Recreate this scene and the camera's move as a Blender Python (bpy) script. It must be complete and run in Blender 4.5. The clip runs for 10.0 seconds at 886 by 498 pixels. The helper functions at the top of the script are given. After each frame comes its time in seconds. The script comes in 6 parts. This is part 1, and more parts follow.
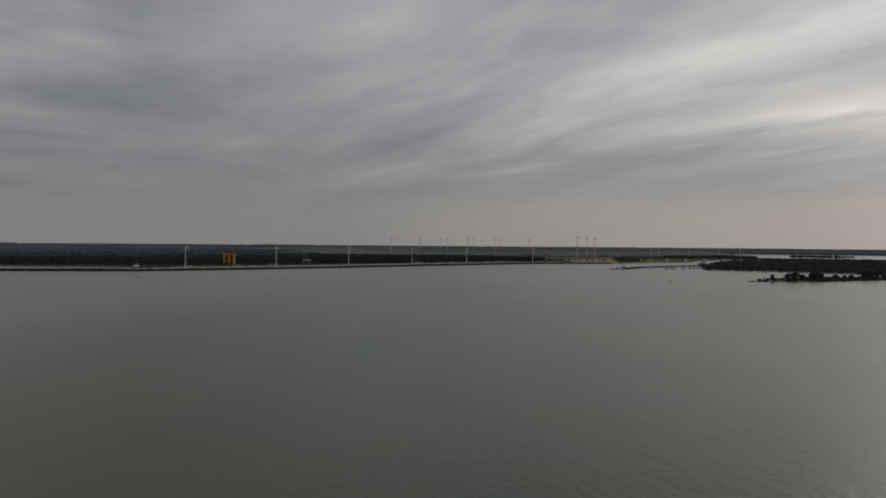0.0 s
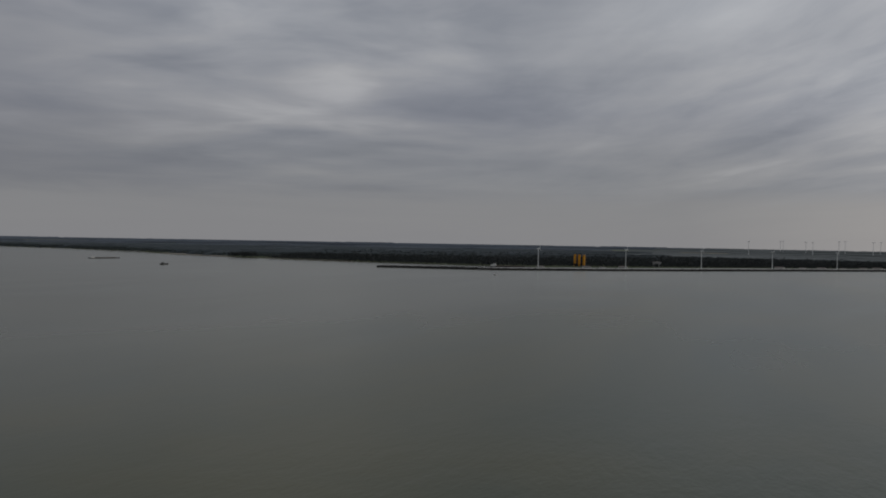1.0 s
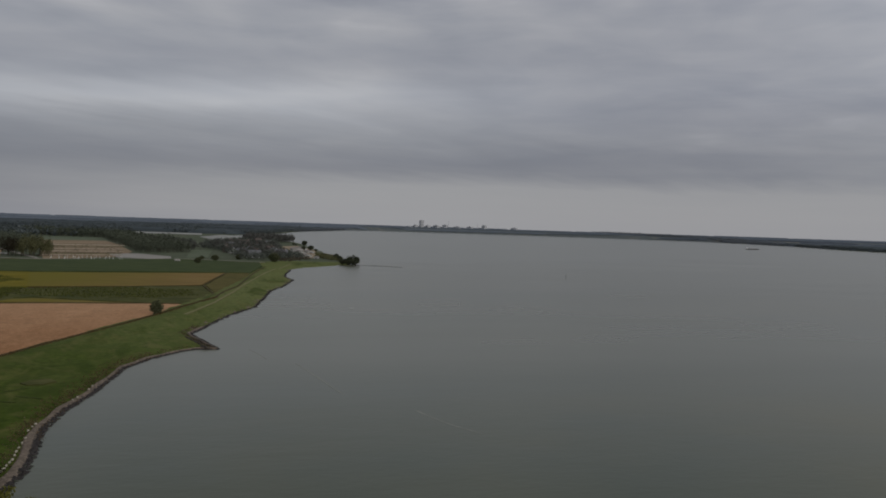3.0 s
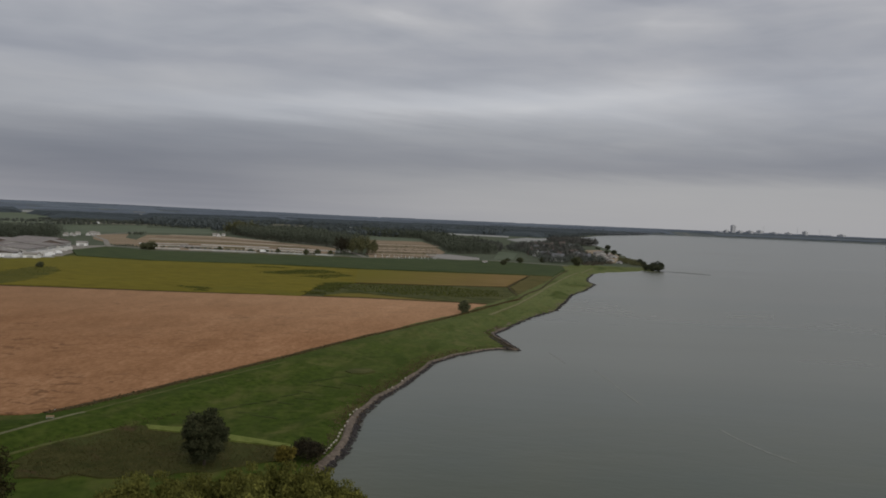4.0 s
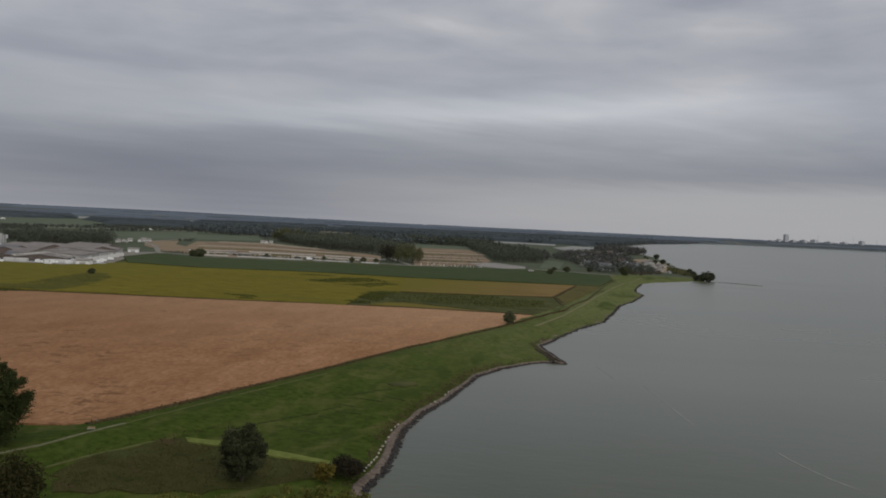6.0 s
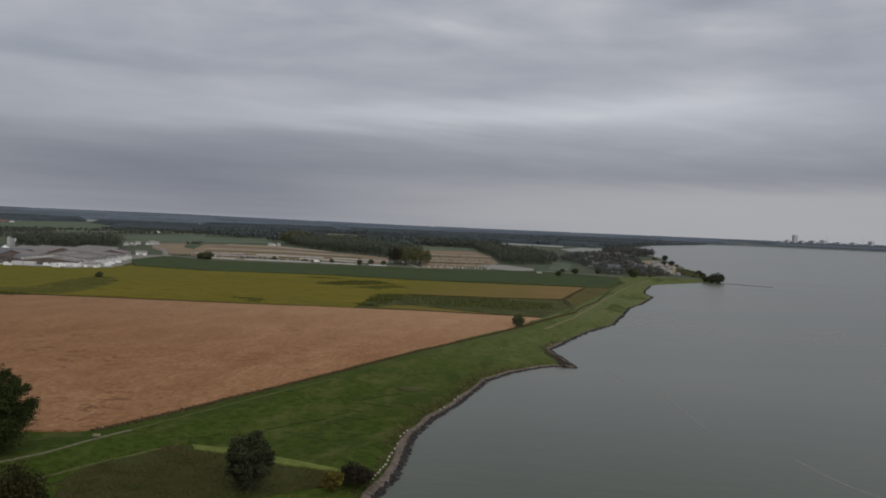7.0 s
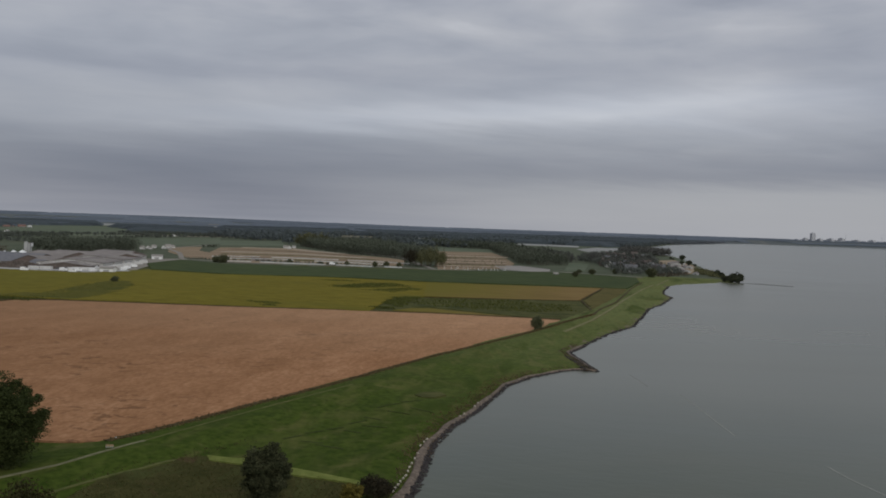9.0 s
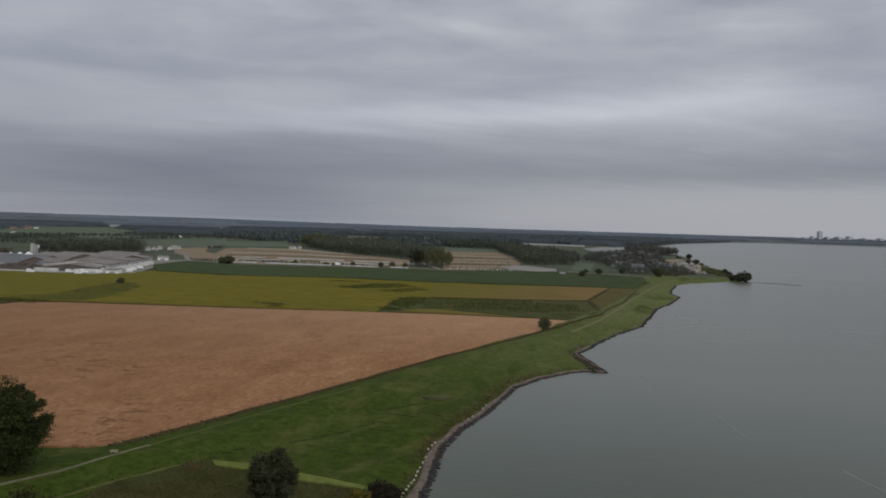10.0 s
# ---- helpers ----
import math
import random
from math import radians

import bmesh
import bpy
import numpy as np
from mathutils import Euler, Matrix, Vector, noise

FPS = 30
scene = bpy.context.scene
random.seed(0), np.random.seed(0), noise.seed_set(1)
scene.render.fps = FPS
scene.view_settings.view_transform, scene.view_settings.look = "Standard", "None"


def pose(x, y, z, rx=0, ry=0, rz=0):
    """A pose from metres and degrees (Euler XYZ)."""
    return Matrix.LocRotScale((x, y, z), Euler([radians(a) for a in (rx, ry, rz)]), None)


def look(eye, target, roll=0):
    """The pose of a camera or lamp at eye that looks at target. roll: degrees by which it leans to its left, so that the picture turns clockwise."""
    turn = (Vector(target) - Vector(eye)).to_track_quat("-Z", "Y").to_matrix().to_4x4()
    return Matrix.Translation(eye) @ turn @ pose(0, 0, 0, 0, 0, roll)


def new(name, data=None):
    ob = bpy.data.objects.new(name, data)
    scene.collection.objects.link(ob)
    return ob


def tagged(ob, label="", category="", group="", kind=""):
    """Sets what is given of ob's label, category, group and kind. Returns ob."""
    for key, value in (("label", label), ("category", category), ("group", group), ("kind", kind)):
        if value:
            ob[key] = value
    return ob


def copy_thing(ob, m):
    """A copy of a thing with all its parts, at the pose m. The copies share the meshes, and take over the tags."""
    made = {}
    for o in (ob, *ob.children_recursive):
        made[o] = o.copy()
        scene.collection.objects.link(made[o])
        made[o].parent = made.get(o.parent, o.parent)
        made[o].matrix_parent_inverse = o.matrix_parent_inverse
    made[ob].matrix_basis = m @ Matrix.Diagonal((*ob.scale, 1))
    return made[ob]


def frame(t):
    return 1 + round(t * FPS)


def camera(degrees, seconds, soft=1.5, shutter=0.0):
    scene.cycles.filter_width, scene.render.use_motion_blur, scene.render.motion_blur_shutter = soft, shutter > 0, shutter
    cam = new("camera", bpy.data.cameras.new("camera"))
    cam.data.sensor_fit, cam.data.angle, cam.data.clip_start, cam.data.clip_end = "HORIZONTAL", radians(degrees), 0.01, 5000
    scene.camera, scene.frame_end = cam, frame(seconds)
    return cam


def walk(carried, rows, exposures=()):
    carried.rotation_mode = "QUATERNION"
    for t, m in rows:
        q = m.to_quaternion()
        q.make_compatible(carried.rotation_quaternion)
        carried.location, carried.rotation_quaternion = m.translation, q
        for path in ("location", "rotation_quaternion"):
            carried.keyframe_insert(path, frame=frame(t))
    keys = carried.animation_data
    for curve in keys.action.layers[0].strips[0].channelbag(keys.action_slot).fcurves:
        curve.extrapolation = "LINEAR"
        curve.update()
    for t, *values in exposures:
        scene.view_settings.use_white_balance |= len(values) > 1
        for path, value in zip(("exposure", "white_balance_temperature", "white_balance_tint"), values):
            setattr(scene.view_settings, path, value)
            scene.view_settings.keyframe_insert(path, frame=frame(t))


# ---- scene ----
from mathutils.geometry import delaunay_2d_cdt

# ---------------------------------------------------------------- camera
PATH = [
    (0, -0.00, -0.00, 40.00, 0.000, -0.315, 0.454),
    (0.5, -0.05, -0.04, 39.66, 11.199, -0.344, 0.639),
    (1, -0.11, -0.08, 39.35, 23.698, -0.465, 1.020),
    (1.5, -0.18, -0.12, 39.07, 37.155, -0.672, 1.312),
    (2, -0.29, -0.14, 38.84, 49.872, -0.949, 1.589),
    (2.5, -0.45, -0.13, 38.71, 63.222, -1.256, 1.713),
    (3, -0.66, -0.09, 38.75, 76.783, -1.584, 1.838),
    (3.2, -0.79, -0.02, 38.81, 82.295, -1.719, 1.952),
    (3.5, -1.00, 0.13, 38.95, 89.553, -1.904, 2.088),
    (3.8, -1.30, 0.41, 39.19, 95.052, -2.044, 2.258),
    (4.05, -1.60, 0.64, 39.41, 98.014, -2.101, 2.386),
    (4.3, -1.94, 0.80, 39.58, 99.269, -2.081, 2.469),
    (4.5, -2.22, 0.87, 39.68, 99.531, -2.029, 2.508),
    (5, -3.16, 0.83, 39.87, 99.929, -1.916, 2.588),
    (5.5, -4.26, 0.61, 40.01, 100.301, -1.812, 2.604),
    (6, -5.38, 0.34, 40.15, 100.620, -1.720, 2.588),
    (6.5, -6.51, -0.02, 40.27, 100.877, -1.654, 2.513),
    (7, -7.58, -0.43, 40.37, 101.132, -1.618, 2.391),
    (7.5, -8.58, -0.86, 40.44, 101.409, -1.598, 2.249),
    (8, -9.62, -1.25, 40.49, 101.668, -1.583, 2.134),
    (8.5, -10.63, -1.69, 40.56, 101.913, -1.592, 2.001),
    (9, -11.64, -2.14, 40.66, 102.145, -1.591, 1.904),
    (9.5, -12.60, -2.52, 40.72, 102.314, -1.599, 1.765),
    (10, -13.51, -2.89, 40.84, 102.531, -1.614, 1.668),
]


cam = camera(56.0, 10.0, soft=1.85)


def stand(x, y, z, yaw, pitch, roll):
    a, b = radians(yaw), radians(pitch)
    way = Vector((-math.sin(a) * math.cos(b), math.cos(a) * math.cos(b), math.sin(b)))
    eye = Vector((x, y, z))
    return look(eye, eye + way, roll)


walk(cam, [(t, stand(*row)) for t, *row in PATH], [(0, -0.40, 6900, 10), (0.6, -0.42, 6750, 10), (1.5, -0.04, 6550, 10), (2.0, 0.05, 6550, 10), (3.0, 0.18, 6600, 10), (4.3, 0.46, 6700, 10), (5.7, 0.45, 6650, 10), (7.0, 0.46, 6500, 10), (10, 0.46, 6400, 10)])

# ---------------------------------------------------------------- nodes


def node(tree, kind, **given):
    n = tree.nodes.new(kind)
    for key, value in given.items():
        key = key.replace("_", " ")
        sock = next(s for s in n.inputs if s.name == key)
        if isinstance(value, bpy.types.NodeSocket):
            tree.links.new(value, sock)
        else:
            sock.default_value = value
    return n


def maths(tree, op, a, b=0.0, clamp=False):
    n = tree.nodes.new("ShaderNodeMath")
    n.operation, n.use_clamp = op, clamp
    for sock, value in zip(n.inputs, (a, b)):
        if isinstance(value, bpy.types.NodeSocket):
            tree.links.new(value, sock)
        else:
            sock.default_value = value
    return n.outputs[0]


def ramp(tree, fac, stops):
    n = tree.nodes.new("ShaderNodeValToRGB")
    tree.links.new(fac, n.inputs[0])
    while len(n.color_ramp.elements) < len(stops):
        n.color_ramp.elements.new(0.5)
    for e, (pos, col) in zip(n.color_ramp.elements, stops):
        e.position = pos
        e.color = (*col, 1) if len(col) == 3 else col
    return n.outputs["Color"]


def mix(tree, fac, a, b, blend="MIX"):
    n = tree.nodes.new("ShaderNodeMix")
    n.data_type, n.blend_type = "RGBA", blend
    for sock, value in zip((n.inputs[0], n.inputs[6], n.inputs[7]), (fac, a, b)):
        if isinstance(value, bpy.types.NodeSocket):
            tree.links.new(value, sock)
        else:
            sock.default_value = value if isinstance(value, float) else (*value, 1)
    return n.outputs[2]


def noise_of(tree, coords, scale, detail=4.0, rough=0.55, stretch=(1, 1, 1), turn=0.0, warp=0.0):
    m = tree.nodes.new("ShaderNodeMapping")
    tree.links.new(coords, m.inputs[0])
    m.inputs["Scale"].default_value = stretch
    m.inputs["Rotation"].default_value = (0, 0, radians(turn))
    n = node(tree, "ShaderNodeTexNoise", Scale=scale, Detail=detail, Roughness=rough, Distortion=warp)
    tree.links.new(m.outputs[0], n.inputs["Vector"])
    return n.outputs[0]


# ---------------------------------------------------------------- sky, sun
SUN_YAW, SUN_UP = -50.0, 27.0
world = bpy.data.worlds.new("overcast_sky")
scene.world = world
world.use_nodes = True
wt = world.node_tree
wt.nodes.clear()
sky = wt.nodes.new("ShaderNodeTexSky")
sky.sky_type, sky.sun_disc = "NISHITA", False
sky.sun_elevation, sky.sun_rotation = radians(SUN_UP), radians(-SUN_YAW)
gen = wt.nodes.new("ShaderNodeTexCoord").outputs["Generated"]
sep = node(wt, "ShaderNodeSeparateXYZ", Vector=gen)
up = maths(wt, "MAXIMUM", sep.outputs["Z"], 0.0)
lift = maths(wt, "ADD", up, 0.09)
# the cloud sheet is drawn out along one wind direction
WIND = radians(34.0)
flat = wt.nodes.new("ShaderNodeCombineXYZ")
px, py = maths(wt, "DIVIDE", sep.outputs["X"], lift), maths(wt, "DIVIDE", sep.outputs["Y"], lift)
wt.links.new(maths(wt, "ADD", maths(wt, "MULTIPLY", px, math.cos(WIND)), maths(wt, "MULTIPLY", py, math.sin(WIND))), flat.inputs[0])
wt.links.new(maths(wt, "SUBTRACT", maths(wt, "MULTIPLY", py, math.cos(WIND)), maths(wt, "MULTIPLY", px, math.sin(WIND))), flat.inputs[1])
big = noise_of(wt, flat.outputs[0], 0.42, 3.0, 0.5, (1.0, 0.34, 1), 0, 0.4)
mid = noise_of(wt, flat.outputs[0], 1.25, 4.0, 0.5, (1.0, 0.30, 1), 0, 0.5)
fine = noise_of(wt, flat.outputs[0], 3.4, 5.0, 0.55, (1.0, 0.45, 1), 0, 0.4)
form = maths(wt, "ADD", maths(wt, "MULTIPLY", big, 0.42), maths(wt, "MULTIPLY", mid, 0.36))
# the far end of the sheet looks smooth, its forms merge
merge = ramp(wt, up, [(0.0, (0.0, 0.0, 0.0)), (0.13, (0.15, 0.15, 0.15)), (0.26, (1, 1, 1))])
form = maths(wt, "ADD", form, maths(wt, "MULTIPLY", fine, 0.20))
# height and bearing of a direction, in degrees, made uneven by the cloud forms
high = maths(wt, "MULTIPLY", maths(wt, "ARCSINE", sep.outputs["Z"]), 57.2958)
yaw = maths(wt, "MULTIPLY", maths(wt, "ARCTAN2", maths(wt, "MULTIPLY", sep.outputs["X"], -1.0), sep.outputs["Y"]), 57.2958)
bands = wt.nodes.new("ShaderNodeCombineXYZ")
wt.links.new(maths(wt, "DIVIDE", yaw, 13.0), bands.inputs[0])
wt.links.new(maths(wt, "MULTIPLY", maths(wt, "LOGARITHM", maths(wt, "ADD", up, 0.05), 2.71828), 3.0), bands.inputs[1])
level = maths(wt, "ADD", maths(wt, "MULTIPLY", noise_of(wt, bands.outputs[0], 0.5, 3.0, 0.5, (1, 1, 1), 4, 0.4), 0.42), maths(wt, "MULTIPLY", noise_of(wt, bands.outputs[0], 1.15, 4.0, 0.5, (0.8, 1.2, 1), 3, 0.5), 0.36))
level = maths(wt, "ADD", level, maths(wt, "MULTIPLY", noise_of(wt, bands.outputs[0], 3.0, 4.0, 0.5, (0.6, 1.1, 1), 4, 0.4), 0.15))
turn_over = maths(wt, "DIVIDE", maths(wt, "SUBTRACT", yaw, 2.0), 24.0, True)
form = maths(wt, "ADD", maths(wt, "MULTIPLY", form, maths(wt, "SUBTRACT", 1.0, turn_over)), maths(wt, "MULTIPLY", level, turn_over))
# towards the north the sheet is broken and its forms stay clear further down
broken = maths(wt, "MULTIPLY", maths(wt, "DIVIDE", maths(wt, "SUBTRACT", 85.0, yaw), 45.0, True), ramp(wt, up, [(0.02, (0, 0, 0)), (0.13, (1.1, 1.1, 1.1))]))
merge = maths(wt, "MAXIMUM", merge, broken)
form = maths(wt, "ADD", maths(wt, "MULTIPLY", maths(wt, "SUBTRACT", form, 0.49), maths(wt, "ADD", maths(wt, "MULTIPLY", merge, 0.75), 0.28)), 0.49)
cloud = ramp(wt, form, [(0.37, (0.208, 0.220, 0.246)), (0.46, (0.279, 0.288, 0.308)), (0.53, (0.334, 0.338, 0.348)), (0.62, (0.445, 0.445, 0.445))])
loose = maths(wt, "MINIMUM", maths(wt, "MULTIPLY", maths(wt, "MAXIMUM", high, 0.0), 0.45), 2.4)
ragged = maths(wt, "ADD", high, maths(wt, "MULTIPLY", maths(wt, "SUBTRACT", maths(wt, "ADD", maths(wt, "MULTIPLY", mid, 0.6), maths(wt, "MULTIPLY", fine, 0.4)), 0.5), maths(wt, "MULTIPLY", loose, 1.2)))
dome = ramp(wt, maths(wt, "DIVIDE", maths(wt, "MAXIMUM", ragged, 0.0), 90.0), [(d / 90, (k, k * 1.005, k * 1.015)) for d, k in [(0, 0.86), (1.5, 0.84), (3.5, 0.80), (6, 0.86), (9, 0.99), (13, 0.99), (18, 1.04), (32, 1.3), (90, 2.0)]])
cloud = mix(wt, 1.0, cloud, dome, "MULTIPLY")
# thicker and thinner stretches of the sheet: bearing, height, half width, half height, slope, gain
BANDS = [(27, 14, 25, 9, 0.0, 0.42), (-12, 9, 22, 14, 0.0, 0.20), (58, 8, 17, 12, 0.0, -0.17), (66, 4.9, 18, 0.9, 0.0, -0.14), (104, 7.4, 19, 0.9, -0.055, 0.34), (84, 8.0, 13, 1.7, 0.0, 0.16), (120, 9.6, 14, 0.7, -0.03, -0.10), (98, 10.6, 22, 0.8, -0.03, -0.08), (120, 2.6, 20, 2.9, 0.0, -0.42), (84, 3.7, 17, 1.0, 0.02, -0.17), (52, 7.6, 13, 1.2, 0.0, -0.12), (40, 15.5, 9, 2.6, 0.0, 0.18),
         (22, 8.8, 11, 2.0, 0.05, -0.24), (6, 15.5, 7, 2.4, 0.0, 0.26), (2, 7.8, 7, 2.8, 0.0, -0.16), (-20, 13.2, 13, 2.0, -0.16, 0.36), (-25, 8.6, 8, 0.7, -0.10, 0.28), (-16, 5.2, 13, 1.2, -0.04, -0.16)]
for yaw0, up0, wide, tall, slope, gain in BANDS:
    across = maths(wt, "SUBTRACT", yaw, yaw0)
    rise = maths(wt, "SUBTRACT", maths(wt, "SUBTRACT", ragged, up0), maths(wt, "MULTIPLY", across, slope))
    far = maths(wt, "ADD", maths(wt, "POWER", maths(wt, "ABSOLUTE", maths(wt, "DIVIDE", across, wide)), 2.0), maths(wt, "POWER", maths(wt, "ABSOLUTE", maths(wt, "DIVIDE", rise, tall)), 2.0))
    k = maths(wt, "EXPONENT", maths(wt, "MULTIPLY", far, -0.8))
    cloud = mix(wt, k, cloud, mix(wt, 1.0, cloud, (1 + gain, 1 + gain * (0.96 if gain < 0 else 1), 1 + gain * (0.78 if gain < 0 else 0.93)), "MULTIPLY"))
# clearer, paler strip over the horizon, warm under the hidden sun
strip = ramp(wt, maths(wt, "DIVIDE", ragged, 10.0), [(0.0, (1, 1, 1)), (0.26, (0.95, 0.95, 0.95)), (0.37, (0, 0, 0))])
side = maths(wt, "DIVIDE", maths(wt, "SUBTRACT", 112.0, yaw), 30.0, True)
sun_way = Vector((-math.sin(radians(SUN_YAW)), math.cos(radians(SUN_YAW)), 0.30)).normalized()
dot = wt.nodes.new("ShaderNodeVectorMath")
dot.operation = "DOT_PRODUCT"
wt.links.new(gen, dot.inputs[0])
dot.inputs[1].default_value = sun_way
near_sun = ramp(wt, maths(wt, "ADD", maths(wt, "MULTIPLY", dot.outputs["Value"], 0.5), 0.5), [(0.76, (0, 0, 0)), (0.93, (0.42, 0.42, 0.42)), (1.0, (1, 1, 1))])
low = mix(wt, near_sun, (0.296, 0.298, 0.303), (0.300, 0.262, 0.232))
cloud = mix(wt, maths(wt, "MULTIPLY", maths(wt, "MULTIPLY", strip, side), 0.8), cloud, low)
cloud = mix(wt, near_sun, cloud, mix(wt, 1.0, cloud, (2.3, 2.24, 2.14), "MULTIPLY"))
sky_bg = node(wt, "ShaderNodeBackground", Color=sky.outputs[0], Strength=0.05)
cloud = mix(wt, 1.0, cloud, (0.99, 0.995, 1.03), "MULTIPLY")
cloud_bg = node(wt, "ShaderNodeBackground", Color=cloud, Strength=1.0)
both = wt.nodes.new("ShaderNodeMixShader")
both.inputs[0].default_value = 0.93
wt.links.new(sky_bg.outputs[0], both.inputs[1])
wt.links.new(cloud_bg.outputs[0], both.inputs[2])
wt.links.new(both.outputs[0], wt.nodes.new("ShaderNodeOutputWorld").inputs[0])

sun = new("sun", bpy.data.lights.new("sun", "SUN"))
sun.data.energy, sun.data.angle, sun.data.color = 0.85, radians(45), (1.0, 0.95, 0.88)
sun.matrix_basis = look((0, 0, 900), Vector((0, 0, 900)) - Vector((sun_way.x, sun_way.y, math.tan(radians(SUN_UP)))))

# ---------------------------------------------------------------- materials


def surface(name, dark, light, scale, rough=0.9, bump=0.0, stretch=(1, 1, 1), turn=0.0, big=0.0, accent=None, spec=0.3, vary=0.0, metal=0.0, bump_scale=None, depth=0.1):
    """Two-scale mottled surface: grain of size 1/scale, wider patches of size 1/big, an accent colour in the peaks."""
    m = bpy.data.materials.new(name)
    m.use_nodes = True
    t = m.node_tree
    bsdf = t.nodes["Principled BSDF"]
    co = t.nodes.new("ShaderNodeTexCoord").outputs["Object"]
    grain = noise_of(t, co, scale, 5.0, 0.6, stretch, turn)
    col = ramp(t, grain, [(0.32, dark), (0.68, light)])
    if big:
        patch = noise_of(t, co, big, 3.0, 0.5, stretch, turn, 0.5)
        col = mix(t, maths(t, "MULTIPLY", patch, 0.55), col, mix(t, 1.0, col, (0.55, 0.58, 0.55), "MULTIPLY"))
        if accent:
            spot = ramp(t, noise_of(t, co, big * 2.7, 4.0, 0.6, stretch, turn, 1.0), [(0.56, (0, 0, 0)), (0.70, (1, 1, 1))])
            col = mix(t, maths(t, "MULTIPLY", spot, 0.7), col, accent)
    if vary:
        rnd = t.nodes.new("ShaderNodeObjectInfo").outputs["Random"]
        isl = t.nodes.new("ShaderNodeNewGeometry").outputs["Random Per Island"]
        k = maths(t, "ADD", maths(t, "MULTIPLY", rnd, vary), maths(t, "MULTIPLY", isl, vary))
        hsv = node(t, "ShaderNodeHueSaturation", Color=col, Value=maths(t, "ADD", k, 1.0 - vary))
        col = hsv.outputs[0]
    t.links.new(col, bsdf.inputs["Base Color"])
    bsdf.inputs["Roughness"].default_value = rough
    bsdf.inputs["Metallic"].default_value = metal
    bsdf.inputs["Specular IOR Level"].default_value = spec * (0.2 if rough > 0.7 else 1.0)
    if bump:
        b = node(t, "ShaderNodeBump", Strength=bump, Distance=depth, Height=noise_of(t, co, bump_scale or scale * 1.5, 4.0, 0.6, stretch, turn))
        t.links.new(b.outputs[0], bsdf.inputs["Normal"])
    return m


def stubble_surface():
    """Harvested ground: blotchy straw and soil, rut shade painted in as sparse dark dashes."""
    m = bpy.data.materials.new("stubble")
    m.use_nodes = True
    t = m.node_tree
    b = t.nodes["Principled BSDF"]
    co = t.nodes.new("ShaderNodeTexCoord").outputs["Object"]
    blot = noise_of(t, co, 0.07, 5.0, 0.65, (0.40, 1.0, 1), 8, 0.6)
    grain = noise_of(t, co, 1.0, 4.0, 0.7, (0.5, 1.0, 1), 8)
    col = ramp(t, maths(t, "ADD", maths(t, "MULTIPLY", blot, 0.42), maths(t, "MULTIPLY", grain, 0.58)), [(0.36, (0.176, 0.089, 0.041)), (0.52, (0.253, 0.132, 0.066)), (0.66, (0.338, 0.191, 0.103))])
    rut_shade = ramp(t, noise_of(t, co, 0.36, 4.0, 0.6, (0.9, 0.62, 1), 5, 0.5), [(0.57, (0, 0, 0)), (0.63, (1, 1, 1))])
    where = ramp(t, noise_of(t, co, 0.025, 3.0, 0.6, (1, 1, 1), 0, 0.5), [(0.42, (0.15, 0.15, 0.15)), (0.62, (1, 1, 1))])
    col = mix(t, maths(t, "MULTIPLY", maths(t, "MULTIPLY", rut_shade, where), 0.72), col, (0.105, 0.055, 0.028))
    t.links.new(col, b.inputs["Base Color"])
    b.inputs["Roughness"].default_value = 0.95
    b.inputs["Specular IOR Level"].default_value = 0.02
    bump = node(t, "ShaderNodeBump", Strength=0.5, Distance=0.12, Height=grain)
    t.links.new(bump.outputs[0], b.inputs["Normal"])
    return m


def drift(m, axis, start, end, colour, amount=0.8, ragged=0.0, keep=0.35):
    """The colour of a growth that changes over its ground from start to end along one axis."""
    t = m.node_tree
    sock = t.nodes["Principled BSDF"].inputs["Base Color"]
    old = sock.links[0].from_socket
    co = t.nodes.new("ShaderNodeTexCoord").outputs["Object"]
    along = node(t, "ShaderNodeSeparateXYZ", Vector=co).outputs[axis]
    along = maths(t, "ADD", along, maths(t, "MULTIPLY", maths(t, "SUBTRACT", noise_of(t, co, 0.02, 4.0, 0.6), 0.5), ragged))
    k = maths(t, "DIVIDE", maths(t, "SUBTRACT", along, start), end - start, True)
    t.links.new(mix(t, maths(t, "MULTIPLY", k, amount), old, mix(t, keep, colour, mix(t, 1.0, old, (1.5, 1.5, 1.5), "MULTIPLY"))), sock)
    return m


def patchy(m, scale, colour, amount, seed=0.0):
    """Uneven patches of another growth, a few metres across, drawn out along the bank."""
    t = m.node_tree
    sock = t.nodes["Principled BSDF"].inputs["Base Color"]
    old = sock.links[0].from_socket
    co = t.nodes.new("ShaderNodeTexCoord").outputs["Object"]
    moved = t.nodes.new("ShaderNodeVectorMath")
    t.links.new(co, moved.inputs[0])
    moved.inputs[1].default_value = (seed * 31, seed * 17, 0)
    spot = ramp(t, noise_of(t, moved.outputs[0], scale, 5.0, 0.62, (0.55, 1.3, 1), -15, 0.8), [(0.52, (0, 0, 0)), (0.66, (1, 1, 1))])
    t.links.new(mix(t, maths(t, "MULTIPLY", spot, amount), old, colour), sock)
    return m


def foliage(name, dark, light, vary=0.45):
    m = surface(name, dark, light, 0.9, 0.75, vary=vary, spec=0.2)
    bsdf = m.node_tree.nodes["Principled BSDF"]
    bsdf.inputs["Subsurface Weight"].default_value = 0.0
    return m


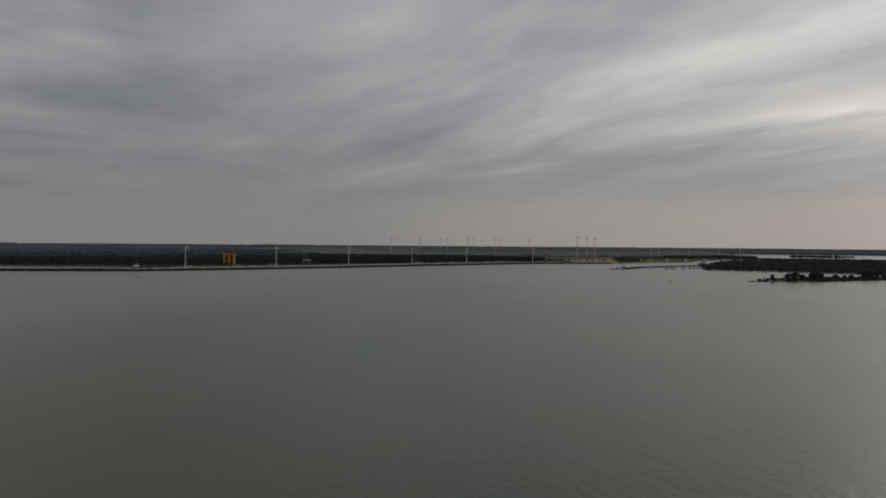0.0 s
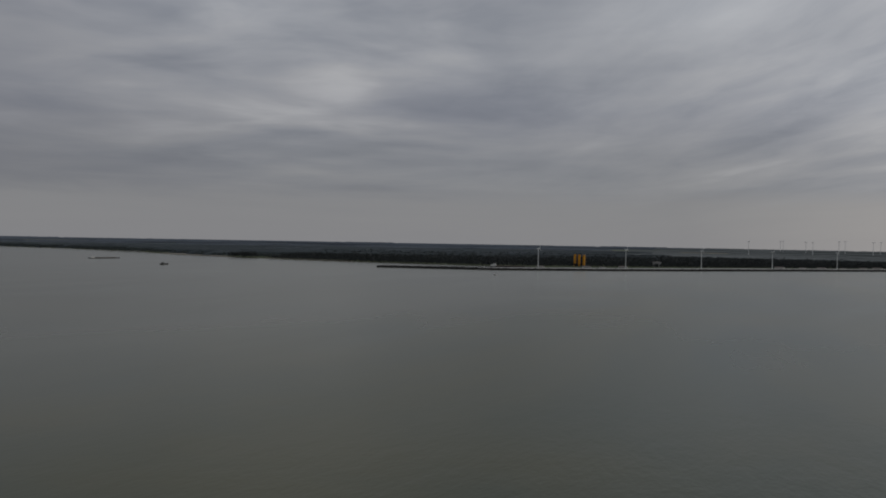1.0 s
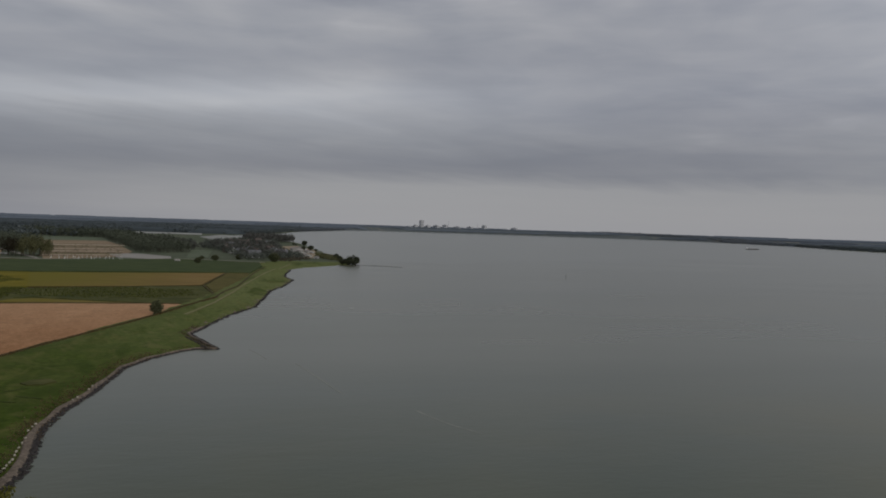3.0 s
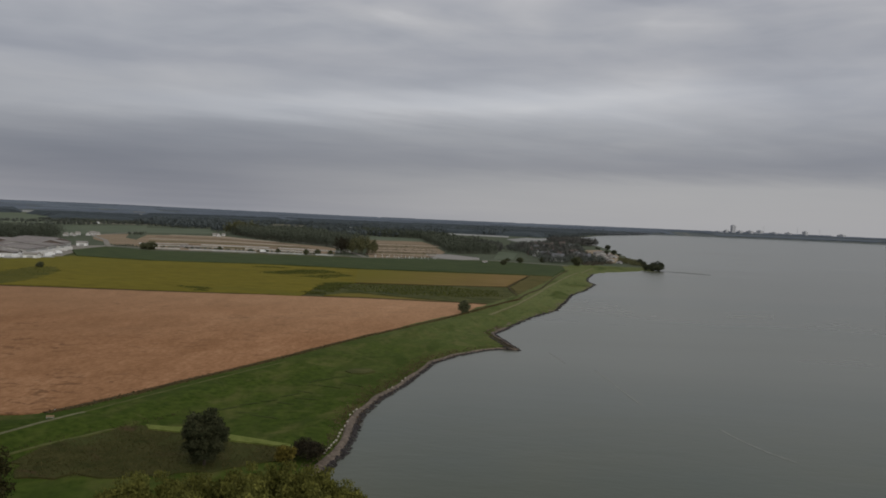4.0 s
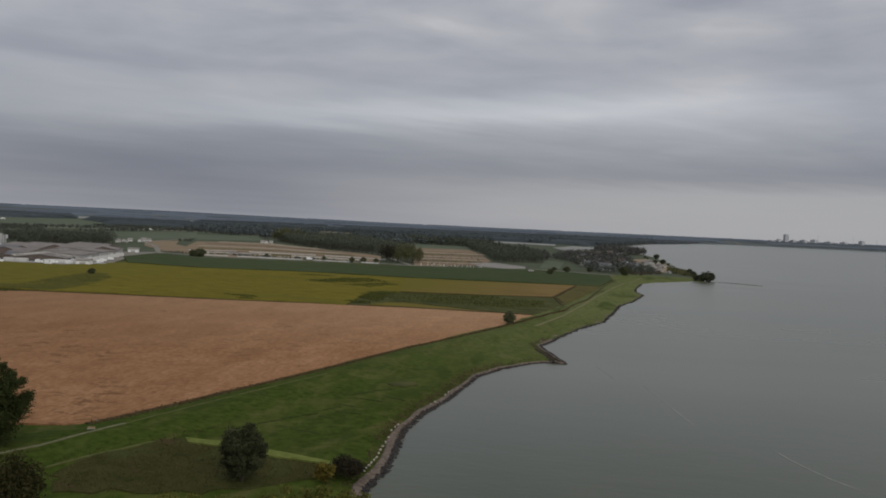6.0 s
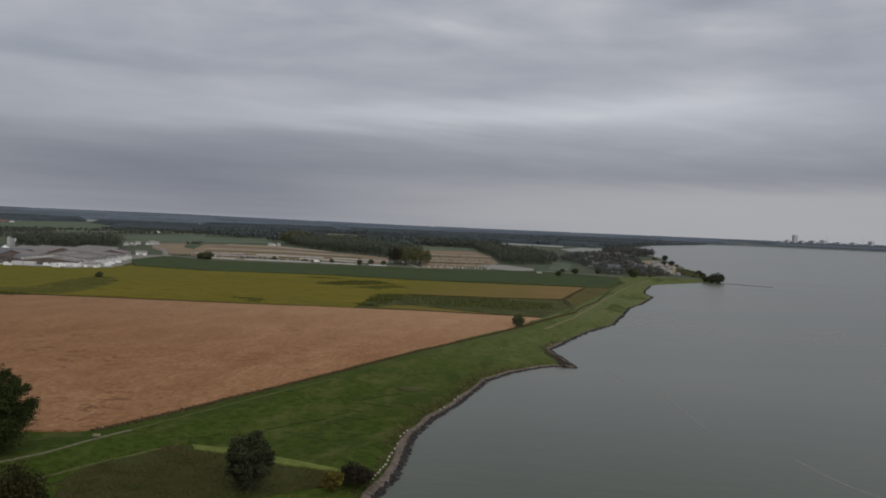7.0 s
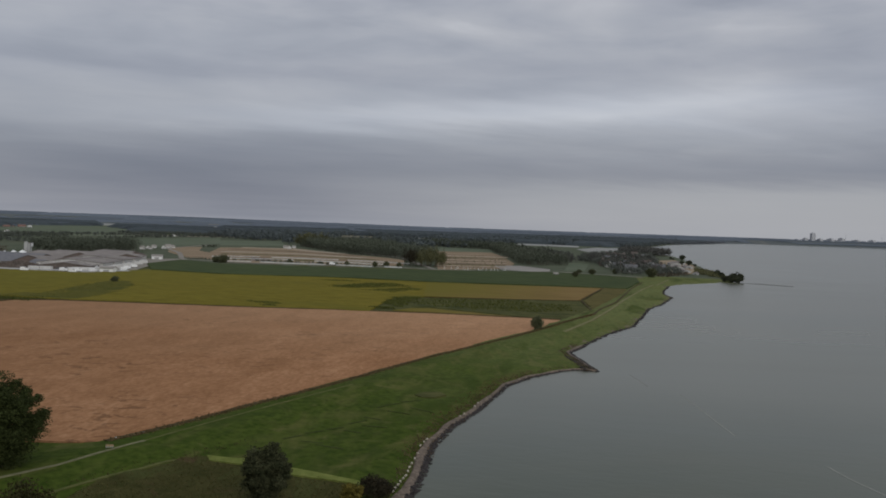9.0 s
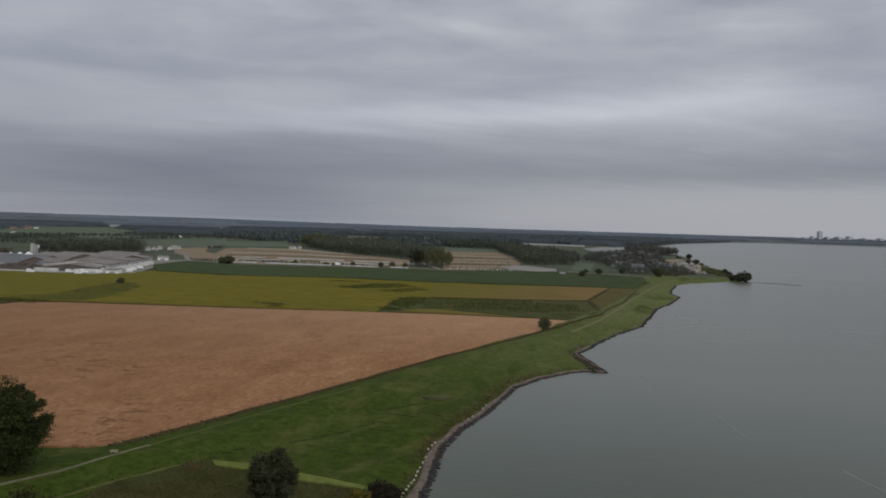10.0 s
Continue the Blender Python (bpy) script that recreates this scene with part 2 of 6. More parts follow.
M_GRASS = surface("grass", (0.025, 0.043, 0.006), (0.059, 0.081, 0.014), 0.6, 0.95, 0.25, (1, 1, 1), 0, 0.045, (0.085, 0.085, 0.028), 0.12, bump_scale=2.0)
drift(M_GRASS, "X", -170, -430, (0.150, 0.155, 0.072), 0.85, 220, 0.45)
patchy(M_GRASS, 0.045, (0.030, 0.046, 0.008), 0.75)
patchy(M_GRASS, 0.11, (0.115, 0.102, 0.038), 0.32, 9.0)
patchy(M_GRASS, 0.07, (0.090, 0.096, 0.026), 0.28, 12.0)
patchy(M_GRASS, 0.30, (0.034, 0.046, 0.012), 0.40, 5.0)
M_LAND = surface("farmland", (0.066, 0.078, 0.052), (0.098, 0.110, 0.074), 0.02, 0.95, 0.0, (1, 1.6, 1), 20, 0.004, (0.085, 0.085, 0.055), 0.1)
# Ground past 3200 m: haze put in as a paler, bluer base colour.
M_HAZYLAND = surface("hazy_far_land", (0.080, 0.092, 0.096), (0.110, 0.122, 0.120), 0.01, 0.95, 0.0, (1, 1.6, 1), 20, 0.002, (0.14, 0.14, 0.12), 0.1)
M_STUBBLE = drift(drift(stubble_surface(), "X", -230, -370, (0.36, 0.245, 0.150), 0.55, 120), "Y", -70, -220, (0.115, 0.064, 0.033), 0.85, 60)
M_YELLOW = surface("yellow_crop", (0.108, 0.090, 0.013), (0.168, 0.138, 0.021), 0.3, 0.9, 0.5, (1.0, 0.4, 1), 8, 0.010, (0.098, 0.090, 0.016), 0.1)
M_WEEDY = surface("weedy_crop", (0.062, 0.064, 0.016), (0.112, 0.100, 0.020), 0.12, 0.9, 0.5, (1.0, 0.4, 1), 8, 0.03, None, 0.1)
M_ORANGE = surface("ripe_crop", (0.140, 0.091, 0.031), (0.198, 0.134, 0.050), 0.15, 0.9, 0.5, (1.0, 0.3, 1), 8, 0.02, (0.15, 0.12, 0.03), 0.2)
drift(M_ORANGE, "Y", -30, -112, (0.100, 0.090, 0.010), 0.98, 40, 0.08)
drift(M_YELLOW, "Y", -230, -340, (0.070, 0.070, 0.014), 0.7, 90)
M_BEET = surface("green_crop", (0.031, 0.046, 0.017), (0.062, 0.078, 0.030), 0.2, 0.9, 0.5, (1.0, 0.35, 1), 8, 0.02, None, 0.2)
M_ROUGH = surface("rough_grass", (0.042, 0.047, 0.016), (0.092, 0.092, 0.034), 0.25, 0.95, 0.8, (1, 0.5, 1), 8, 0.035, (0.022, 0.032, 0.014), 0.15)
M_MEADOW = surface("olive_meadow", (0.062, 0.064, 0.020), (0.110, 0.105, 0.034), 0.3, 0.95, 0.4, (1, 0.5, 1), 8, 0.04, (0.05, 0.055, 0.02), 0.12)
M_VERGE = surface("dry_verge", (0.070, 0.062, 0.022), (0.120, 0.102, 0.038), 0.3, 0.95, 0.4, (1, 0.5, 1), 8, 0.04, (0.05, 0.055, 0.02), 0.12)
# Darker grass green that stands for the shade in furrows.
M_FURROWSHADE = surface("furrow_shade", (0.021, 0.031, 0.006), (0.042, 0.052, 0.013), 1.2, 0.95, 0.4, big=0.3)
M_DITCH = surface("ditch_growth", (0.040, 0.033, 0.014), (0.080, 0.062, 0.029), 0.7, 0.95, 0.7, big=0.08)
M_TRACK = surface("worn_grass", (0.062, 0.072, 0.020), (0.110, 0.112, 0.040), 0.5, 0.95, 0.3, big=0.06)
M_REED = surface("reed_bed", (0.032, 0.035, 0.010), (0.060, 0.056, 0.020), 0.35, 0.95, 0.9, (1, 1, 1), 0, 0.07, (0.064, 0.042, 0.023), 0.15)
patchy(M_REED, 0.10, (0.050, 0.060, 0.019), 0.65, 3.0)
M_MOWN = surface("mown_strip", (0.100, 0.122, 0.028), (0.160, 0.178, 0.050), 0.5, 0.95, 0.4, big=0.08, spec=0.15)
M_PALETRACK = surface("pale_track", (0.115, 0.112, 0.048), (0.185, 0.172, 0.085), 0.4, 0.95, 0.3, big=0.05)
M_TAN = surface("dry_plots", (0.150, 0.110, 0.070), (0.310, 0.235, 0.160), 0.10, 0.95, 0.2, (1.5, 0.08, 1), 14, 0.02, (0.12, 0.11, 0.06), 0.15)
M_TUNNEL = surface("white_foil", (0.36, 0.36, 0.34), (0.50, 0.50, 0.48), 0.3, 0.5, 0.2, big=0.05)
M_FOIL = surface("crop_foil", (0.205, 0.192, 0.172), (0.295, 0.278, 0.252), 0.08, 0.85, 0.2, (1.4, 0.2, 1), 14, 0.03)
M_SAND = surface("sand", (0.20, 0.15, 0.10), (0.32, 0.26, 0.18), 0.02, 0.95, big=0.006)
M_FAR_SAND = surface("beach_sand", (0.20, 0.185, 0.155), (0.30, 0.28, 0.24), 0.05, 0.95, big=0.01)
M_PATH = surface("gravel_path", (0.110, 0.108, 0.058), (0.185, 0.176, 0.104), 0.8, 0.95, 0.3, big=0.1)
M_CONC = surface("concrete", (0.27, 0.27, 0.26), (0.42, 0.42, 0.41), 0.08, 0.85, 0.1, big=0.02)
M_ROCK = surface("wet_rock", (0.020, 0.018, 0.018), (0.060, 0.053, 0.050), 1.3, 0.75, 0.6, vary=0.35, big=0.3)
M_BOULDER = surface("dark_boulder", (0.016, 0.016, 0.017), (0.050, 0.048, 0.047), 0.4, 0.85, vary=0.3)
M_HEADSTONE = surface("dark_islet_edge", (0.045, 0.046, 0.044), (0.080, 0.080, 0.076), 0.4, 0.9, vary=0.3)
M_STONE = surface("dry_stone", (0.076, 0.061, 0.048), (0.190, 0.152, 0.120), 1.4, 0.9, 0.8, big=0.25, accent=(0.055, 0.046, 0.032), vary=0.4)
M_FOAM = surface("foam", (0.185, 0.19, 0.17), (0.25, 0.255, 0.23), 0.6, 0.9)
M_YARD = surface("yard_paving", (0.165, 0.15, 0.125), (0.26, 0.24, 0.205), 0.06, 0.9, 0.1, big=0.015)
M_PALE = surface("pale_block", (0.26, 0.235, 0.19), (0.42, 0.385, 0.32), 2.0, 0.85, 0.4, big=0.5, vary=0.2)
M_BARK = surface("bark", (0.040, 0.033, 0.026), (0.095, 0.080, 0.065), 3.0, 0.95, 0.6, (1, 1, 0.3), big=0.6)
M_LEAF = foliage("dark_leaves", (0.014, 0.019, 0.006), (0.036, 0.045, 0.015), 0.3)
M_WILLOW = foliage("willow_leaves", (0.020, 0.025, 0.012), (0.056, 0.058, 0.030))
M_POPLAR = foliage("poplar_leaves", (0.040, 0.045, 0.010), (0.130, 0.127, 0.032), 0.35)
M_RUST = foliage("autumn_leaves", (0.052, 0.045, 0.010), (0.128, 0.104, 0.024), 0.3)
M_TUFT = foliage("reed_tuft", (0.040, 0.042, 0.014), (0.070, 0.062, 0.025), 0.25)
M_WEED = foliage("weed_tuft", (0.050, 0.060, 0.016), (0.080, 0.085, 0.024), 0.2)
M_OLIVE = foliage("olive_leaves", (0.018, 0.019, 0.007), (0.046, 0.042, 0.016), 0.25)
M_WINE = foliage("brown_leaves", (0.015, 0.014, 0.009), (0.038, 0.032, 0.019), 0.3)
M_WOOD = foliage("woodland_leaves", (0.046, 0.054, 0.046), (0.088, 0.096, 0.080), 0.25)
M_WINEWOOD = foliage("brownish_garden_leaves", (0.046, 0.046, 0.043), (0.078, 0.079, 0.070), 0.3)
M_DARKWOOD = foliage("plantation_leaves", (0.048, 0.057, 0.043), (0.084, 0.094, 0.066), 0.3)
M_PINE = foliage("dark_woodland", (0.032, 0.037, 0.038), (0.056, 0.062, 0.062), 0.2)
M_AUTUMN = foliage("woodland_autumn", (0.052, 0.055, 0.026), (0.112, 0.110, 0.054), 0.3)
# Haze over the next three woodlands is put into their pale blue colour.
M_HAZYFARWOOD = foliage("haze_blue_woodland", (0.062, 0.076, 0.094), (0.094, 0.109, 0.128), 0.45)
M_HAZYNORTHWOOD = foliage("pale_haze_woodland", (0.098, 0.110, 0.112), (0.140, 0.152, 0.150), 0.4)
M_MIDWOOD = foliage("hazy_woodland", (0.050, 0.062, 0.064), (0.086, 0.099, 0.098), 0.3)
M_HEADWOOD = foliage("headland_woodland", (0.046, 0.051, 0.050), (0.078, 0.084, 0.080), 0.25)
# Dark far belts, with the blue of the haze put into the leaf colour.
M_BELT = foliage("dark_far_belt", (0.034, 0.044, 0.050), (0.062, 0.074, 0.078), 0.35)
# Palest shore woods: haze mixed straight into the base colour.
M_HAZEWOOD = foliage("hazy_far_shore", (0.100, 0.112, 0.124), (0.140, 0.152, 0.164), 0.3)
M_BUSH = foliage("field_bush", (0.048, 0.054, 0.028), (0.100, 0.106, 0.058), 0.3)
M_SHOREBUSH = foliage("shore_leaves", (0.030, 0.036, 0.022), (0.068, 0.075, 0.046), 0.3)
M_SCRUB = foliage("brown_scrub", (0.050, 0.044, 0.032), (0.098, 0.086, 0.062), 0.3)
M_BANKWEED = foliage("bank_weeds", (0.070, 0.056, 0.030), (0.125, 0.102, 0.056), 0.25)
M_RUSTWEED = foliage("rusty_weeds", (0.078, 0.052, 0.026), (0.120, 0.084, 0.044), 0.25)
M_PALEWEED = foliage("pale_grass", (0.100, 0.098, 0.034), (0.150, 0.142, 0.056), 0.25)
M_DITCHWEED = foliage("ditch_weeds", (0.055, 0.040, 0.018), (0.098, 0.070, 0.034), 0.25)
M_WHITE = surface("white_paint", (0.62, 0.62, 0.61), (0.78, 0.78, 0.77), 0.3, 0.6, big=0.05)
M_SHEDWALL = surface("pale_sheet_wall", (0.40, 0.39, 0.37), (0.60, 0.59, 0.57), 0.25, 0.75, 0.1, (3, 3, 0.2), big=0.05, vary=0.15)
M_TOWER = surface("turbine_paint", (0.58, 0.60, 0.60), (0.70, 0.71, 0.71), 0.1, 0.5, big=0.03)
M_YELPAINT = surface("yellow_paint", (0.62, 0.27, 0.012), (0.80, 0.36, 0.02), 0.15, 0.5, big=0.05)
M_ROOF = surface("grey_roof", (0.165, 0.147, 0.136), (0.250, 0.225, 0.207), 0.25, 0.8, 0.2, (1, 0.2, 1), big=0.05, vary=0.15)
M_TILE = surface("red_roof", (0.090, 0.070, 0.064), (0.135, 0.106, 0.096), 0.4, 0.85, 0.2, big=0.1, vary=0.2)
M_REDTILE = surface("faded_red_roof", (0.150, 0.088, 0.072), (0.210, 0.128, 0.105), 0.4, 0.85, 0.2, big=0.1, vary=0.2)
M_SLATE = surface("dark_roof", (0.085, 0.085, 0.092), (0.14, 0.14, 0.148), 0.4, 0.7, 0.2, big=0.1, vary=0.2)
M_BRICK = surface("brick_wall", (0.115, 0.090, 0.078), (0.175, 0.138, 0.120), 1.5, 0.9, 0.2, big=0.2)
M_PANE = surface("window_pane", (0.020, 0.024, 0.028), (0.035, 0.040, 0.045), 0.5, 0.12, spec=0.6)
M_STEEL = surface("dark_steel", (0.055, 0.055, 0.058), (0.10, 0.10, 0.10), 0.8, 0.5, big=0.2, metal=0.4)
M_CRATE = surface("crate_wood", (0.085, 0.070, 0.060), (0.150, 0.125, 0.108), 0.8, 0.9, 0.2, big=0.2, vary=0.3)
M_PLANK = surface("bench_wood", (0.22, 0.15, 0.09), (0.36, 0.26, 0.17), 6.0, 0.8, 0.2, (1, 6, 1))
# Far town: these four colours carry the haze, so walls and windows go pale.
M_HAZEBAND = surface("hazy_windows", (0.29, 0.30, 0.31), (0.32, 0.33, 0.34), 0.05, 0.6)
M_PALEHAZE = surface("hazy_concrete", (0.36, 0.37, 0.385), (0.42, 0.43, 0.445), 0.05, 0.8)
M_HAZETOWN = surface("hazy_wall", (0.35, 0.36, 0.37), (0.40, 0.41, 0.42), 0.05, 0.8)
M_HAZE = surface("hazy_tower", (0.32, 0.33, 0.345), (0.36, 0.37, 0.385), 0.05, 0.8)


def water_surface():
    m = bpy.data.materials.new("lake_water")
    m.use_nodes = True
    t = m.node_tree
    b = t.nodes["Principled BSDF"]
    co = t.nodes.new("ShaderNodeTexCoord").outputs["Object"]
    silt = noise_of(t, co, 0.006, 4.0, 0.55, (1, 0.5, 1), 30, 1.0)
    t.links.new(ramp(t, silt, [(0.36, (0.018, 0.036, 0.024)), (0.64, (0.050, 0.051, 0.016))]), b.inputs["Base Color"])
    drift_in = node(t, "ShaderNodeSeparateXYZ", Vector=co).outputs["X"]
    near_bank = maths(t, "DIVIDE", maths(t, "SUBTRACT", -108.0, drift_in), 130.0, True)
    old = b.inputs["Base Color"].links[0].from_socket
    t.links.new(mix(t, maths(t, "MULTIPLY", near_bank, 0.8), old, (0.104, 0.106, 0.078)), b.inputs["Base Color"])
    calm = noise_of(t, co, 0.011, 4.0, 0.55, (1, 0.35, 1), 25, 0.8)
    b.inputs["IOR"].default_value = 1.33
    b.inputs["Specular Tint"].default_value = (0.96, 1.0, 0.91, 1)
    swell = maths(t, "ADD", noise_of(t, co, 0.16, 3.0, 0.55, (1, 0.45, 1), 35, 0.3), maths(t, "MULTIPLY", noise_of(t, co, 0.75, 3.0, 0.6, (1, 0.5, 1), 28, 0.3), 0.35))
    # livelier water off the near bank, calm further out
    gauge = t.nodes.new("ShaderNodeVectorMath")
    gauge.operation = "LENGTH"
    t.links.new(co, gauge.inputs[0])
    out = maths(t, "DIVIDE", gauge.outputs["Value"], 1000.0)
    lively = ramp(t, out, [(0.08, (0.85, 0.85, 0.85)), (0.14, (0.62, 0.62, 0.62)), (0.20, (0.26, 0.26, 0.26)), (0.28, (0.0, 0.0, 0.0))])
    # ripples merge into a smoother sheen further out
    sheen = ramp(t, out, [(0.10, (0.30, 0.30, 0.30)), (0.40, (0.27, 0.27, 0.27)), (1.0, (0.235, 0.235, 0.235))])
    t.links.new(maths(t, "ADD", sheen, maths(t, "MULTIPLY", maths(t, "SUBTRACT", calm, 0.5), 0.06)), b.inputs["Roughness"])
    open_water = maths(t, "ADD", maths(t, "MULTIPLY", maths(t, "DIVIDE", maths(t, "ADD", drift_in, 110.0), 110.0, True), 0.8), 0.3)
    lively = maths(t, "MULTIPLY", lively, open_water)
    bump = node(t, "ShaderNodeBump", Strength=1.0, Distance=0.4, Height=maths(t, "MULTIPLY", swell, lively))
    t.links.new(bump.outputs[0], b.inputs["Normal"])
    return m


M_WATER = water_surface()

# ---------------------------------------------------------------- mesh helpers


def mesh_of(name, verts, faces, material, smooth=False):
    me = bpy.data.meshes.new(name)
    if isinstance(faces, np.ndarray):
        n, k = faces.shape
        me.vertices.add(len(verts))
        me.vertices.foreach_set("co", np.asarray(verts, np.float32).ravel())
        me.loops.add(n * k)
        me.loops.foreach_set("vertex_index", faces.astype(np.int32).ravel())
        me.polygons.add(n)
        me.polygons.foreach_set("loop_start", np.arange(0, n * k, k, dtype=np.int32))
        me.update(calc_edges=True)
    else:
        me.from_pydata([tuple(v) for v in verts], [], [tuple(f) for f in faces])
    me.materials.append(material)
    if smooth:
        me.polygons.foreach_set("use_smooth", [True] * len(me.polygons))
    me.update()
    return me


def part(name, bm, material, parent, label=""):
    """Links a bmesh, or a ready mesh, as one mesh object under parent."""
    if isinstance(bm, bmesh.types.BMesh):
        me = bpy.data.meshes.new(name)
        bm.to_mesh(me)
        bm.free()
        me.materials.append(material)
    else:
        me = bm
    ob = new(name, me)
    ob.parent = parent
    return tagged(ob, label)


def box(w, d, h, x=0, y=0, z=0, bevel=0.0, turn=0.0):
    """A box that stands on z, centred on x, y."""
    bm = bmesh.new()
    bmesh.ops.create_cube(bm, size=1, matrix=Matrix.Translation((x, y, z + h / 2)) @ Matrix.Rotation(turn, 4, "Z") @ Matrix.Diagonal((w, d, h, 1)))
    if bevel:
        bmesh.ops.bevel(bm, geom=bm.edges[:], offset=bevel, segments=2, affect="EDGES", profile=0.5)
    return bm


def rod(r0, r1, h, x=0, y=0, z=0, sides=16, tilt=None):
    bm = bmesh.new()
    m = Matrix.Translation((x, y, z)) @ (tilt or Matrix()) @ Matrix.Translation((0, 0, h / 2))
    bmesh.ops.create_cone(bm, segments=sides, radius1=r0, radius2=r1, depth=h, cap_ends=True, matrix=m)
    return bm


def inside(pts, poly):
    """Which of the points lie in the polygon."""
    p, q = np.asarray(pts, float), np.asarray(poly, float)
    r = np.roll(q, -1, 0)
    slope = (r[:, 0] - q[:, 0]) / (r[:, 1] - q[:, 1] + 1e-12)
    hit = np.zeros(len(p), bool)
    for k in range(0, len(p), 400):
        x, y = p[k:k + 400, 0, None], p[k:k + 400, 1, None]
        c = ((q[:, 1] > y) != (r[:, 1] > y)) & (x < slope * (y - q[:, 1]) + q[:, 0])
        hit[k:k + 400] = c.sum(1) % 2 == 1
    return hit


def off_line(pts, line, closed=False):
    """Distance of the points from a polyline."""
    p, q = np.asarray(pts, float), np.asarray(line, float)
    ends = np.roll(q, -1, 0) if closed else q[1:]
    a = q[:len(ends)]
    ab = ends - a
    size = (ab ** 2).sum(1) + 1e-9
    best = np.empty(len(p))
    for k in range(0, len(p), 400):
        dx, dy = p[k:k + 400, 0, None] - a[:, 0], p[k:k + 400, 1, None] - a[:, 1]
        s = np.clip((dx * ab[:, 0] + dy * ab[:, 1]) / size, 0, 1)
        best[k:k + 400] = np.sqrt(((dx - s * ab[:, 0]) ** 2 + (dy - s * ab[:, 1]) ** 2).min(1))
    return best


def dense(line, step):
    """A polyline with points every step metres or nearer; step may depend on the place."""
    out = []
    for a, b in zip(line, line[1:]):
        n = max(1, int(math.dist(a, b) / (step(a) if callable(step) else step)))
        out += [(a[0] + (b[0] - a[0]) * i / n, a[1] + (b[1] - a[1]) * i / n) for i in range(n)]
    return out + [tuple(line[-1])]


# ---------------------------------------------------------------- the coast
NEAR_COAST = [(4300, -2200), (1500, -500), (300, -90), (60, -25), (-40, 2), (-80, -8), (-105, -22.5), (-115, -28.5), (-120.5, -31.6), (-125.5, -32.4), (-134, -31.9), (-148, -33.4), (-155, -34.5), (-163, -35.1),
              (-176, -34.5), (-190, -32.5), (-215, -30.5), (-224, -30), (-238, -25.5), (-252, -18), (-256, -14), (-255.5, -8), (-268, -11.5), (-284, -16.5),
              (-290, -18), (-307, -14), (-346, -6), (-378, 4), (-428, 9.5), (-440, 10.5), (-466, 13), (-500, 21.5), (-556, 30), (-585, 26), (-615, 27.5),
              (-670, 34), (-706, 48), (-748, 80), (-764, 86), (-800, 98)]
WEST_COAST = [(-871, 98), (-964, 96), (-1084, 97), (-1259, 99), (-1405, 95), (-1552, 86), (-1700, 60), (-1790, 30), (-1760, -60), (-1900, -85), (-2140, 0), (-2364, 77),
              (-3072, 168), (-3514, 303), (-4150, 480), (-4480, 640), (-4550, 890), (-4460, 1250), (-4360, 1560), (-4200, 1880), (-3900, 2200), (-3410, 2194),
              (-2952, 2134), (-2422, 1924), (-2154, 1880), (-1717, 1765), (-1430, 1560), (-1304, 1480), (-1199, 1455), (-1010, 1394), (-880, 1375), (-703, 1345), (-494, 1335)]
QUAY = [(-430, 1235), (-452, 1186), (-540, 1148), (-597, 1123), (-595, 1114), (-487, 1136), (-426, 1149), (-336, 1222), (-263, 1286), (-173, 1386), (-58, 1524), (63, 1654),
        (203, 1799), (280, 1832), (373, 1862), (600, 2060), (800, 2400), (1000, 2719), (1250, 3500), (1450, 4150)]
EAST_SHORE = [(4640 * math.sin(a), 4640 * math.cos(a)) for a in np.linspace(0.36, 1.5, 60)]
PENINSULA = [(445, 1423), (511, 1379), (617, 1270), (720, 1150), (1100, 930), (1700, 880), (1750, 2200), (1313, 2470), (1131, 2640), (900, 2480), (620, 1900), (500, 1610)]
NEAR_ISLET = [(352, 955), (380, 962), (446, 968), (552, 1030), (680, 1080), (700, 1130), (582, 1092), (470, 1040), (410, 1000), (370, 972)]
BAY_ISLAND = [(1330, 3200), (1400, 3130), (1470, 3060), (1530, 3080), (1490, 3200), (1400, 3330)]
MARINA_PIER = [(290, 1414), (318, 1418), (345, 1480), (372, 1530), (540, 1700), (600, 1900), (585, 1905), (525, 1712), (355, 1545), (312, 1460), (286, 1432)]
FAINT_ISLET = [(-1440, 1195), (-1425, 1245), (-1434, 1248), (-1449, 1198)]
HEAD_ISLET = [(-752, 96), (-758, 85), (-776, 81), (-790, 90), (-791, 101), (-777, 107), (-760, 104)]
SAND_BAR = [(-747, 84), (-757, 118), (-742, 136), (-739, 136), (-751, 117)]
DIKE = [(-60, -124), (-100, -98), (-120, -88), (-128, -84.5), (-136, -81), (-149, -75.5), (-186, -66), (-243, -51.5), (-334, -26), (-423, -9), (-553, 7.5), (-645, 21)]
RIM = 4880.0


def step_at(p):
    return min(60.0, max(3.0, math.hypot(p[0], p[1]) * 0.018))


def rim_arc(a0, a1, n):
    return [(RIM * math.cos(a0 + (a1 - a0) * i / n), RIM * math.sin(a0 + (a1 - a0) * i / n)) for i in range(n + 1)]


a_end, a_begin = math.pi / 2 - 1.5, math.atan2(-2200, 4300)
MAINLAND = dense(NEAR_COAST + WEST_COAST + QUAY + EAST_SHORE, step_at) + rim_arc(a_end, a_begin + 2 * math.pi, 160)
ISLES = [PENINSULA, NEAR_ISLET, BAY_ISLAND, MARINA_PIER, FAINT_ISLET, HEAD_ISLET, SAND_BAR]
COASTS = [dense(c + c[:1], step_at)[:-1] for c in ISLES]
SHORE = dense(NEAR_COAST + WEST_COAST + QUAY + EAST_SHORE, step_at)


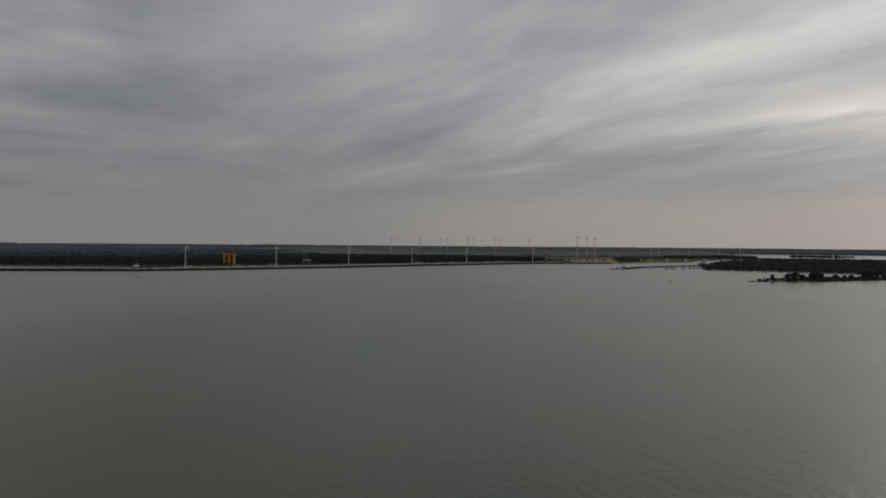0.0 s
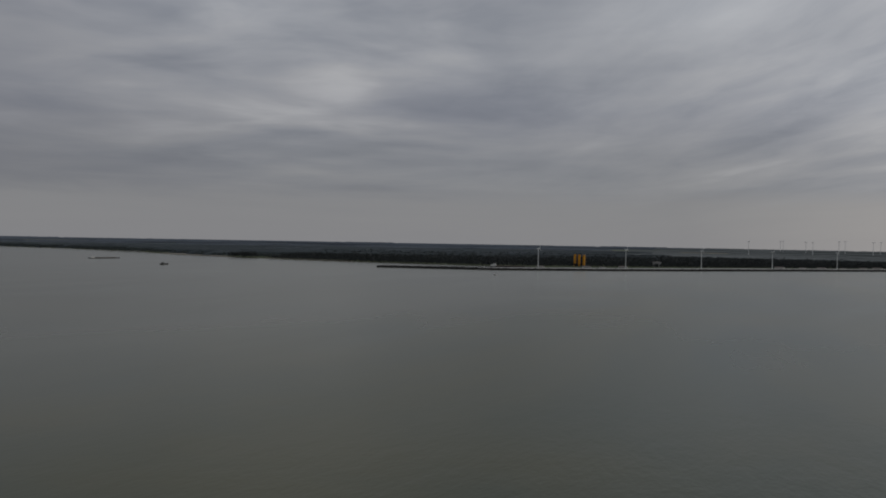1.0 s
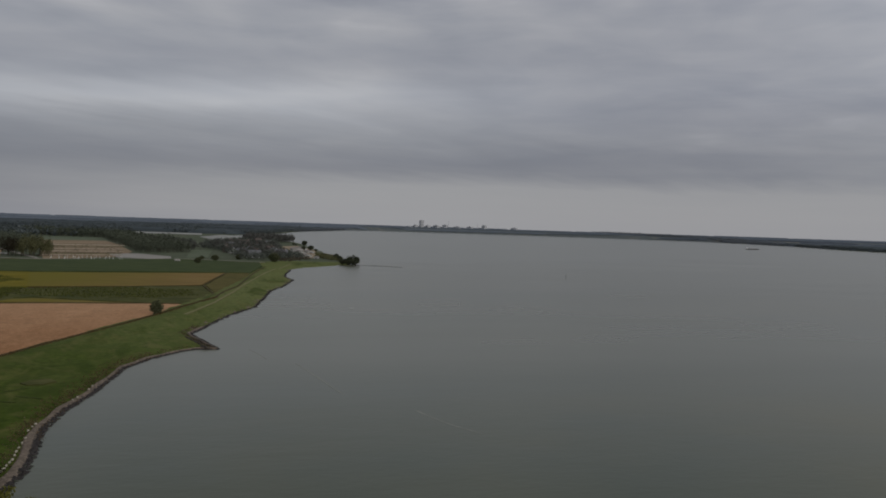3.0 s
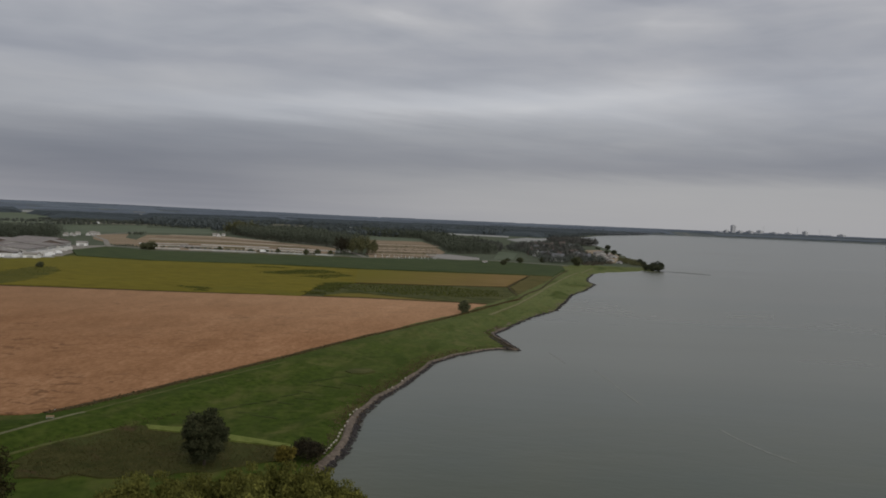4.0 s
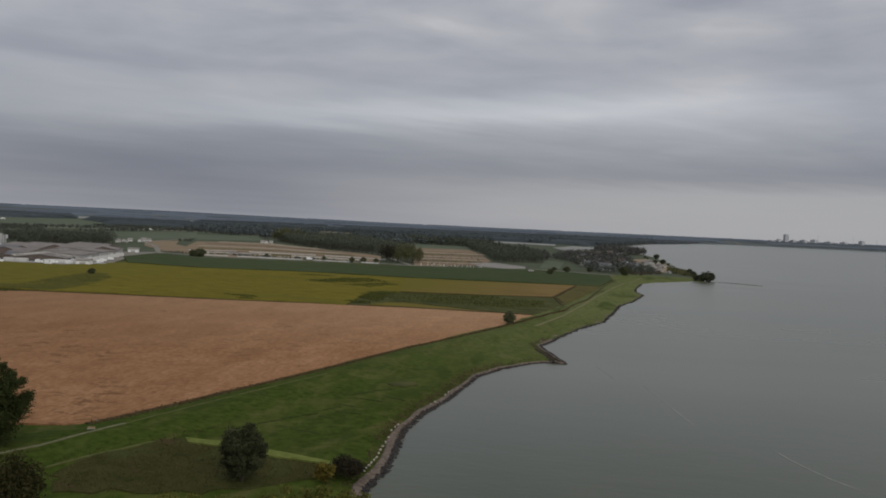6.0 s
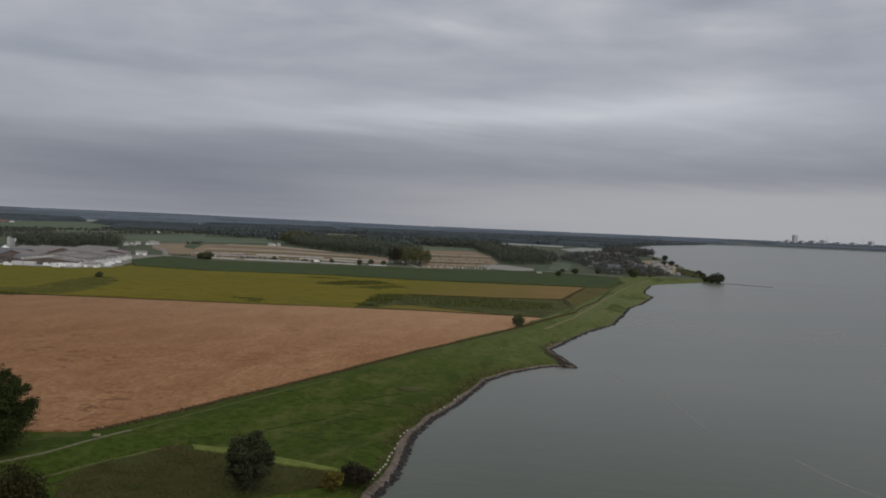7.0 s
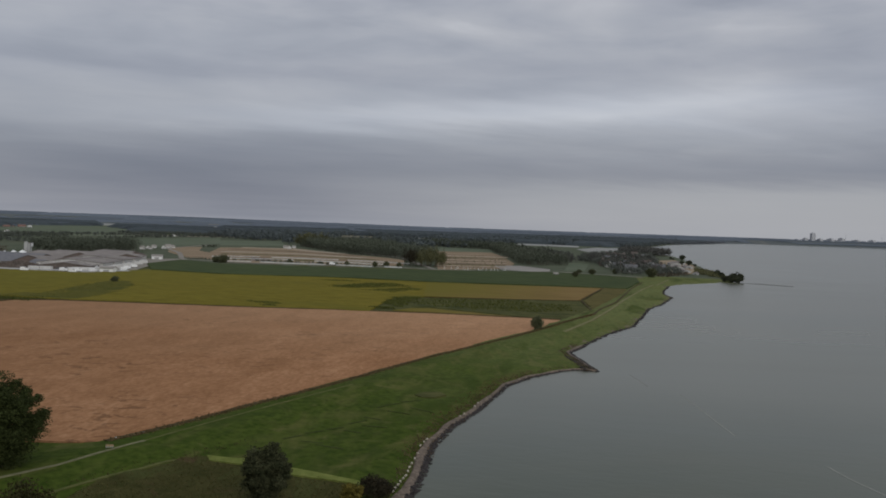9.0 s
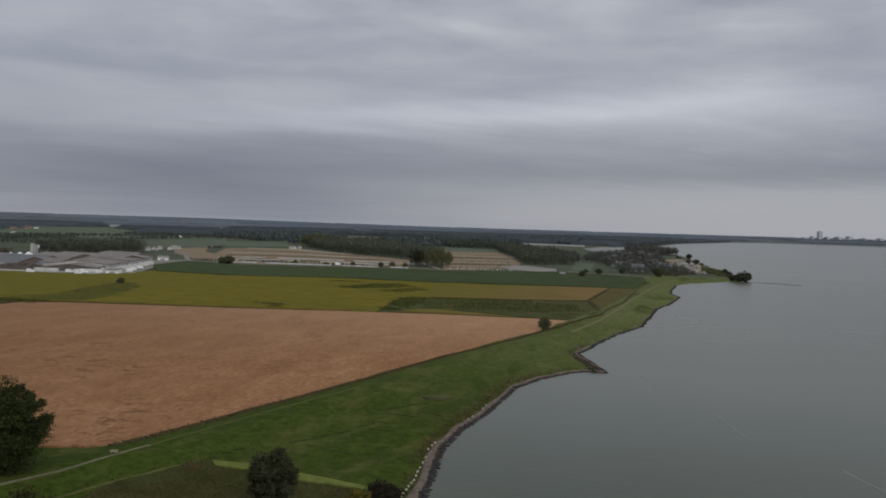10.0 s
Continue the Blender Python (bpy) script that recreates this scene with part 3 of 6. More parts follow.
def land_height(pts):
    """Height of the ground at points of the plan."""
    p = np.asarray(pts, float)
    d = off_line(p, SHORE)
    on = inside(p, MAINLAND)
    z = np.where(on, 1.0 - 1.25 * np.exp(-d / 3.0), -0.25 - 1.6 * (1 - np.exp(-d / 3.0)))
    z += np.where(on, 1.3 * np.exp(-(off_line(p, DIKE) / 8.0) ** 2), 0)
    r = np.hypot(p[:, 0], p[:, 1])
    z += np.where(on, np.clip(np.minimum((r - 4100) / 740, d / 120), 0, 1) ** 1.3 * (25 + 13 * np.clip((np.degrees(np.arctan2(-p[:, 0], p[:, 1])) - 104) / 16, 0, 1)), 0)
    for c in COASTS:
        dd = off_line(p, c, True)
        z = np.where(inside(p, c), -0.25 + 0.9 * (1 - np.exp(-dd / 2.7)), z)
    return z


def ground_sheet():
    rng = np.random.default_rng(3)
    pts = []
    for r in np.geomspace(40, RIM - 25, 150):
        n = int(np.clip(2 * math.pi / 0.032, 40, 200))
        a = (np.arange(n) + rng.uniform(0, 1)) * 2 * math.pi / n
        pts.append(np.stack([r * np.cos(a), r * np.sin(a)], 1))
    gx, gy = np.meshgrid(np.arange(-660, -60, 3.2), np.arange(-125, 40, 3.2))
    g = np.stack([gx.ravel(), gy.ravel()], 1) + rng.uniform(-0.8, 0.8, (gx.size, 2))
    g = g[(off_line(g, DIKE) < 24) | (off_line(g, NEAR_COAST) < 12) | (g[:, 0] > -200)]
    a = np.arange(-0.62, 3.8, 0.0085)
    rings = [np.stack([r * np.cos(a + k * 0.004), r * np.sin(a + k * 0.004)], 1) for k, r in enumerate(np.arange(4560, 4870, 38))]
    pts = np.concatenate(pts + rings + [g])
    pts = pts[np.min([off_line(pts, SHORE)] + [off_line(pts, c, True) for c in COASTS], axis=0) > 1.2]
    pts = [tuple(p) for p in pts]
    edges = []

    def add(loop, closed):
        k = len(pts)
        pts.extend(loop)
        n = len(loop)
        edges.extend((k + i, k + (i + 1) % n) for i in range(n if closed else n - 1))

    add(SHORE, False)
    for c in COASTS:
        add(c, True)
    add(rim_arc(0, 2 * math.pi, 220)[:-1], True)
    vs, _, fs, *_ = delaunay_2d_cdt([Vector(p) for p in pts], edges, [], 1, 0.05)
    xy = np.array([tuple(v) for v in vs])
    z = land_height(xy)
    z += 0.12 * np.array([noise.noise((x * 0.08, y * 0.08, 0)) for x, y in xy]) * (z > 0.5)
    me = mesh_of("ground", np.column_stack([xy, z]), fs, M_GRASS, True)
    me.materials.append(M_LAND)
    me.materials.append(M_HAZYLAND)
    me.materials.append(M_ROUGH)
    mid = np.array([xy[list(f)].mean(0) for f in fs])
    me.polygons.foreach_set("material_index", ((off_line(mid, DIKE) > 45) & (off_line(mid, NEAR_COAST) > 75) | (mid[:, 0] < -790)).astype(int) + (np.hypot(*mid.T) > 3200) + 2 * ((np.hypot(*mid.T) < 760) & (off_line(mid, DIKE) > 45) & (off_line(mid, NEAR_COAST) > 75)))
    return me


ground = tagged(new("ground", ground_sheet()), "flat grassy polder land with a low sea dike", "ground", kind="structure")



def lake_sheet():
    """A level round sheet of even cells, from small ones near its middle to large ones at the rim."""
    n, rings = 128, np.geomspace(12, RIM - 3, 48)
    a = np.arange(n) * 2 * math.pi / n
    verts = [(0, 0, 0)] + [(q * c, q * k, 0) for q in rings for c, k in zip(np.cos(a), np.sin(a))]
    faces = [(0, 1 + i, 1 + (i + 1) % n) for i in range(n)]
    for j in range(len(rings) - 1):
        b = 1 + j * n
        faces += [(b + i, b + n + i, b + n + (i + 1) % n, b + (i + 1) % n) for i in range(n)]
    return mesh_of("water", verts, faces, M_WATER)


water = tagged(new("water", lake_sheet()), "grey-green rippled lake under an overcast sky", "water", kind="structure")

# ---------------------------------------------------------------- fields


def field(name, poly, top, material, label, category="field", lumps=0.0, cell=14.0, ragged=0.0, over=0.0):
    """A crop standing on the ground: a slab with a slightly uneven top, level or over the ground's own shape."""
    q = np.array(poly, float)
    rim = dense([tuple(p) for p in q] + [tuple(q[0])], cell)[:-1]
    if ragged:
        rim = dense([tuple(p) for p in q] + [tuple(q[0])], min(cell, 3.0))[:-1]
        rim = [(x + ragged * noise.noise((x * 0.3, y * 0.3, 5)) + ragged * noise.noise((x * 0.9, y * 0.9, 6)), y + ragged * noise.noise((x * 0.3, y * 0.3, 7)) + ragged * noise.noise((x * 0.9, y * 0.9, 8))) for x, y in rim]
    gx, gy = np.meshgrid(np.arange(q[:, 0].min(), q[:, 0].max(), cell), np.arange(q[:, 1].min(), q[:, 1].max(), cell))
    g = np.stack([gx.ravel(), gy.ravel()], 1)
    g = g[inside(g, q)]
    g = g[off_line(g, q, True) > cell * 0.4 + ragged * 1.5] if len(g) else g
    pts = [Vector(p) for p in rim] + [Vector(p) for p in g]
    n = len(rim)
    vs, _, fs, *_ = delaunay_2d_cdt(pts, [], [list(range(n))], 1, 0.01)
    xy = np.array([tuple(v) for v in vs])
    z = (land_height(xy) + over if over else np.full(len(xy), top)) + lumps * np.array([noise.noise((x * 0.11, y * 0.11, 3)) for x, y in xy])
    verts = list(np.column_stack([xy, z]))
    k = len(verts)
    verts += [(x, y, 0.2) for x, y in rim]
    faces = [tuple(f) for f in fs] + [(i, k + i, k + (i + 1) % n, (i + 1) % n) for i in range(n)]
    return tagged(new(name, mesh_of(name, verts, faces, material)), label, category, kind="structure")


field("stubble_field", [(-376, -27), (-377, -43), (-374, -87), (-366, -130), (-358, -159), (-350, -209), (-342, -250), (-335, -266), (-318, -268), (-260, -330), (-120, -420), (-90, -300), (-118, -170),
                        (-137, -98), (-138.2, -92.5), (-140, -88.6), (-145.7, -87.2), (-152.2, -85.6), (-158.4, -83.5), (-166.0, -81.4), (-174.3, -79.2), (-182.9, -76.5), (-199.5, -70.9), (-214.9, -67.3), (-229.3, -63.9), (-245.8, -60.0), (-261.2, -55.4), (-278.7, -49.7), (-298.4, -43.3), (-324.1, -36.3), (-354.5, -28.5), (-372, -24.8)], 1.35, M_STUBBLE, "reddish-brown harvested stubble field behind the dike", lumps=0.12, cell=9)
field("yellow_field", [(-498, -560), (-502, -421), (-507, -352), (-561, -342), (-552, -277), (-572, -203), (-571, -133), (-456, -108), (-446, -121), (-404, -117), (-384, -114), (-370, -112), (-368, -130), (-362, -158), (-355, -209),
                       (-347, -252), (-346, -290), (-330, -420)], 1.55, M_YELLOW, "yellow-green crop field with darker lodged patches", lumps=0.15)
field("weedy_verge", [(-348, -248), (-366, -247), (-392, -254), (-432, -270), (-458, -289), (-450, -299), (-412, -289), (-372, -280), (-352, -292), (-349, -270)], 1.62, M_WEEDY, "dark green weeds growing through the crop edge", "weeds", 0.12, 5, 3.0)
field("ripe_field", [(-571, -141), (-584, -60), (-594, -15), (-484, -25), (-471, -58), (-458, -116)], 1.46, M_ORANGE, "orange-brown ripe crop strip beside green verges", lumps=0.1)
field("green_field", [(-632, -385), (-709, -399), (-674, -341), (-704, -198), (-731, -154), (-780, -58), (-752, 10), (-690, 12), (-598, 2), (-597, -45), (-576, -124), (-576, -203), (-556, -277), (-565, -340)],
      1.8, M_BEET, "dark green leafy crop field", lumps=0.15)
field("rough_field", [(-401, -100), (-425, -105), (-451, -105), (-468, -57), (-480, -24), (-430, -17), (-383, -25), (-382, -42), (-388, -58), (-404, -93)], 1.35, M_ROUGH, "rough dark green grass field with tussocks", lumps=0.2, cell=8, ragged=1.0)
field("dry_strip", [(-380, -104), (-392, -99), (-397, -91), (-384, -58), (-381, -44), (-379, -46), (-380, -67), (-380.5, -88)], 1.3, M_ORANGE, "narrow dry brown strip between two fields", lumps=0.1, cell=8, ragged=0.6)
field("verge_field", [(-596, -13), (-597, 2), (-470, -6), (-385, -24), (-430, -15), (-482, -22)], 1.5, M_VERGE, "brownish olive grass verge behind the dike", "grass", 0.15, 8, 1.2)
REED_EDGE = [(-107, -72), (-111.6, -75.3), (-116.3, -77.0), (-122.6, -75.0), (-129.0, -72.0), (-136.3, -70.8), (-137.0, -67.5), (-135.6, -60), (-133.2, -51), (-130.6, -41), (-126, -38.0), (-121.3, -43), (-116, -47), (-111, -57), (-108.7, -66)]
field("reed_bed", REED_EDGE, 1.06, M_REED, "dark brown reed bed beside mown grass", "reeds", 0.06, 2.0, 1.9, 0.22)
field("mown_strip", [(-137.3, -68), (-137.6, -60), (-135.2, -51), (-132.0, -40), (-130.4, -39), (-132.1, -51), (-134.5, -60), (-135.0, -66)], 1.5, M_MOWN, "pale yellow-green mown grass strip", "grass", 0.05, 4.0, 0.35)
field("dry_plots", [(-1058, -538), (-1140, -465), (-1006, -342), (-942, -265), (-900, -236), (-781, -206), (-708, -359), (-788, -400), (-900, -470)], 1.25, M_TAN, "dry tan plots in long strips", lumps=0.1, cell=25)
field("dry_plots", [(-744, -164), (-900, -200), (-1200, -268), (-1340, -292), (-1375, -222), (-1180, -170), (-930, -118), (-812, -112)], 1.3, M_TAN, "dry tan nursery plots in rows", lumps=0.1, cell=25)
field("foil_field", [(-868, -132), (-796, -114), (-780, -86), (-800, -68), (-836, -71), (-882, -106)], 1.4, M_FOIL, "pale crop rows covered with plastic foil", lumps=0.1, cell=20)
field("beach", [(-1440, 1572), (-1304, 1490), (-1199, 1464), (-1130, 1440), (-1120, 1452), (-1215, 1500), (-1310, 1540), (-1440, 1640)], 1.3, M_FAR_SAND, "pale beach along the northern shore", "beach", 0.1, 20)
field("beach", [(-1010, 1402), (-880, 1383), (-790, 1368), (-790, 1378), (-880, 1398), (-1005, 1425)], 1.3, M_FAR_SAND, "pale sandy strip under the forest edge", "beach", 0.1, 20)
field("far_meadow", [(-1420, 1660), (-1290, 1560), (-1180, 1540), (-1230, 1640), (-1380, 1790)], 1.35, M_MEADOW, "olive meadow behind the northern beach", lumps=0.1, cell=40)
field("sand_flat", [(290, 1850), (420, 1905), (560, 2080), (500, 2500), (330, 2350), (310, 2000)], 1.5, M_SAND, "tan sandy building ground", "sand", 0.2, 60)

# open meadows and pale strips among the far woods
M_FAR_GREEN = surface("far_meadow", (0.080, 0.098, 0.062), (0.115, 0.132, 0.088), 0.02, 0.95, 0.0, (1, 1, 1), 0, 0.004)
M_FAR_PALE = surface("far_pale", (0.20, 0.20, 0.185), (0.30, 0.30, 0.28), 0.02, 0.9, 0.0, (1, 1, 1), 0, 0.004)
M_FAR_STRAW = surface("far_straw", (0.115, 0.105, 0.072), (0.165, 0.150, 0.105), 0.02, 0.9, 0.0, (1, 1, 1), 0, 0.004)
FAR_CLEARINGS = [([(-1574, -1367), (-2228, -1764), (-2546, -1750), (-2060, -1322), (-1582, -1085), (-1513, -1196), (-1365, -1184)], M_FAR_GREEN, "green far meadow between woods"),
             ([(-1293, -820), (-1555, -793), (-1195, -608), (-1041, -585), (-930, -580)], M_FAR_GREEN, "green meadow behind the white houses"),
             ([(-3393, -2050), (-3712, -1920), (-3025, -1564), (-2801, -1691)], M_FAR_PALE, "pale distant field"),
             ([(-3414, -2326), (-3438, -2240), (-2730, -1777), (-2712, -1846)], M_FAR_PALE, "pale distant field"),
             ([(-2365, -874), (-2493, -809), (-2331, -525), (-2077, -468), (-2136, -657), (-2097, -775)], M_FAR_STRAW, "straw-coloured distant strip"),
             ([(-2524, -1286), (-2873, -1464), (-2948, -1322), (-2585, -1158)], M_FAR_STRAW, "straw-coloured field between far woods"),
             ([(-2216, -627), (-2468, -698), (-2518, -586), (-2259, -525)], M_FAR_PALE, "pale strip in the far forest"),
             ([(-2281, -934), (-2556, -1047), (-2611, -931), (-2327, -830)], M_FAR_GREEN, "grey-green meadow in the far forest"),
             ([(-3111, -1180), (-3644, -1383), (-3752, -1200), (-3195, -1022)], M_FAR_PALE, "pale distant field")]
NEAR_CLEARINGS = [([(-1738, -362), (-1885, -393), (-1911, -326), (-1760, -300)], M_FAR_STRAW, "straw-coloured strip behind the plantation"),
             ([(-1836, -636), (-2008, -696), (-2040, -615), (-1865, -562)], M_FAR_GREEN, "grey-green meadow behind the plantation"),
             ([(-1654, -610), (-1646, -506), (-1484, -374), (-1377, -347), (-1469, -451), (-1488, -549)], M_FAR_GREEN, "green strip behind the plantation"),
             ([(-1506, -339), (-1487, -236), (-1302, -197), (-1267, -278)], M_FAR_GREEN, "green meadow behind the dry plots"),
             ([(-1391, -709), (-1494, -633), (-1225, -515), (-1122, -571)], M_FAR_GREEN, "olive meadow beside the white houses"),
             ([(-2198, -276), (-2139, -110), (-1959, -101), (-1982, -249)], M_FAR_PALE, "pale distant strip behind woods"),
             ([(-1762, -95), (-2008, -60), (-1908, -12), (-1637, -14), (-1487, -52)], M_FAR_PALE, "pale glasshouse ground behind the village"),
             ([(-1024, -64), (-1009, -40), (-821, -37), (-817, -56)], M_FAR_GREEN, "green village meadow")]
CLEARINGS = FAR_CLEARINGS + NEAR_CLEARINGS


def cleared(p):
    """Points on an open meadow, or where a tree would stand in front of it."""
    hit = np.zeros(len(p), bool)
    for poly, *_ in CLEARINGS:
        for k in (1.0, 1.04, 1.08):
            hit |= inside(np.asarray(p) * k, poly)
    return hit


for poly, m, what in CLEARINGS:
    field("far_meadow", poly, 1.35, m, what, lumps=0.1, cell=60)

# ---------------------------------------------------------------- trees


def tube(path, radii, sides=7):
    """A tapered limb along a path."""
    verts, faces = [], []
    for i, (p, r) in enumerate(zip(path, radii)):
        p = Vector(p)
        way = (Vector(path[min(i + 1, len(path) - 1)]) - Vector(path[max(i - 1, 0)])).normalized()
        side = way.orthogonal().normalized()
        other = way.cross(side)
        verts += [p + (side * math.cos(a) + other * math.sin(a)) * r for a in (2 * math.pi * k / sides for k in range(sides))]
    for i in range(len(path) - 1):
        for k in range(sides):
            j = (k + 1) % sides
            faces.append((i * sides + k, i * sides + j, (i + 1) * sides + j, (i + 1) * sides + k))
    return verts, faces


def leaf_quads(rng, centres, size, upright=0.0):
    """Small bent leaves or sprays, one at each centre, turned at random."""
    n = len(centres)
    u = rng.normal(size=(n, 3))
    u[:, 2] += upright * 2.0
    u /= np.linalg.norm(u, axis=1)[:, None]
    w = np.cross(u, rng.normal(size=(n, 3)))
    w /= np.linalg.norm(w, axis=1)[:, None] + 1e-9
    s = size * rng.uniform(0.6, 1.35, (n, 1))
    k = 1.0 + upright * 0.8
    a, b, c, d = centres - u * s * k, centres + w * s * 0.62, centres + u * s * k, centres - w * s * 0.62
    verts = np.stack([a, b, c, d], 1).reshape(-1, 3)
    faces = np.arange(4 * n).reshape(-1, 4)
    return verts, faces


def crown_points(rng, h, width, base, clumps, leaves, shape=1.0, tuft=0.16):
    """Leaf places gathered in clumps that fill an uneven egg."""
    cs = []
    mid, half = (base + h) / 2, (h - base) / 2
    while len(cs) < clumps:
        p = rng.uniform(-1, 1, 3)
        wide = (1 - max(p[2], 0) ** 2 * shape * 0.75) * (1 - max(-p[2], 0) ** 2 * 0.45)
        q = math.hypot(p[0], p[1]) / max(wide, 0.05)
        if 0.35 < math.hypot(q, p[2] * 0.9) < 1.0 * rng.uniform(0.82, 1.08):
            cs.append((p[0] * width / 2, p[1] * width / 2, mid + p[2] * half))
    cs = np.array(cs)
    per = leaves // clumps
    r = tuft * width * rng.uniform(0.6, 1.3, (clumps, 1, 1))
    pts = cs[:, None] + np.clip(rng.normal(size=(clumps, per, 3)), -1.35, 1.35) * r * (1, 1, 0.75) * 0.62
    return cs, pts.reshape(-1, 3)


def tree(name, seed, h, width, base, clumps, leaves, leaf, leafmat, label, category="tree", shape=1.0, upright=0.0, tuft=0.16, lean=0.04, group=""):
    """A tree with a tapered trunk, limbs that reach into the crown and many leaf sprays."""
    rng = np.random.default_rng(seed)
    root = tagged(new(name), label, category, group)
    cs, pts = crown_points(rng, h, width, base, clumps, leaves, shape, tuft)
    r = max(0.05, h * 0.022)
    bend = rng.uniform(-1, 1, 2) * h * lean
    spine = [(bend[0] * s * s, bend[1] * s * s, h * 0.85 * s - 0.4 * (s == 0)) for s in (0, 0.15, 0.35, 0.6, 0.85, 1)]
    verts, faces = tube(spine, [r * 1.35, r, r * 0.8, r * 0.55, r * 0.3, r * 0.1])
    for c in cs[rng.permutation(len(cs))[:12]]:
        z = max(h * 0.12, min(c[2] * 0.62, h * 0.7))
        s = z / (h * 0.85)
        a = Vector((bend[0] * s * s, bend[1] * s * s, z))
        b = Vector(c)
        m = a.lerp(b, 0.5) + Vector((0, 0, -0.04 * h))
        v, f = tube([a, m, b], [r * 0.4, r * 0.24, r * 0.06], 5)
        k = len(verts)
        verts += v
        faces += [tuple(i + k for i in q) for q in f]
    part("trunk", mesh_of("trunk", verts, faces, M_BARK, True), None, root)
    v, f = leaf_quads(rng, pts, leaf, upright)
    part("crown", mesh_of("crown", v, f, leafmat), None, root)
    return root


def put(ob, x, y, z, turn=0.0, scale=1.0, wide=1.0):
    ob.matrix_basis = Matrix.LocRotScale((x, y, z), Euler((0, 0, radians(turn))), (scale * wide, scale * wide, scale))
    return ob


def again(ob, x, y, z, turn=0.0, scale=1.0, wide=1.0):
    c = copy_thing(ob, Matrix())
    return put(c, x, y, z, turn, scale, wide)


def ground_at(x, y):
    return float(land_height([(x, y)])[0])


# trees on the near bank
big_tree = put(tree("broadleaf_tree", 11, 14.9, 12.4, 0.3, 230, 66000, 0.165, M_LEAF, "tall dark green broadleaf tree beside the dike", shape=0.9, tuft=0.105), -120, -92.6, ground_at(-120, -92.6) - 0.1, 0, 0.95)
again(big_tree, -124, -101, 1.0, 130, 0.9)
put(tree("willow_tree", 37, 8.4, 6.0, 0.2, 80, 28000, 0.14, M_WILLOW, "grey-green bushy willow tree on rough grass", shape=0.8, upright=0.3, tuft=0.145, lean=0.02), -119, -49.3, 1.2)
put(tree("olive_tree", 13, 13.5, 9.5, 1.0, 140, 16000, 0.18, M_OLIVE, "brownish green tree on the bank", shape=0.9, tuft=0.13), -86, -62.5, 1.0, 0, 0.9)
put(tree("yellow_bush", 14, 2.9, 3.2, 0.1, 50, 4500, 0.12, M_RUST, "yellow-orange autumn bush on the grass", "bush", tuft=0.15), -123.3, -38.2, 1.1)
put(tree("brown_bush", 15, 2.7, 4.6, 0.1, 60, 6000, 0.12, M_WINE, "dark brown rounded bush beside the stones", "bush", tuft=0.15), -127.2, -35.9, 1.0, 0, 1.0, 1.25)
poplar = tree("poplar_tree", 16, 14.9, 5.6, 2.0, 110, 12000, 0.14, M_POPLAR, "yellow-green poplar tree with upright sprays", shape=0.7, upright=0.6, tuft=0.12, group="poplars on the bank")
put(poplar, -71.5, -24.5, 0.6)
for x, y, turn, s in [(-75, -19.5, 70, 0.97), (-70, -16.5, 150, 0.91), (-76.5, -28.5, 200, 1.0), (-72, -32, 20, 0.97), (-78, -35.5, 95, 0.90), (-66, -20.5, 280, 1.02), (-66.5, -28.5, 330, 1.03), (-80, -24, 10, 0.9), (-72, -12.5, 240, 0.86), (-67, -35, 300, 0.96), (-83, -30, 45, 0.8), (-78, -21, 15, 0.9), (-74, -27, 100, 0.96), (-77.5, -32, 160, 0.93), (-75, -37, 210, 0.93), (-80.5, -27.5, 260, 0.86), (-69, -22, 310, 0.97), (-73.5, -15, 35, 0.88), (-70, -30, 80, 0.98), (-77, -15.5, 120, 0.85), (-79, -18.5, 190, 0.86), (-70, -38, 230, 0.95), (-82, -34, 285, 0.80), (-79, -39.5, 330, 0.84), (-84, -18.5, 60, 0.80), (-86, -20.5, 140, 0.75), (-83, -21.5, 220, 0.91), (-87, -18.5, 300, 0.62), (-88, -23, 20, 0.74), (-80, -19, 100, 0.89), (-90, -26, 180, 0.70), (-86, -27, 250, 0.84), (-83, -24.5, 30, 0.91), (-81, -21.5, 75, 0.93), (-86, -23.8, 310, 0.83), (-85, -29.5, 15, 0.84), (-84, -26.5, 130, 0.89)]:
    again(poplar, x, y, 0.6, turn, s * 0.965)
poplar_b = tree("poplar_tree", 17, 10.6, 6.0, 1.5, 100, 9000, 0.15, M_POPLAR, "dull olive poplar tree with upright sprays", shape=0.7, upright=0.5, tuft=0.13, group="poplars on the bank")
put(poplar_b, -86, -44, 0.9, 0, 0.9)
again(poplar_b, -88, -38, 0.9, 120, 0.85)

# single trees and bushes in the fields
round_bush = tree("round_bush", 18, 5.6, 5.2, 0.2, 60, 4200, 0.24, M_BUSH, "dark green round bush standing at the field edge", "bush", tuft=0.15, group="bushes in the fields")
put(round_bush, -337, -33.5, 0.8, 0, 1.12, 0.78)
for x, y, s, w in [(-449, -293, 0.72, 1.25), (-718, -40, 1.0, 1.0), (-700, -352, 1.35, 1.5), (-704, -361, 1.1, 1.3), (-774, -28, 1.0, 1.2), (-811, -8, 0.9, 1.3), (-777, 24, 1.5, 1.2), (-737, -303, 0.8, 1.1),
                   (-739, -248, 0.85, 1.0), (-741, -222, 0.95, 1.0), (-747, -213, 1.0, 1.0), (-747, -201, 0.9, 1.0), (-790, -40, 0.7, 1.3), (-746, -262, 0.5, 2.0), (-744, -276, 0.5, 2.4)]:
    again(round_bush, x, y, 1.0, x * 7, s, w)
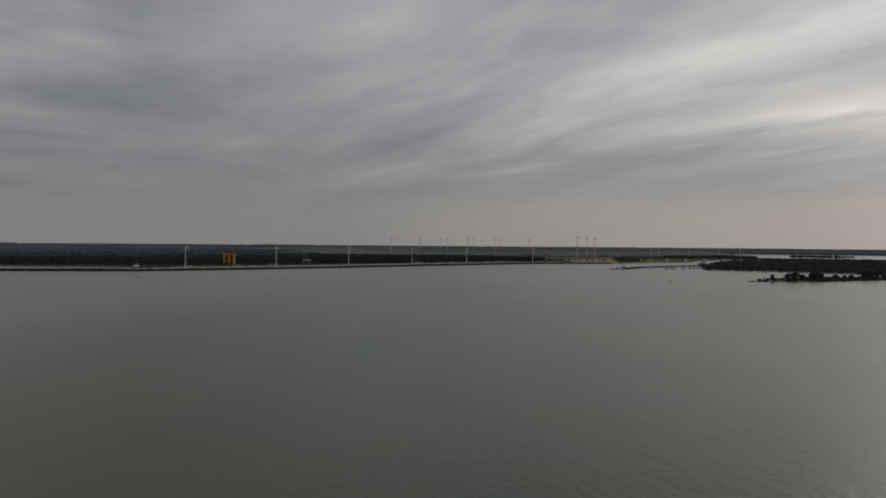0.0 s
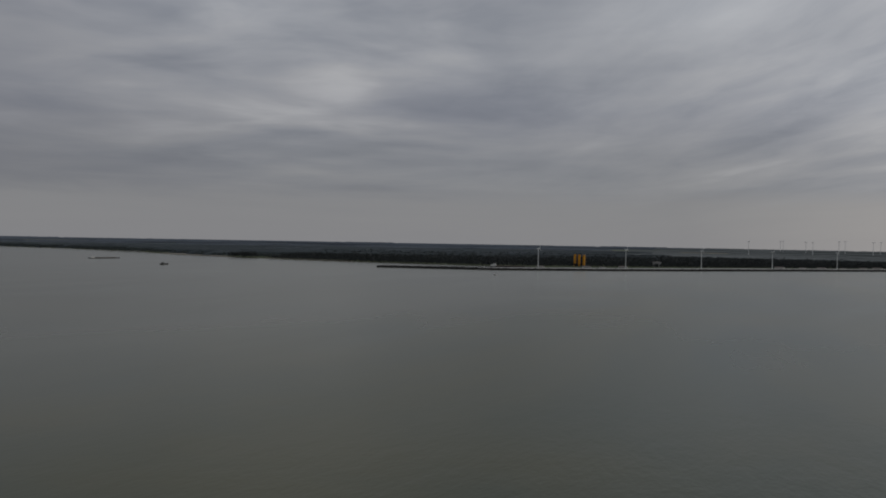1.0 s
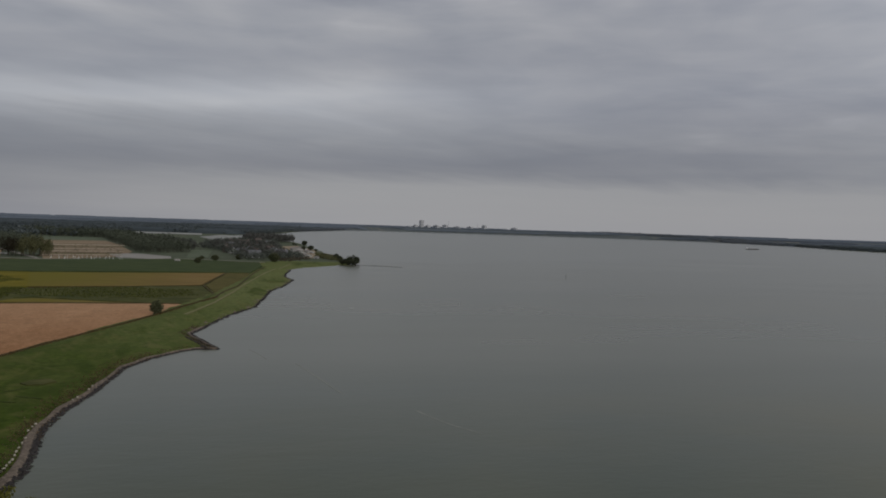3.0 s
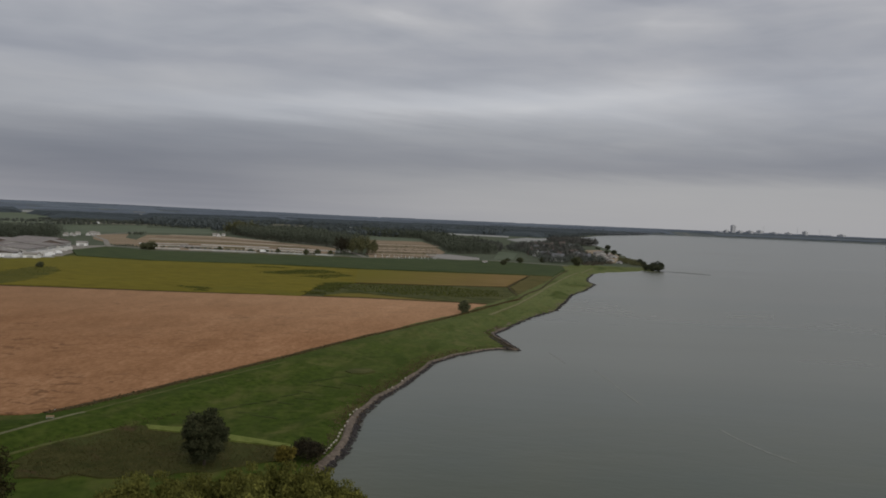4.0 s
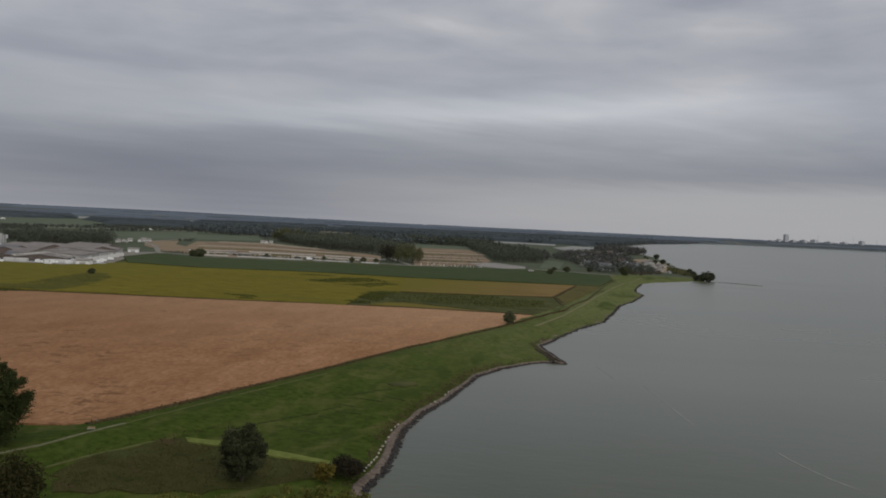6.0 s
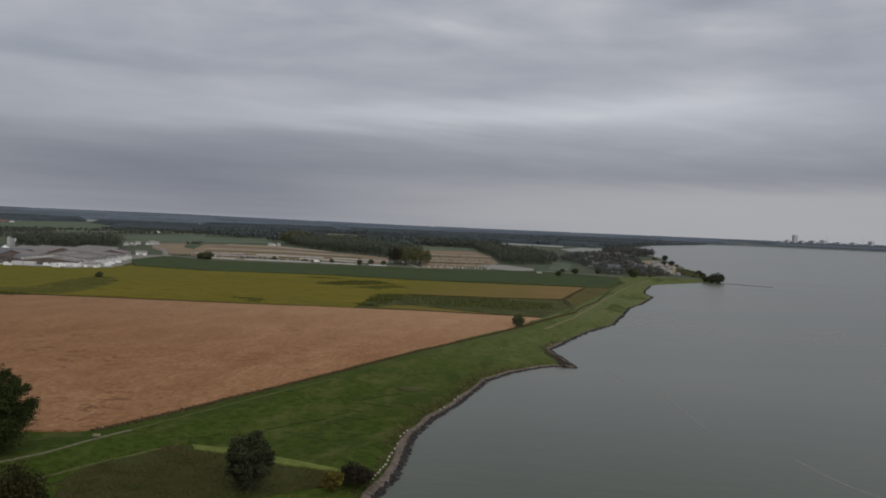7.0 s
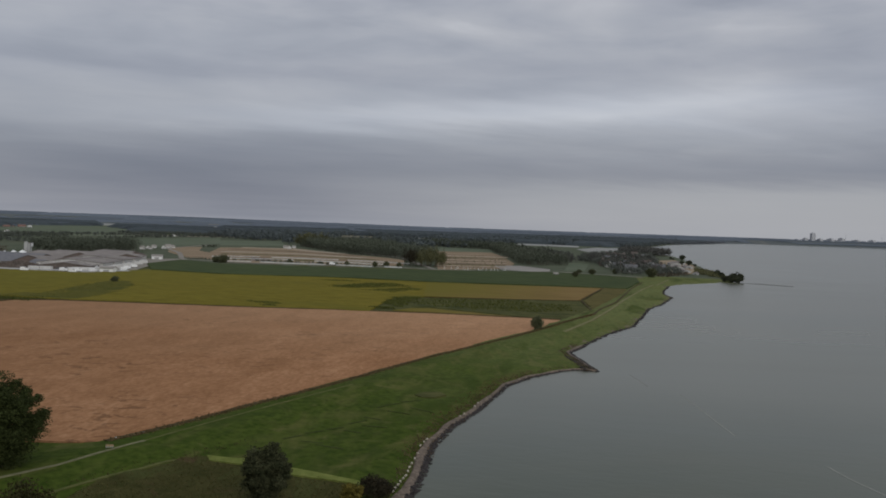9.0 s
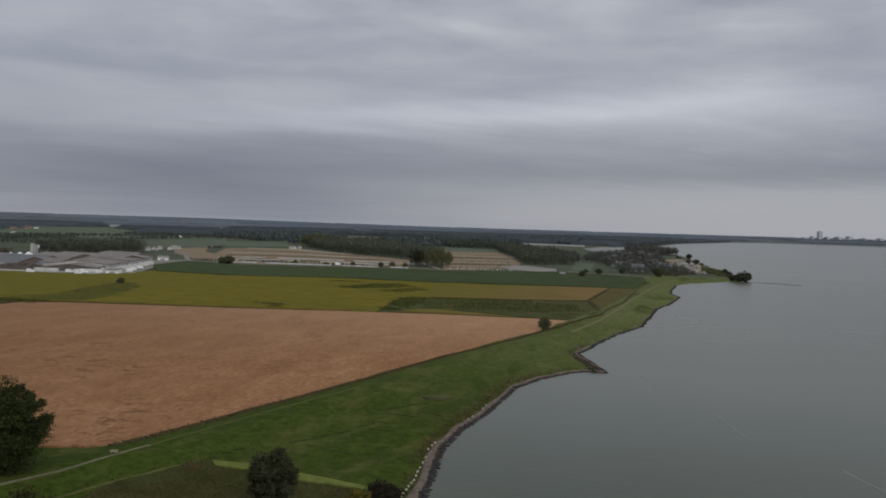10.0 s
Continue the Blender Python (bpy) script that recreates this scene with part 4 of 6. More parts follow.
head_tree = tree("headland_tree", 19, 9.5, 8.0, 1.8, 50, 1500, 0.55, M_SHOREBUSH, "dark round tree on the headland", shape=0.8, tuft=0.15, group="trees on the headland")
put(head_tree, -1266, 83, 0.9)
for x, y, s in [(-823, 89, 0.62), (-1080, 79, 0.85), (-1324, 70, 0.5), (-868, 90, 0.65), (-1085, 70, 0.7), (-1060, 84, 0.45), (-1290, 72, 0.4)]:
    again(head_tree, x, y, 0.6, x * 3, s)
shore_bush = tree("shore_bush", 20, 6.5, 8.0, 0.2, 50, 2000, 0.42, M_SHOREBUSH, "dark green bush standing on a small islet", "bush", tuft=0.14, group="bushes on the islet")
put(shore_bush, -764, 91, 0.4, 0, 1.15)
for x, y, s in [(-774, 97, 1.25), (-780, 92, 0.9), (-762, 96, 0.8), (-770, 86, 0.75)]:
    again(shore_bush, x, y, 0.4, x * 5, s)
islet_tree = tree("islet_tree", 21, 12.0, 10.0, 0.0, 50, 1400, 0.75, M_HEADWOOD, "dark tree silhouetted on a low islet", shape=0.9, tuft=0.14, group="trees on the low islet")
put(islet_tree, 383, 968, 0.3, 0, 0.75, 0.6)
for x, y, s, w in [(408, 984, 0.8, 1.0), (416, 984, 0.95, 1.0), (426, 987, 0.7, 1.1), (440, 990, 0.95, 1.0), (449, 994, 0.9, 1.1), (462, 1000, 0.35, 1.4), (480, 1018, 0.65, 1.0), (495, 1026, 0.55, 0.8), (505, 1030, 0.6, 1.0),
                   (526, 1038, 0.95, 1.0), (534, 1042, 0.9, 1.0), (546, 1050, 0.9, 1.0), (556, 1052, 0.6, 1.0), (566, 1058, 0.5, 1.5), (580, 1064, 0.8, 1.0), (600, 1070, 0.8, 1.2)]:
    again(islet_tree, x, y, 0.3, x * 11, s, w)


def woods(name, poly, spacing, h, quads, leaf, material, label, seed, thin=None, category="woods"):
    """A stand of trees: each has a stem and an uneven crown of sprays. thin: only where this line is nearer than so many metres."""
    rng = np.random.default_rng(seed)
    q = np.array(poly, float)
    gx, gy = np.meshgrid(np.arange(q[:, 0].min(), q[:, 0].max() + 1, spacing), np.arange(q[:, 1].min(), q[:, 1].max() + 1, spacing))
    p = np.stack([gx.ravel(), gy.ravel()], 1) + rng.uniform(-0.48, 0.48, (gx.size, 2)) * spacing
    p = p[inside(p, q)]
    p = p[~cleared(p)]
    if thin:
        p = p[off_line(p, thin[0]) < thin[1]]
    return stand_of(name, p, spacing, h, quads, leaf, material, label, rng, category)


def stand_of(name, p, spacing, h, quads, leaf, material, label, rng, category="woods", vary=0.3):
    n = len(p)
    r = np.hypot(*p.T)
    z0 = np.full(n, 0.6) if (r > 700).all() and (r < 4100).all() else np.maximum(land_height(p), 0.2)
    hs = h * rng.uniform(1 - vary, 1 + vary * 0.6, n)
    ws = np.minimum(spacing * 1.25, hs * 0.85) * rng.uniform(0.8, 1.2, n)
    d = rng.normal(size=(n, quads, 3))
    d /= np.linalg.norm(d, axis=2)[:, :, None]
    d *= rng.uniform(0.45, 1.0, (n, quads, 1))
    lump = 1 + 0.25 * rng.normal(size=(n, quads, 1))
    c = d * lump * np.stack([ws / 2, ws / 2, hs * 0.40], 1)[:, None, :]
    c[:, :, 2] += (hs * 0.58)[:, None]
    c += np.column_stack([p, z0])[:, None, :]
    v, f = leaf_quads(rng, c.reshape(-1, 3), leaf)
    k = np.array([(-0.2, -0.12, -0.3), (0.2, -0.12, -0.3), (0, 0, 0.7), (0, 0.22, -0.3)])
    stems = np.column_stack([p, z0])[:, None, :] + k[None] * np.stack([hs * 0.1, hs * 0.1, hs * 0.8], 1)[:, None, :]
    sf = len(v) + np.arange(4 * n).reshape(-1, 4)
    me = mesh_of(name, np.concatenate([v, stems.reshape(-1, 3)]), np.concatenate([f, sf]), material)
    me.materials.append(M_BARK)
    me.polygons.foreach_set("material_index", np.repeat([0, 1], [len(f), n]).astype(np.int32))
    return tagged(new(name, me), label, category, kind="stuff")


woods("poplar_wood", [(-1255, -505), (-1048, -372), (-967, -276), (-905, -232), (-950, -212), (-1100, -290), (-1380, -430)], 7.5, 17, 100, 0.70, M_DARKWOOD, "dark green plantation of slim trees", 31)
woods("autumn_clump", [(-776, -190), (-798, -168), (-836, -178), (-815, -203)], 6.0, 17.5, 190, 0.55, M_AUTUMN, "olive green clump of tall trees", 32)
# Shaded half of the clump above; its shade is put into dark leaf colour.
woods("dark_clump", [(-769, -200), (-776, -190), (-815, -203), (-812, -213)], 6.0, 17.0, 170, 0.55, M_WINE, "shaded half of the tall clump, coloured dark brown", 30)
woods("autumn_clump", [(-1245, -512), (-1215, -470), (-1270, -455), (-1310, -500)], 8, 21, 60, 1.2, M_AUTUMN, "olive green clump at the wood's end", 33)
woods("shed_wood", [(-738, -556), (-772, -532), (-812, -506), (-860, -540), (-905, -582), (-850, -635), (-770, -610)], 8.5, 15.0, 170, 0.6, M_DARKWOOD, "dense dark wood behind the sheds", 34)
woods("shed_wood", [(-600, -560), (-690, -560), (-740, -660), (-700, -760), (-560, -720)], 9.5, 8, 70, 0.7, M_SCRUB, "brownish trees behind the yard", 35)
woods("strip_wood", [(-1560, -262), (-1142, -133), (-1000, -66), (-945, -58), (-905, -100), (-928, -114), (-1180, -165)], 7.5, 14, 90, 0.7, M_DARKWOOD, "dark green strip of woodland", 36)
woods("strip_wood", [(-1750, -340), (-1500, -190), (-1330, -150), (-1200, -90), (-1400, -260), (-1700, -420)], 9, 14, 36, 1.3, M_DARKWOOD, "dark green strip of woodland further off", 37)
woods("village_trees", [(-1120, -60), (-930, -20), (-800, -6), (-790, 22), (-850, 58), (-1000, 40), (-1300, 45), (-1540, 40), (-1500, -30), (-1300, -60)], 8.5, 7.5, 80, 0.6, M_WOOD, "trees and hedges between the village houses", 38)
woods("village_trees", [(-1120, -50), (-930, -15), (-830, 0), (-850, 40), (-1000, 35), (-1250, 35), (-1300, -40)], 12.5, 9.5, 80, 0.75, M_WINEWOOD, "dark garden trees between the village houses", 39)
woods("strip_wood", [(-1145, -132), (-1010, -62), (-1000, -50), (-1170, -74), (-1331, -125), (-1344, -150)], 9.5, 10, 60, 0.9, M_WINEWOOD, "dark brownish trees between strip wood and village", 27)
woods("point_wood", [(-1560, 82), (-1470, 74), (-1420, 20), (-1500, -10), (-1690, 0), (-1715, 48)], 8, 13, 60, 1.1, M_WINEWOOD, "dark wood on the harbour point", 40)
woods("headland_scrub", [(-800, 92), (-871, 93), (-964, 90), (-990, 78), (-900, 70), (-830, 78)], 5.0, 3.2, 34, 0.6, M_AUTUMN, "low olive scrub on the headland", 41, category="scrub")
woods("headland_scrub", [(-785, 40), (-850, 64), (-900, 60), (-900, 45), (-800, 25)], 5.0, 2.3, 30, 0.55, M_SCRUB, "low brown scrub behind the shore", 42, category="scrub")
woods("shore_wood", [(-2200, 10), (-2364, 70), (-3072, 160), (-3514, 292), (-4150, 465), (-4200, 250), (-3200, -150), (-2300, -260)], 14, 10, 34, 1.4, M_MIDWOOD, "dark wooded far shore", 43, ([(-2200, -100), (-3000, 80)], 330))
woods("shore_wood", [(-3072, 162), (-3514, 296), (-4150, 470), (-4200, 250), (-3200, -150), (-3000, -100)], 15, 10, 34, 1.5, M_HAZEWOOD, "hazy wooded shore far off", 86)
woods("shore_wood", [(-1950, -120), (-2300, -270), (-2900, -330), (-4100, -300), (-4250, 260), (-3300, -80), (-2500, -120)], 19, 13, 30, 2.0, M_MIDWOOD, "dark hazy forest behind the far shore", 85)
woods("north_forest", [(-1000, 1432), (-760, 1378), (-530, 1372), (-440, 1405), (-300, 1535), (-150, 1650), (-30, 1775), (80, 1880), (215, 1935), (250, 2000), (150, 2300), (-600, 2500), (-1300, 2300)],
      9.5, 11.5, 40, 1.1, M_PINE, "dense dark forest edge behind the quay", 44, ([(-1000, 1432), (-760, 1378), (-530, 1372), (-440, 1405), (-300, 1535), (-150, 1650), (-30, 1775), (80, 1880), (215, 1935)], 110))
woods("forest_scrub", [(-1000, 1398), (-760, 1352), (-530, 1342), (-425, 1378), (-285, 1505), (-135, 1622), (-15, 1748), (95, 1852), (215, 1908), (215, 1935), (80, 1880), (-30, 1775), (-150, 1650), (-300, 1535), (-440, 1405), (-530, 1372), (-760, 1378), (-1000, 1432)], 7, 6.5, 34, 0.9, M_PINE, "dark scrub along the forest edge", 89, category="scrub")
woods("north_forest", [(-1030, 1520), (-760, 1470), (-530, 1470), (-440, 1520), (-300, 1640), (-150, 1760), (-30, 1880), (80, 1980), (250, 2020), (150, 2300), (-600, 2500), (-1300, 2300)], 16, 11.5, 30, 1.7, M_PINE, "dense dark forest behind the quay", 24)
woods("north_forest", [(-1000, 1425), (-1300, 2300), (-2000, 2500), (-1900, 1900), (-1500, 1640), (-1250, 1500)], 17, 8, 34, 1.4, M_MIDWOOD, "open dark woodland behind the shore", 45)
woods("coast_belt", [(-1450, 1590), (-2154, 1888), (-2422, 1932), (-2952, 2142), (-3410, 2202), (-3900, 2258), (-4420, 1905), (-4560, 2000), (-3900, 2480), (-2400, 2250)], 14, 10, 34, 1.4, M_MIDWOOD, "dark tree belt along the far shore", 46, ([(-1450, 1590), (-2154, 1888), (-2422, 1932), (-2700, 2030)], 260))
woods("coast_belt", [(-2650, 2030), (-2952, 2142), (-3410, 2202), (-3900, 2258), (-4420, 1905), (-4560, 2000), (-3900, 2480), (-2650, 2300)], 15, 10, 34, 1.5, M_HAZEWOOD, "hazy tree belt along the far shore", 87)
woods("peninsula_wood", PENINSULA, 8.5, 6.3, 44, 0.95, M_HEADWOOD, "dense dark wood on the peninsula", 47, ([(445, 1423), (511, 1379), (617, 1270), (720, 1150), (1100, 930)], 200))
woods("peninsula_wood", PENINSULA, 14, 5.2, 30, 1.4, M_HEADWOOD, "low dark wood over the peninsula", 48)
woods("islet_scrub", NEAR_ISLET, 4.5, 2.8, 14, 1.0, M_HEADWOOD, "low dark scrub on the islet", 29, category="scrub")
woods("reed_tufts", REED_EDGE, 0.62, 0.55, 8, 0.10, M_TUFT, "brown reed tufts beside the mown grass", 28, category="reeds")
woods("island_wood", BAY_ISLAND, 10, 8, 30, 1.6, M_HEADWOOD, "dark wood on a bay island", 49)
woods("harbour_wood", [(680, 2560), (868, 2545), (1040, 2760), (1075, 2900), (1000, 3000), (820, 2760), (700, 2680)], 13, 9, 30, 1.8, M_PINE, "dark wood behind the harbour bridge", 83)
woods("shore_clump", [(-1130, 1432), (-1060, 1412), (-1050, 1450), (-1120, 1475)], 8, 12, 40, 1.2, M_PINE, "dark clump of trees on the beach", 84)
woods("sand_wood", [(405, 1905), (480, 1990), (520, 2250), (460, 2250), (420, 2000)], 11, 7, 34, 1.2, M_MIDWOOD, "dark trees behind the sand", 50)


def belts(name, count, seed, place, material, h, label, spacing=10.0):
    """Hedgerows and tree belts scattered over far farmland, in one mesh."""
    rng = np.random.default_rng(seed)
    pts = []
    while count:
        r, a = 1000 * math.sqrt(rng.uniform(place[0] ** 2, place[1] ** 2)), radians(rng.uniform(place[2], place[3]))
        c = np.array((-r * math.sin(a), r * math.cos(a)))
        turn = a + rng.normal() * 0.35 + (rng.uniform() < 0.2) * 1.4
        n = int(rng.uniform(16, 70))
        along = np.arange(n) * spacing
        line = c + np.stack([along * math.cos(turn), along * math.sin(turn)], 1) + rng.normal(size=(n, 2)) * 3
        if inside(line, MAINLAND).all() and off_line(line, SHORE).min() > 40 and not cleared(line).any():
            pts.append(line)
            count -= 1
    return stand_of(name, np.concatenate(pts), spacing * 1.1, h, 34, 1.2, material, label, rng, "hedgerows", 0.2)


woods("mid_forest", [(-1330, -320), (-1420, -470), (-1330, -560), (-1700, -900), (-2700, -1250), (-2900, -300), (-2250, -270), (-1560, -265)], 17, 13, 30, 1.9, M_MIDWOOD, "broad dark forest behind the plantation", 59)
belts("west_hedgerows", 130, 51, (1.25, 2.8, 84, 140), M_WOOD, 7, "dark hedgerows across far farmland")
belts("north_hedgerows", 70, 53, (1.9, 3.2, -22, 72), M_MIDWOOD, 7, "hazy hedgerows across the northern farmland")


def far_canopies(name, lines, h, width, material, label, seed):
    """Closed canopies of woods so far off that no tree shows: rounded ridges with an uneven top."""
    rng = np.random.default_rng(seed)
    verts, faces = [], []
    for line in lines:
        k0 = len(verts)
        n = len(line)
        z0 = np.maximum(land_height(line), 0.3)
        tall = h * rng.uniform(0.75, 1.2)
        for i, (x, y) in enumerate(line):
            r = math.hypot(x, y)
            ux, uy = x / r, y / r
            end = min(1.0, 0.25 + 0.4 * min(i, n - 1 - i))
            top = tall * end * (1 + 0.16 * noise.noise((x * 0.05, y * 0.05, 1)) + 0.12 * noise.noise((x * 0.17, y * 0.17, 2)))
            for s, k in ((-0.5, -0.15), (-0.46, 0.6), (-0.2, 0.97), (0.2, 1.0), (0.5, 0.5)):
                verts.append((x + ux * s * width, y + uy * s * width, z0[i] + top * k))
        for i in range(n - 1):
            faces += [(k0 + 5 * i + j, k0 + 5 * i + j + 1, k0 + 5 * i + j + 6, k0 + 5 * i + j + 5) for j in range(4)]
    return tagged(new(name, mesh_of(name, verts, faces, material, True)), label, "woods", kind="stuff")


def arcs(count, seed, place):
    """Lines of far woods that run across the view."""
    rng = np.random.default_rng(seed)
    lines = []
    while len(lines) < count:
        r, a = 1000 * math.sqrt(rng.uniform(place[0] ** 2, place[1] ** 2)), radians(rng.uniform(place[2], place[3]))
        n, turn = int(rng.uniform(14, 60)), rng.normal() * 0.10
        k = np.arange(n) * 12.0
        rr, aa = r + k * turn, a + k / r
        line = np.stack([-rr * np.sin(aa), rr * np.cos(aa)], 1)
        line = line[inside(line, MAINLAND) & (off_line(line, SHORE) > 30) & ~cleared(line)]
        if len(line) > 5 and np.hypot(*np.diff(line, axis=0).T).max() < 40:
            lines.append(line)
    return lines


far_canopies("west_far_woods", arcs(260, 52, (2.5, 4.6, 66, 140)), 7.5, 26, M_HAZYFARWOOD, "haze-blue woods in long bands towards the horizon", 56)
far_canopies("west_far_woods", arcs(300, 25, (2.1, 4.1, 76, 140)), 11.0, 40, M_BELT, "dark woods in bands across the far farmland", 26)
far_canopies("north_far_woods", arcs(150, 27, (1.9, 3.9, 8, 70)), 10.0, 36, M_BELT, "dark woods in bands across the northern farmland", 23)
far_canopies("north_far_woods", arcs(110, 22, (2.7, 4.6, -24, 14)), 7.0, 26, M_HAZYNORTHWOOD, "pale hazy woods in bands beyond the harbour", 21)
far_canopies("north_far_woods", arcs(200, 54, (2.7, 4.6, 12, 70)), 7.5, 26, M_HAZYFARWOOD, "haze-blue woods in bands beyond the northern farmland", 57)


def skyline():
    """The wooded edge of the land all round, in pieces of uneven length."""
    rng = np.random.default_rng(55)
    lines = []
    for r in (4855, 4815, 4760, 4690):
        a = -0.65 + rng.uniform(0, 0.01)
        while a < 3.85:
            n = int(rng.uniform(20, 90))
            aa = a + np.arange(n) * 10.0 / r
            line = np.stack([r * np.cos(aa), r * np.sin(aa)], 1)
            a = aa[-1] - 10.0 / r
            line = line[inside(line, MAINLAND) & (off_line(line, SHORE) > 12)]
            if len(line) > 5 and np.hypot(*np.diff(line, axis=0).T).max() < 30:
                lines.append(line)
    return lines


SKYLINE = skyline()
sunward = [math.degrees(math.atan2(-line[len(line) // 2][0], line[len(line) // 2][1])) < 6 for line in SKYLINE]
far_canopies("horizon_wood", [l for l, k in zip(SKYLINE, sunward) if not k], 6.0, 24, M_HAZYFARWOOD, "haze-blue wooded skyline along the horizon", 58)
far_canopies("horizon_wood", [l for l, k in zip(SKYLINE, sunward) if k], 6.0, 24, M_HAZYNORTHWOOD, "pale hazy skyline beyond the harbour", 48)

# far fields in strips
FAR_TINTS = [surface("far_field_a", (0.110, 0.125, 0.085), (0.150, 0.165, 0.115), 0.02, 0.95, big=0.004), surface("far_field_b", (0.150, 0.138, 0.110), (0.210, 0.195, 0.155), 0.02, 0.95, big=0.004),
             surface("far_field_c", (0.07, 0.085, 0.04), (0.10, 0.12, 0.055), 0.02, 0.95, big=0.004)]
FAR_NAMES = ["pale green far meadow", "dry straw-coloured far field", "dull green far meadow"]
rng = np.random.default_rng(60)
made = 0
while made < 70:
    a = radians(rng.uniform(-20, 138))
    r = 1000 * math.sqrt(rng.uniform(1.5 ** 2, 4.6 ** 2))
    w, d = rng.uniform(120, 420), rng.uniform(60, 200)
    x, y, t = -r * math.sin(a), r * math.cos(a), a + rng.normal() * 0.25
    c, s = math.cos(t), math.sin(t)
    quad = [(x + u * c - v * s, y + u * s + v * c) for u, v in ((-w / 2, -d / 2), (w / 2, -d / 2), (w / 2, d / 2), (-w / 2, d / 2))]
    if not inside(quad, MAINLAND).all() or off_line(quad, SHORE).min() < 40 or cleared(quad).any() or (abs(y) < 700 and x > -1300) or (-1300 < x < 330 and y < 2500 and y > 0):
        continue
    tops = land_height(quad) + 0.5
    verts = [(px, py, z) for (px, py), z in zip(quad, tops)] + [(px, py, z - 3) for (px, py), z in zip(quad, tops)]
    faces = [(0, 1, 2, 3)] + [(i, i + 4, (i + 1) % 4 + 4, (i + 1) % 4) for i in range(4)]
    k = int(rng.integers(3))
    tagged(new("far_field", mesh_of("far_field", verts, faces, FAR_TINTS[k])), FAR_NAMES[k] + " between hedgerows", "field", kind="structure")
    made += 1

# ---------------------------------------------------------------- shore stones


def rock_mesh(seed):
    rng = np.random.default_rng(seed)
    bm = bmesh.new()
    bmesh.ops.create_icosphere(bm, subdivisions=1, radius=0.5)
    for v in bm.verts:
        v.co *= rng.uniform(0.7, 1.15)
        v.co.z *= 0.7
    vs = np.array([v.co[:] for v in bm.verts])
    fs = [[v.index for v in f.verts] for f in bm.faces]
    bm.free()
    return vs, np.array(fs)


def revetment(name, line, inner, outer, size, per_metre, material, label, seed, rise=0.35):
    """Loose stones on a bank, from inner metres on land to outer metres in the water."""
    rng = np.random.default_rng(seed)
    kinds = [rock_mesh(s) for s in range(5)]
    if line[0] == line[-1] and sum(a[0] * b[1] - b[0] * a[1] for a, b in zip(line, line[1:])) < 0:
        line = line[::-1]
    verts, faces, k = [], [], 0
    for a, b in zip(line, line[1:]):
        a, b = np.array(a), np.array(b)
        length = np.hypot(*(b - a))
        if length < 0.01:
            continue
        nrm = np.array((-(b - a)[1], (b - a)[0])) / length
        for _ in range(int(length * per_metre + rng.uniform())):
            s = rng.uniform(-outer, inner)
            p = a + (b - a) * rng.uniform() + nrm * s
            z = -0.15 + (s + outer) / (inner + outer) * rise * (inner + outer) * 0.5
            vs, fs = kinds[rng.integers(5)]
            sz = size * rng.uniform(0.55, 1.4)
            t = rng.uniform(0, 6.3)
            R = np.array([[math.cos(t), -math.sin(t), 0], [math.sin(t), math.cos(t), 0], [0, 0, 1]])
            verts.append((vs * sz * rng.uniform(0.75, 1.3, 3)) @ R.T + (p[0], p[1], z))
            faces.append(fs + k)
            k += len(vs)
    return tagged(new(name, mesh_of(name, np.concatenate(verts), np.concatenate(faces), material)), label, "stones", kind="stuff")


i0, i1 = NEAR_COAST.index((-80, -8)), NEAR_COAST.index((-670, 34))
BANK = NEAR_COAST[i0:i1 + 1]
near_bank = [p for p in BANK if p[0] > -320]
far_bank = [p for p in BANK if p[0] < -280]
revetment("wet_stones", near_bank, 0.55, 0.85, 0.72, 10.0, M_ROCK, "dark wet stones along the waterline", 71)
revetment("dry_stones", [p for p in near_bank if p[0] > -164], 1.7, -0.3, 0.32, 16.0, M_STONE, "brownish grey stone bank above the waterline", 72, 0.5)
revetment("dry_stones", [p for p in near_bank if p[0] < -162], 1.0, -0.25, 0.34, 9.0, M_STONE, "brownish grey stones of the narrow bank", 69, 0.5)
revetment("wet_stones", far_bank, 0.9, 0.4, 0.95, 2.4, M_ROCK, "dark wet stones along the far bank", 73)
revetment("dry_stones", far_bank, 3.6, -0.5, 0.6, 4.4, M_STONE, "grey stone bank of the far shore", 74, 0.4)
revetment("wet_stones", [(-255.8, -8.8), (-268, -12.2), (-280, -16.2)], 3.2, 0.1, 0.7, 8.0, M_ROCK, "dark wet stones over the spit", 68, 0.5)
revetment("islet_stones", NEAR_ISLET + NEAR_ISLET[:1], 4.0, 1.5, 1.8, 0.9, M_HEADSTONE, "dark stony edge of the low islet", 67)
revetment("quay_stones", QUAY[:15], 5.0, 2.6, 2.0, 3.0, M_BOULDER, "dark boulders along the quay and jetty", 75, 0.75)
revetment("pier_stones", MARINA_PIER + MARINA_PIER[:1], 3.0, 1.0, 2.2, 0.7, M_BOULDER, "dark stones along the harbour pier", 70)
revetment("bar_stones", [(-764, 88), (-757, 118), (-742, 136)], 0.7, 0.7, 0.8, 5.0, M_ROCK, "dark stones of a submerged groyne", 79)


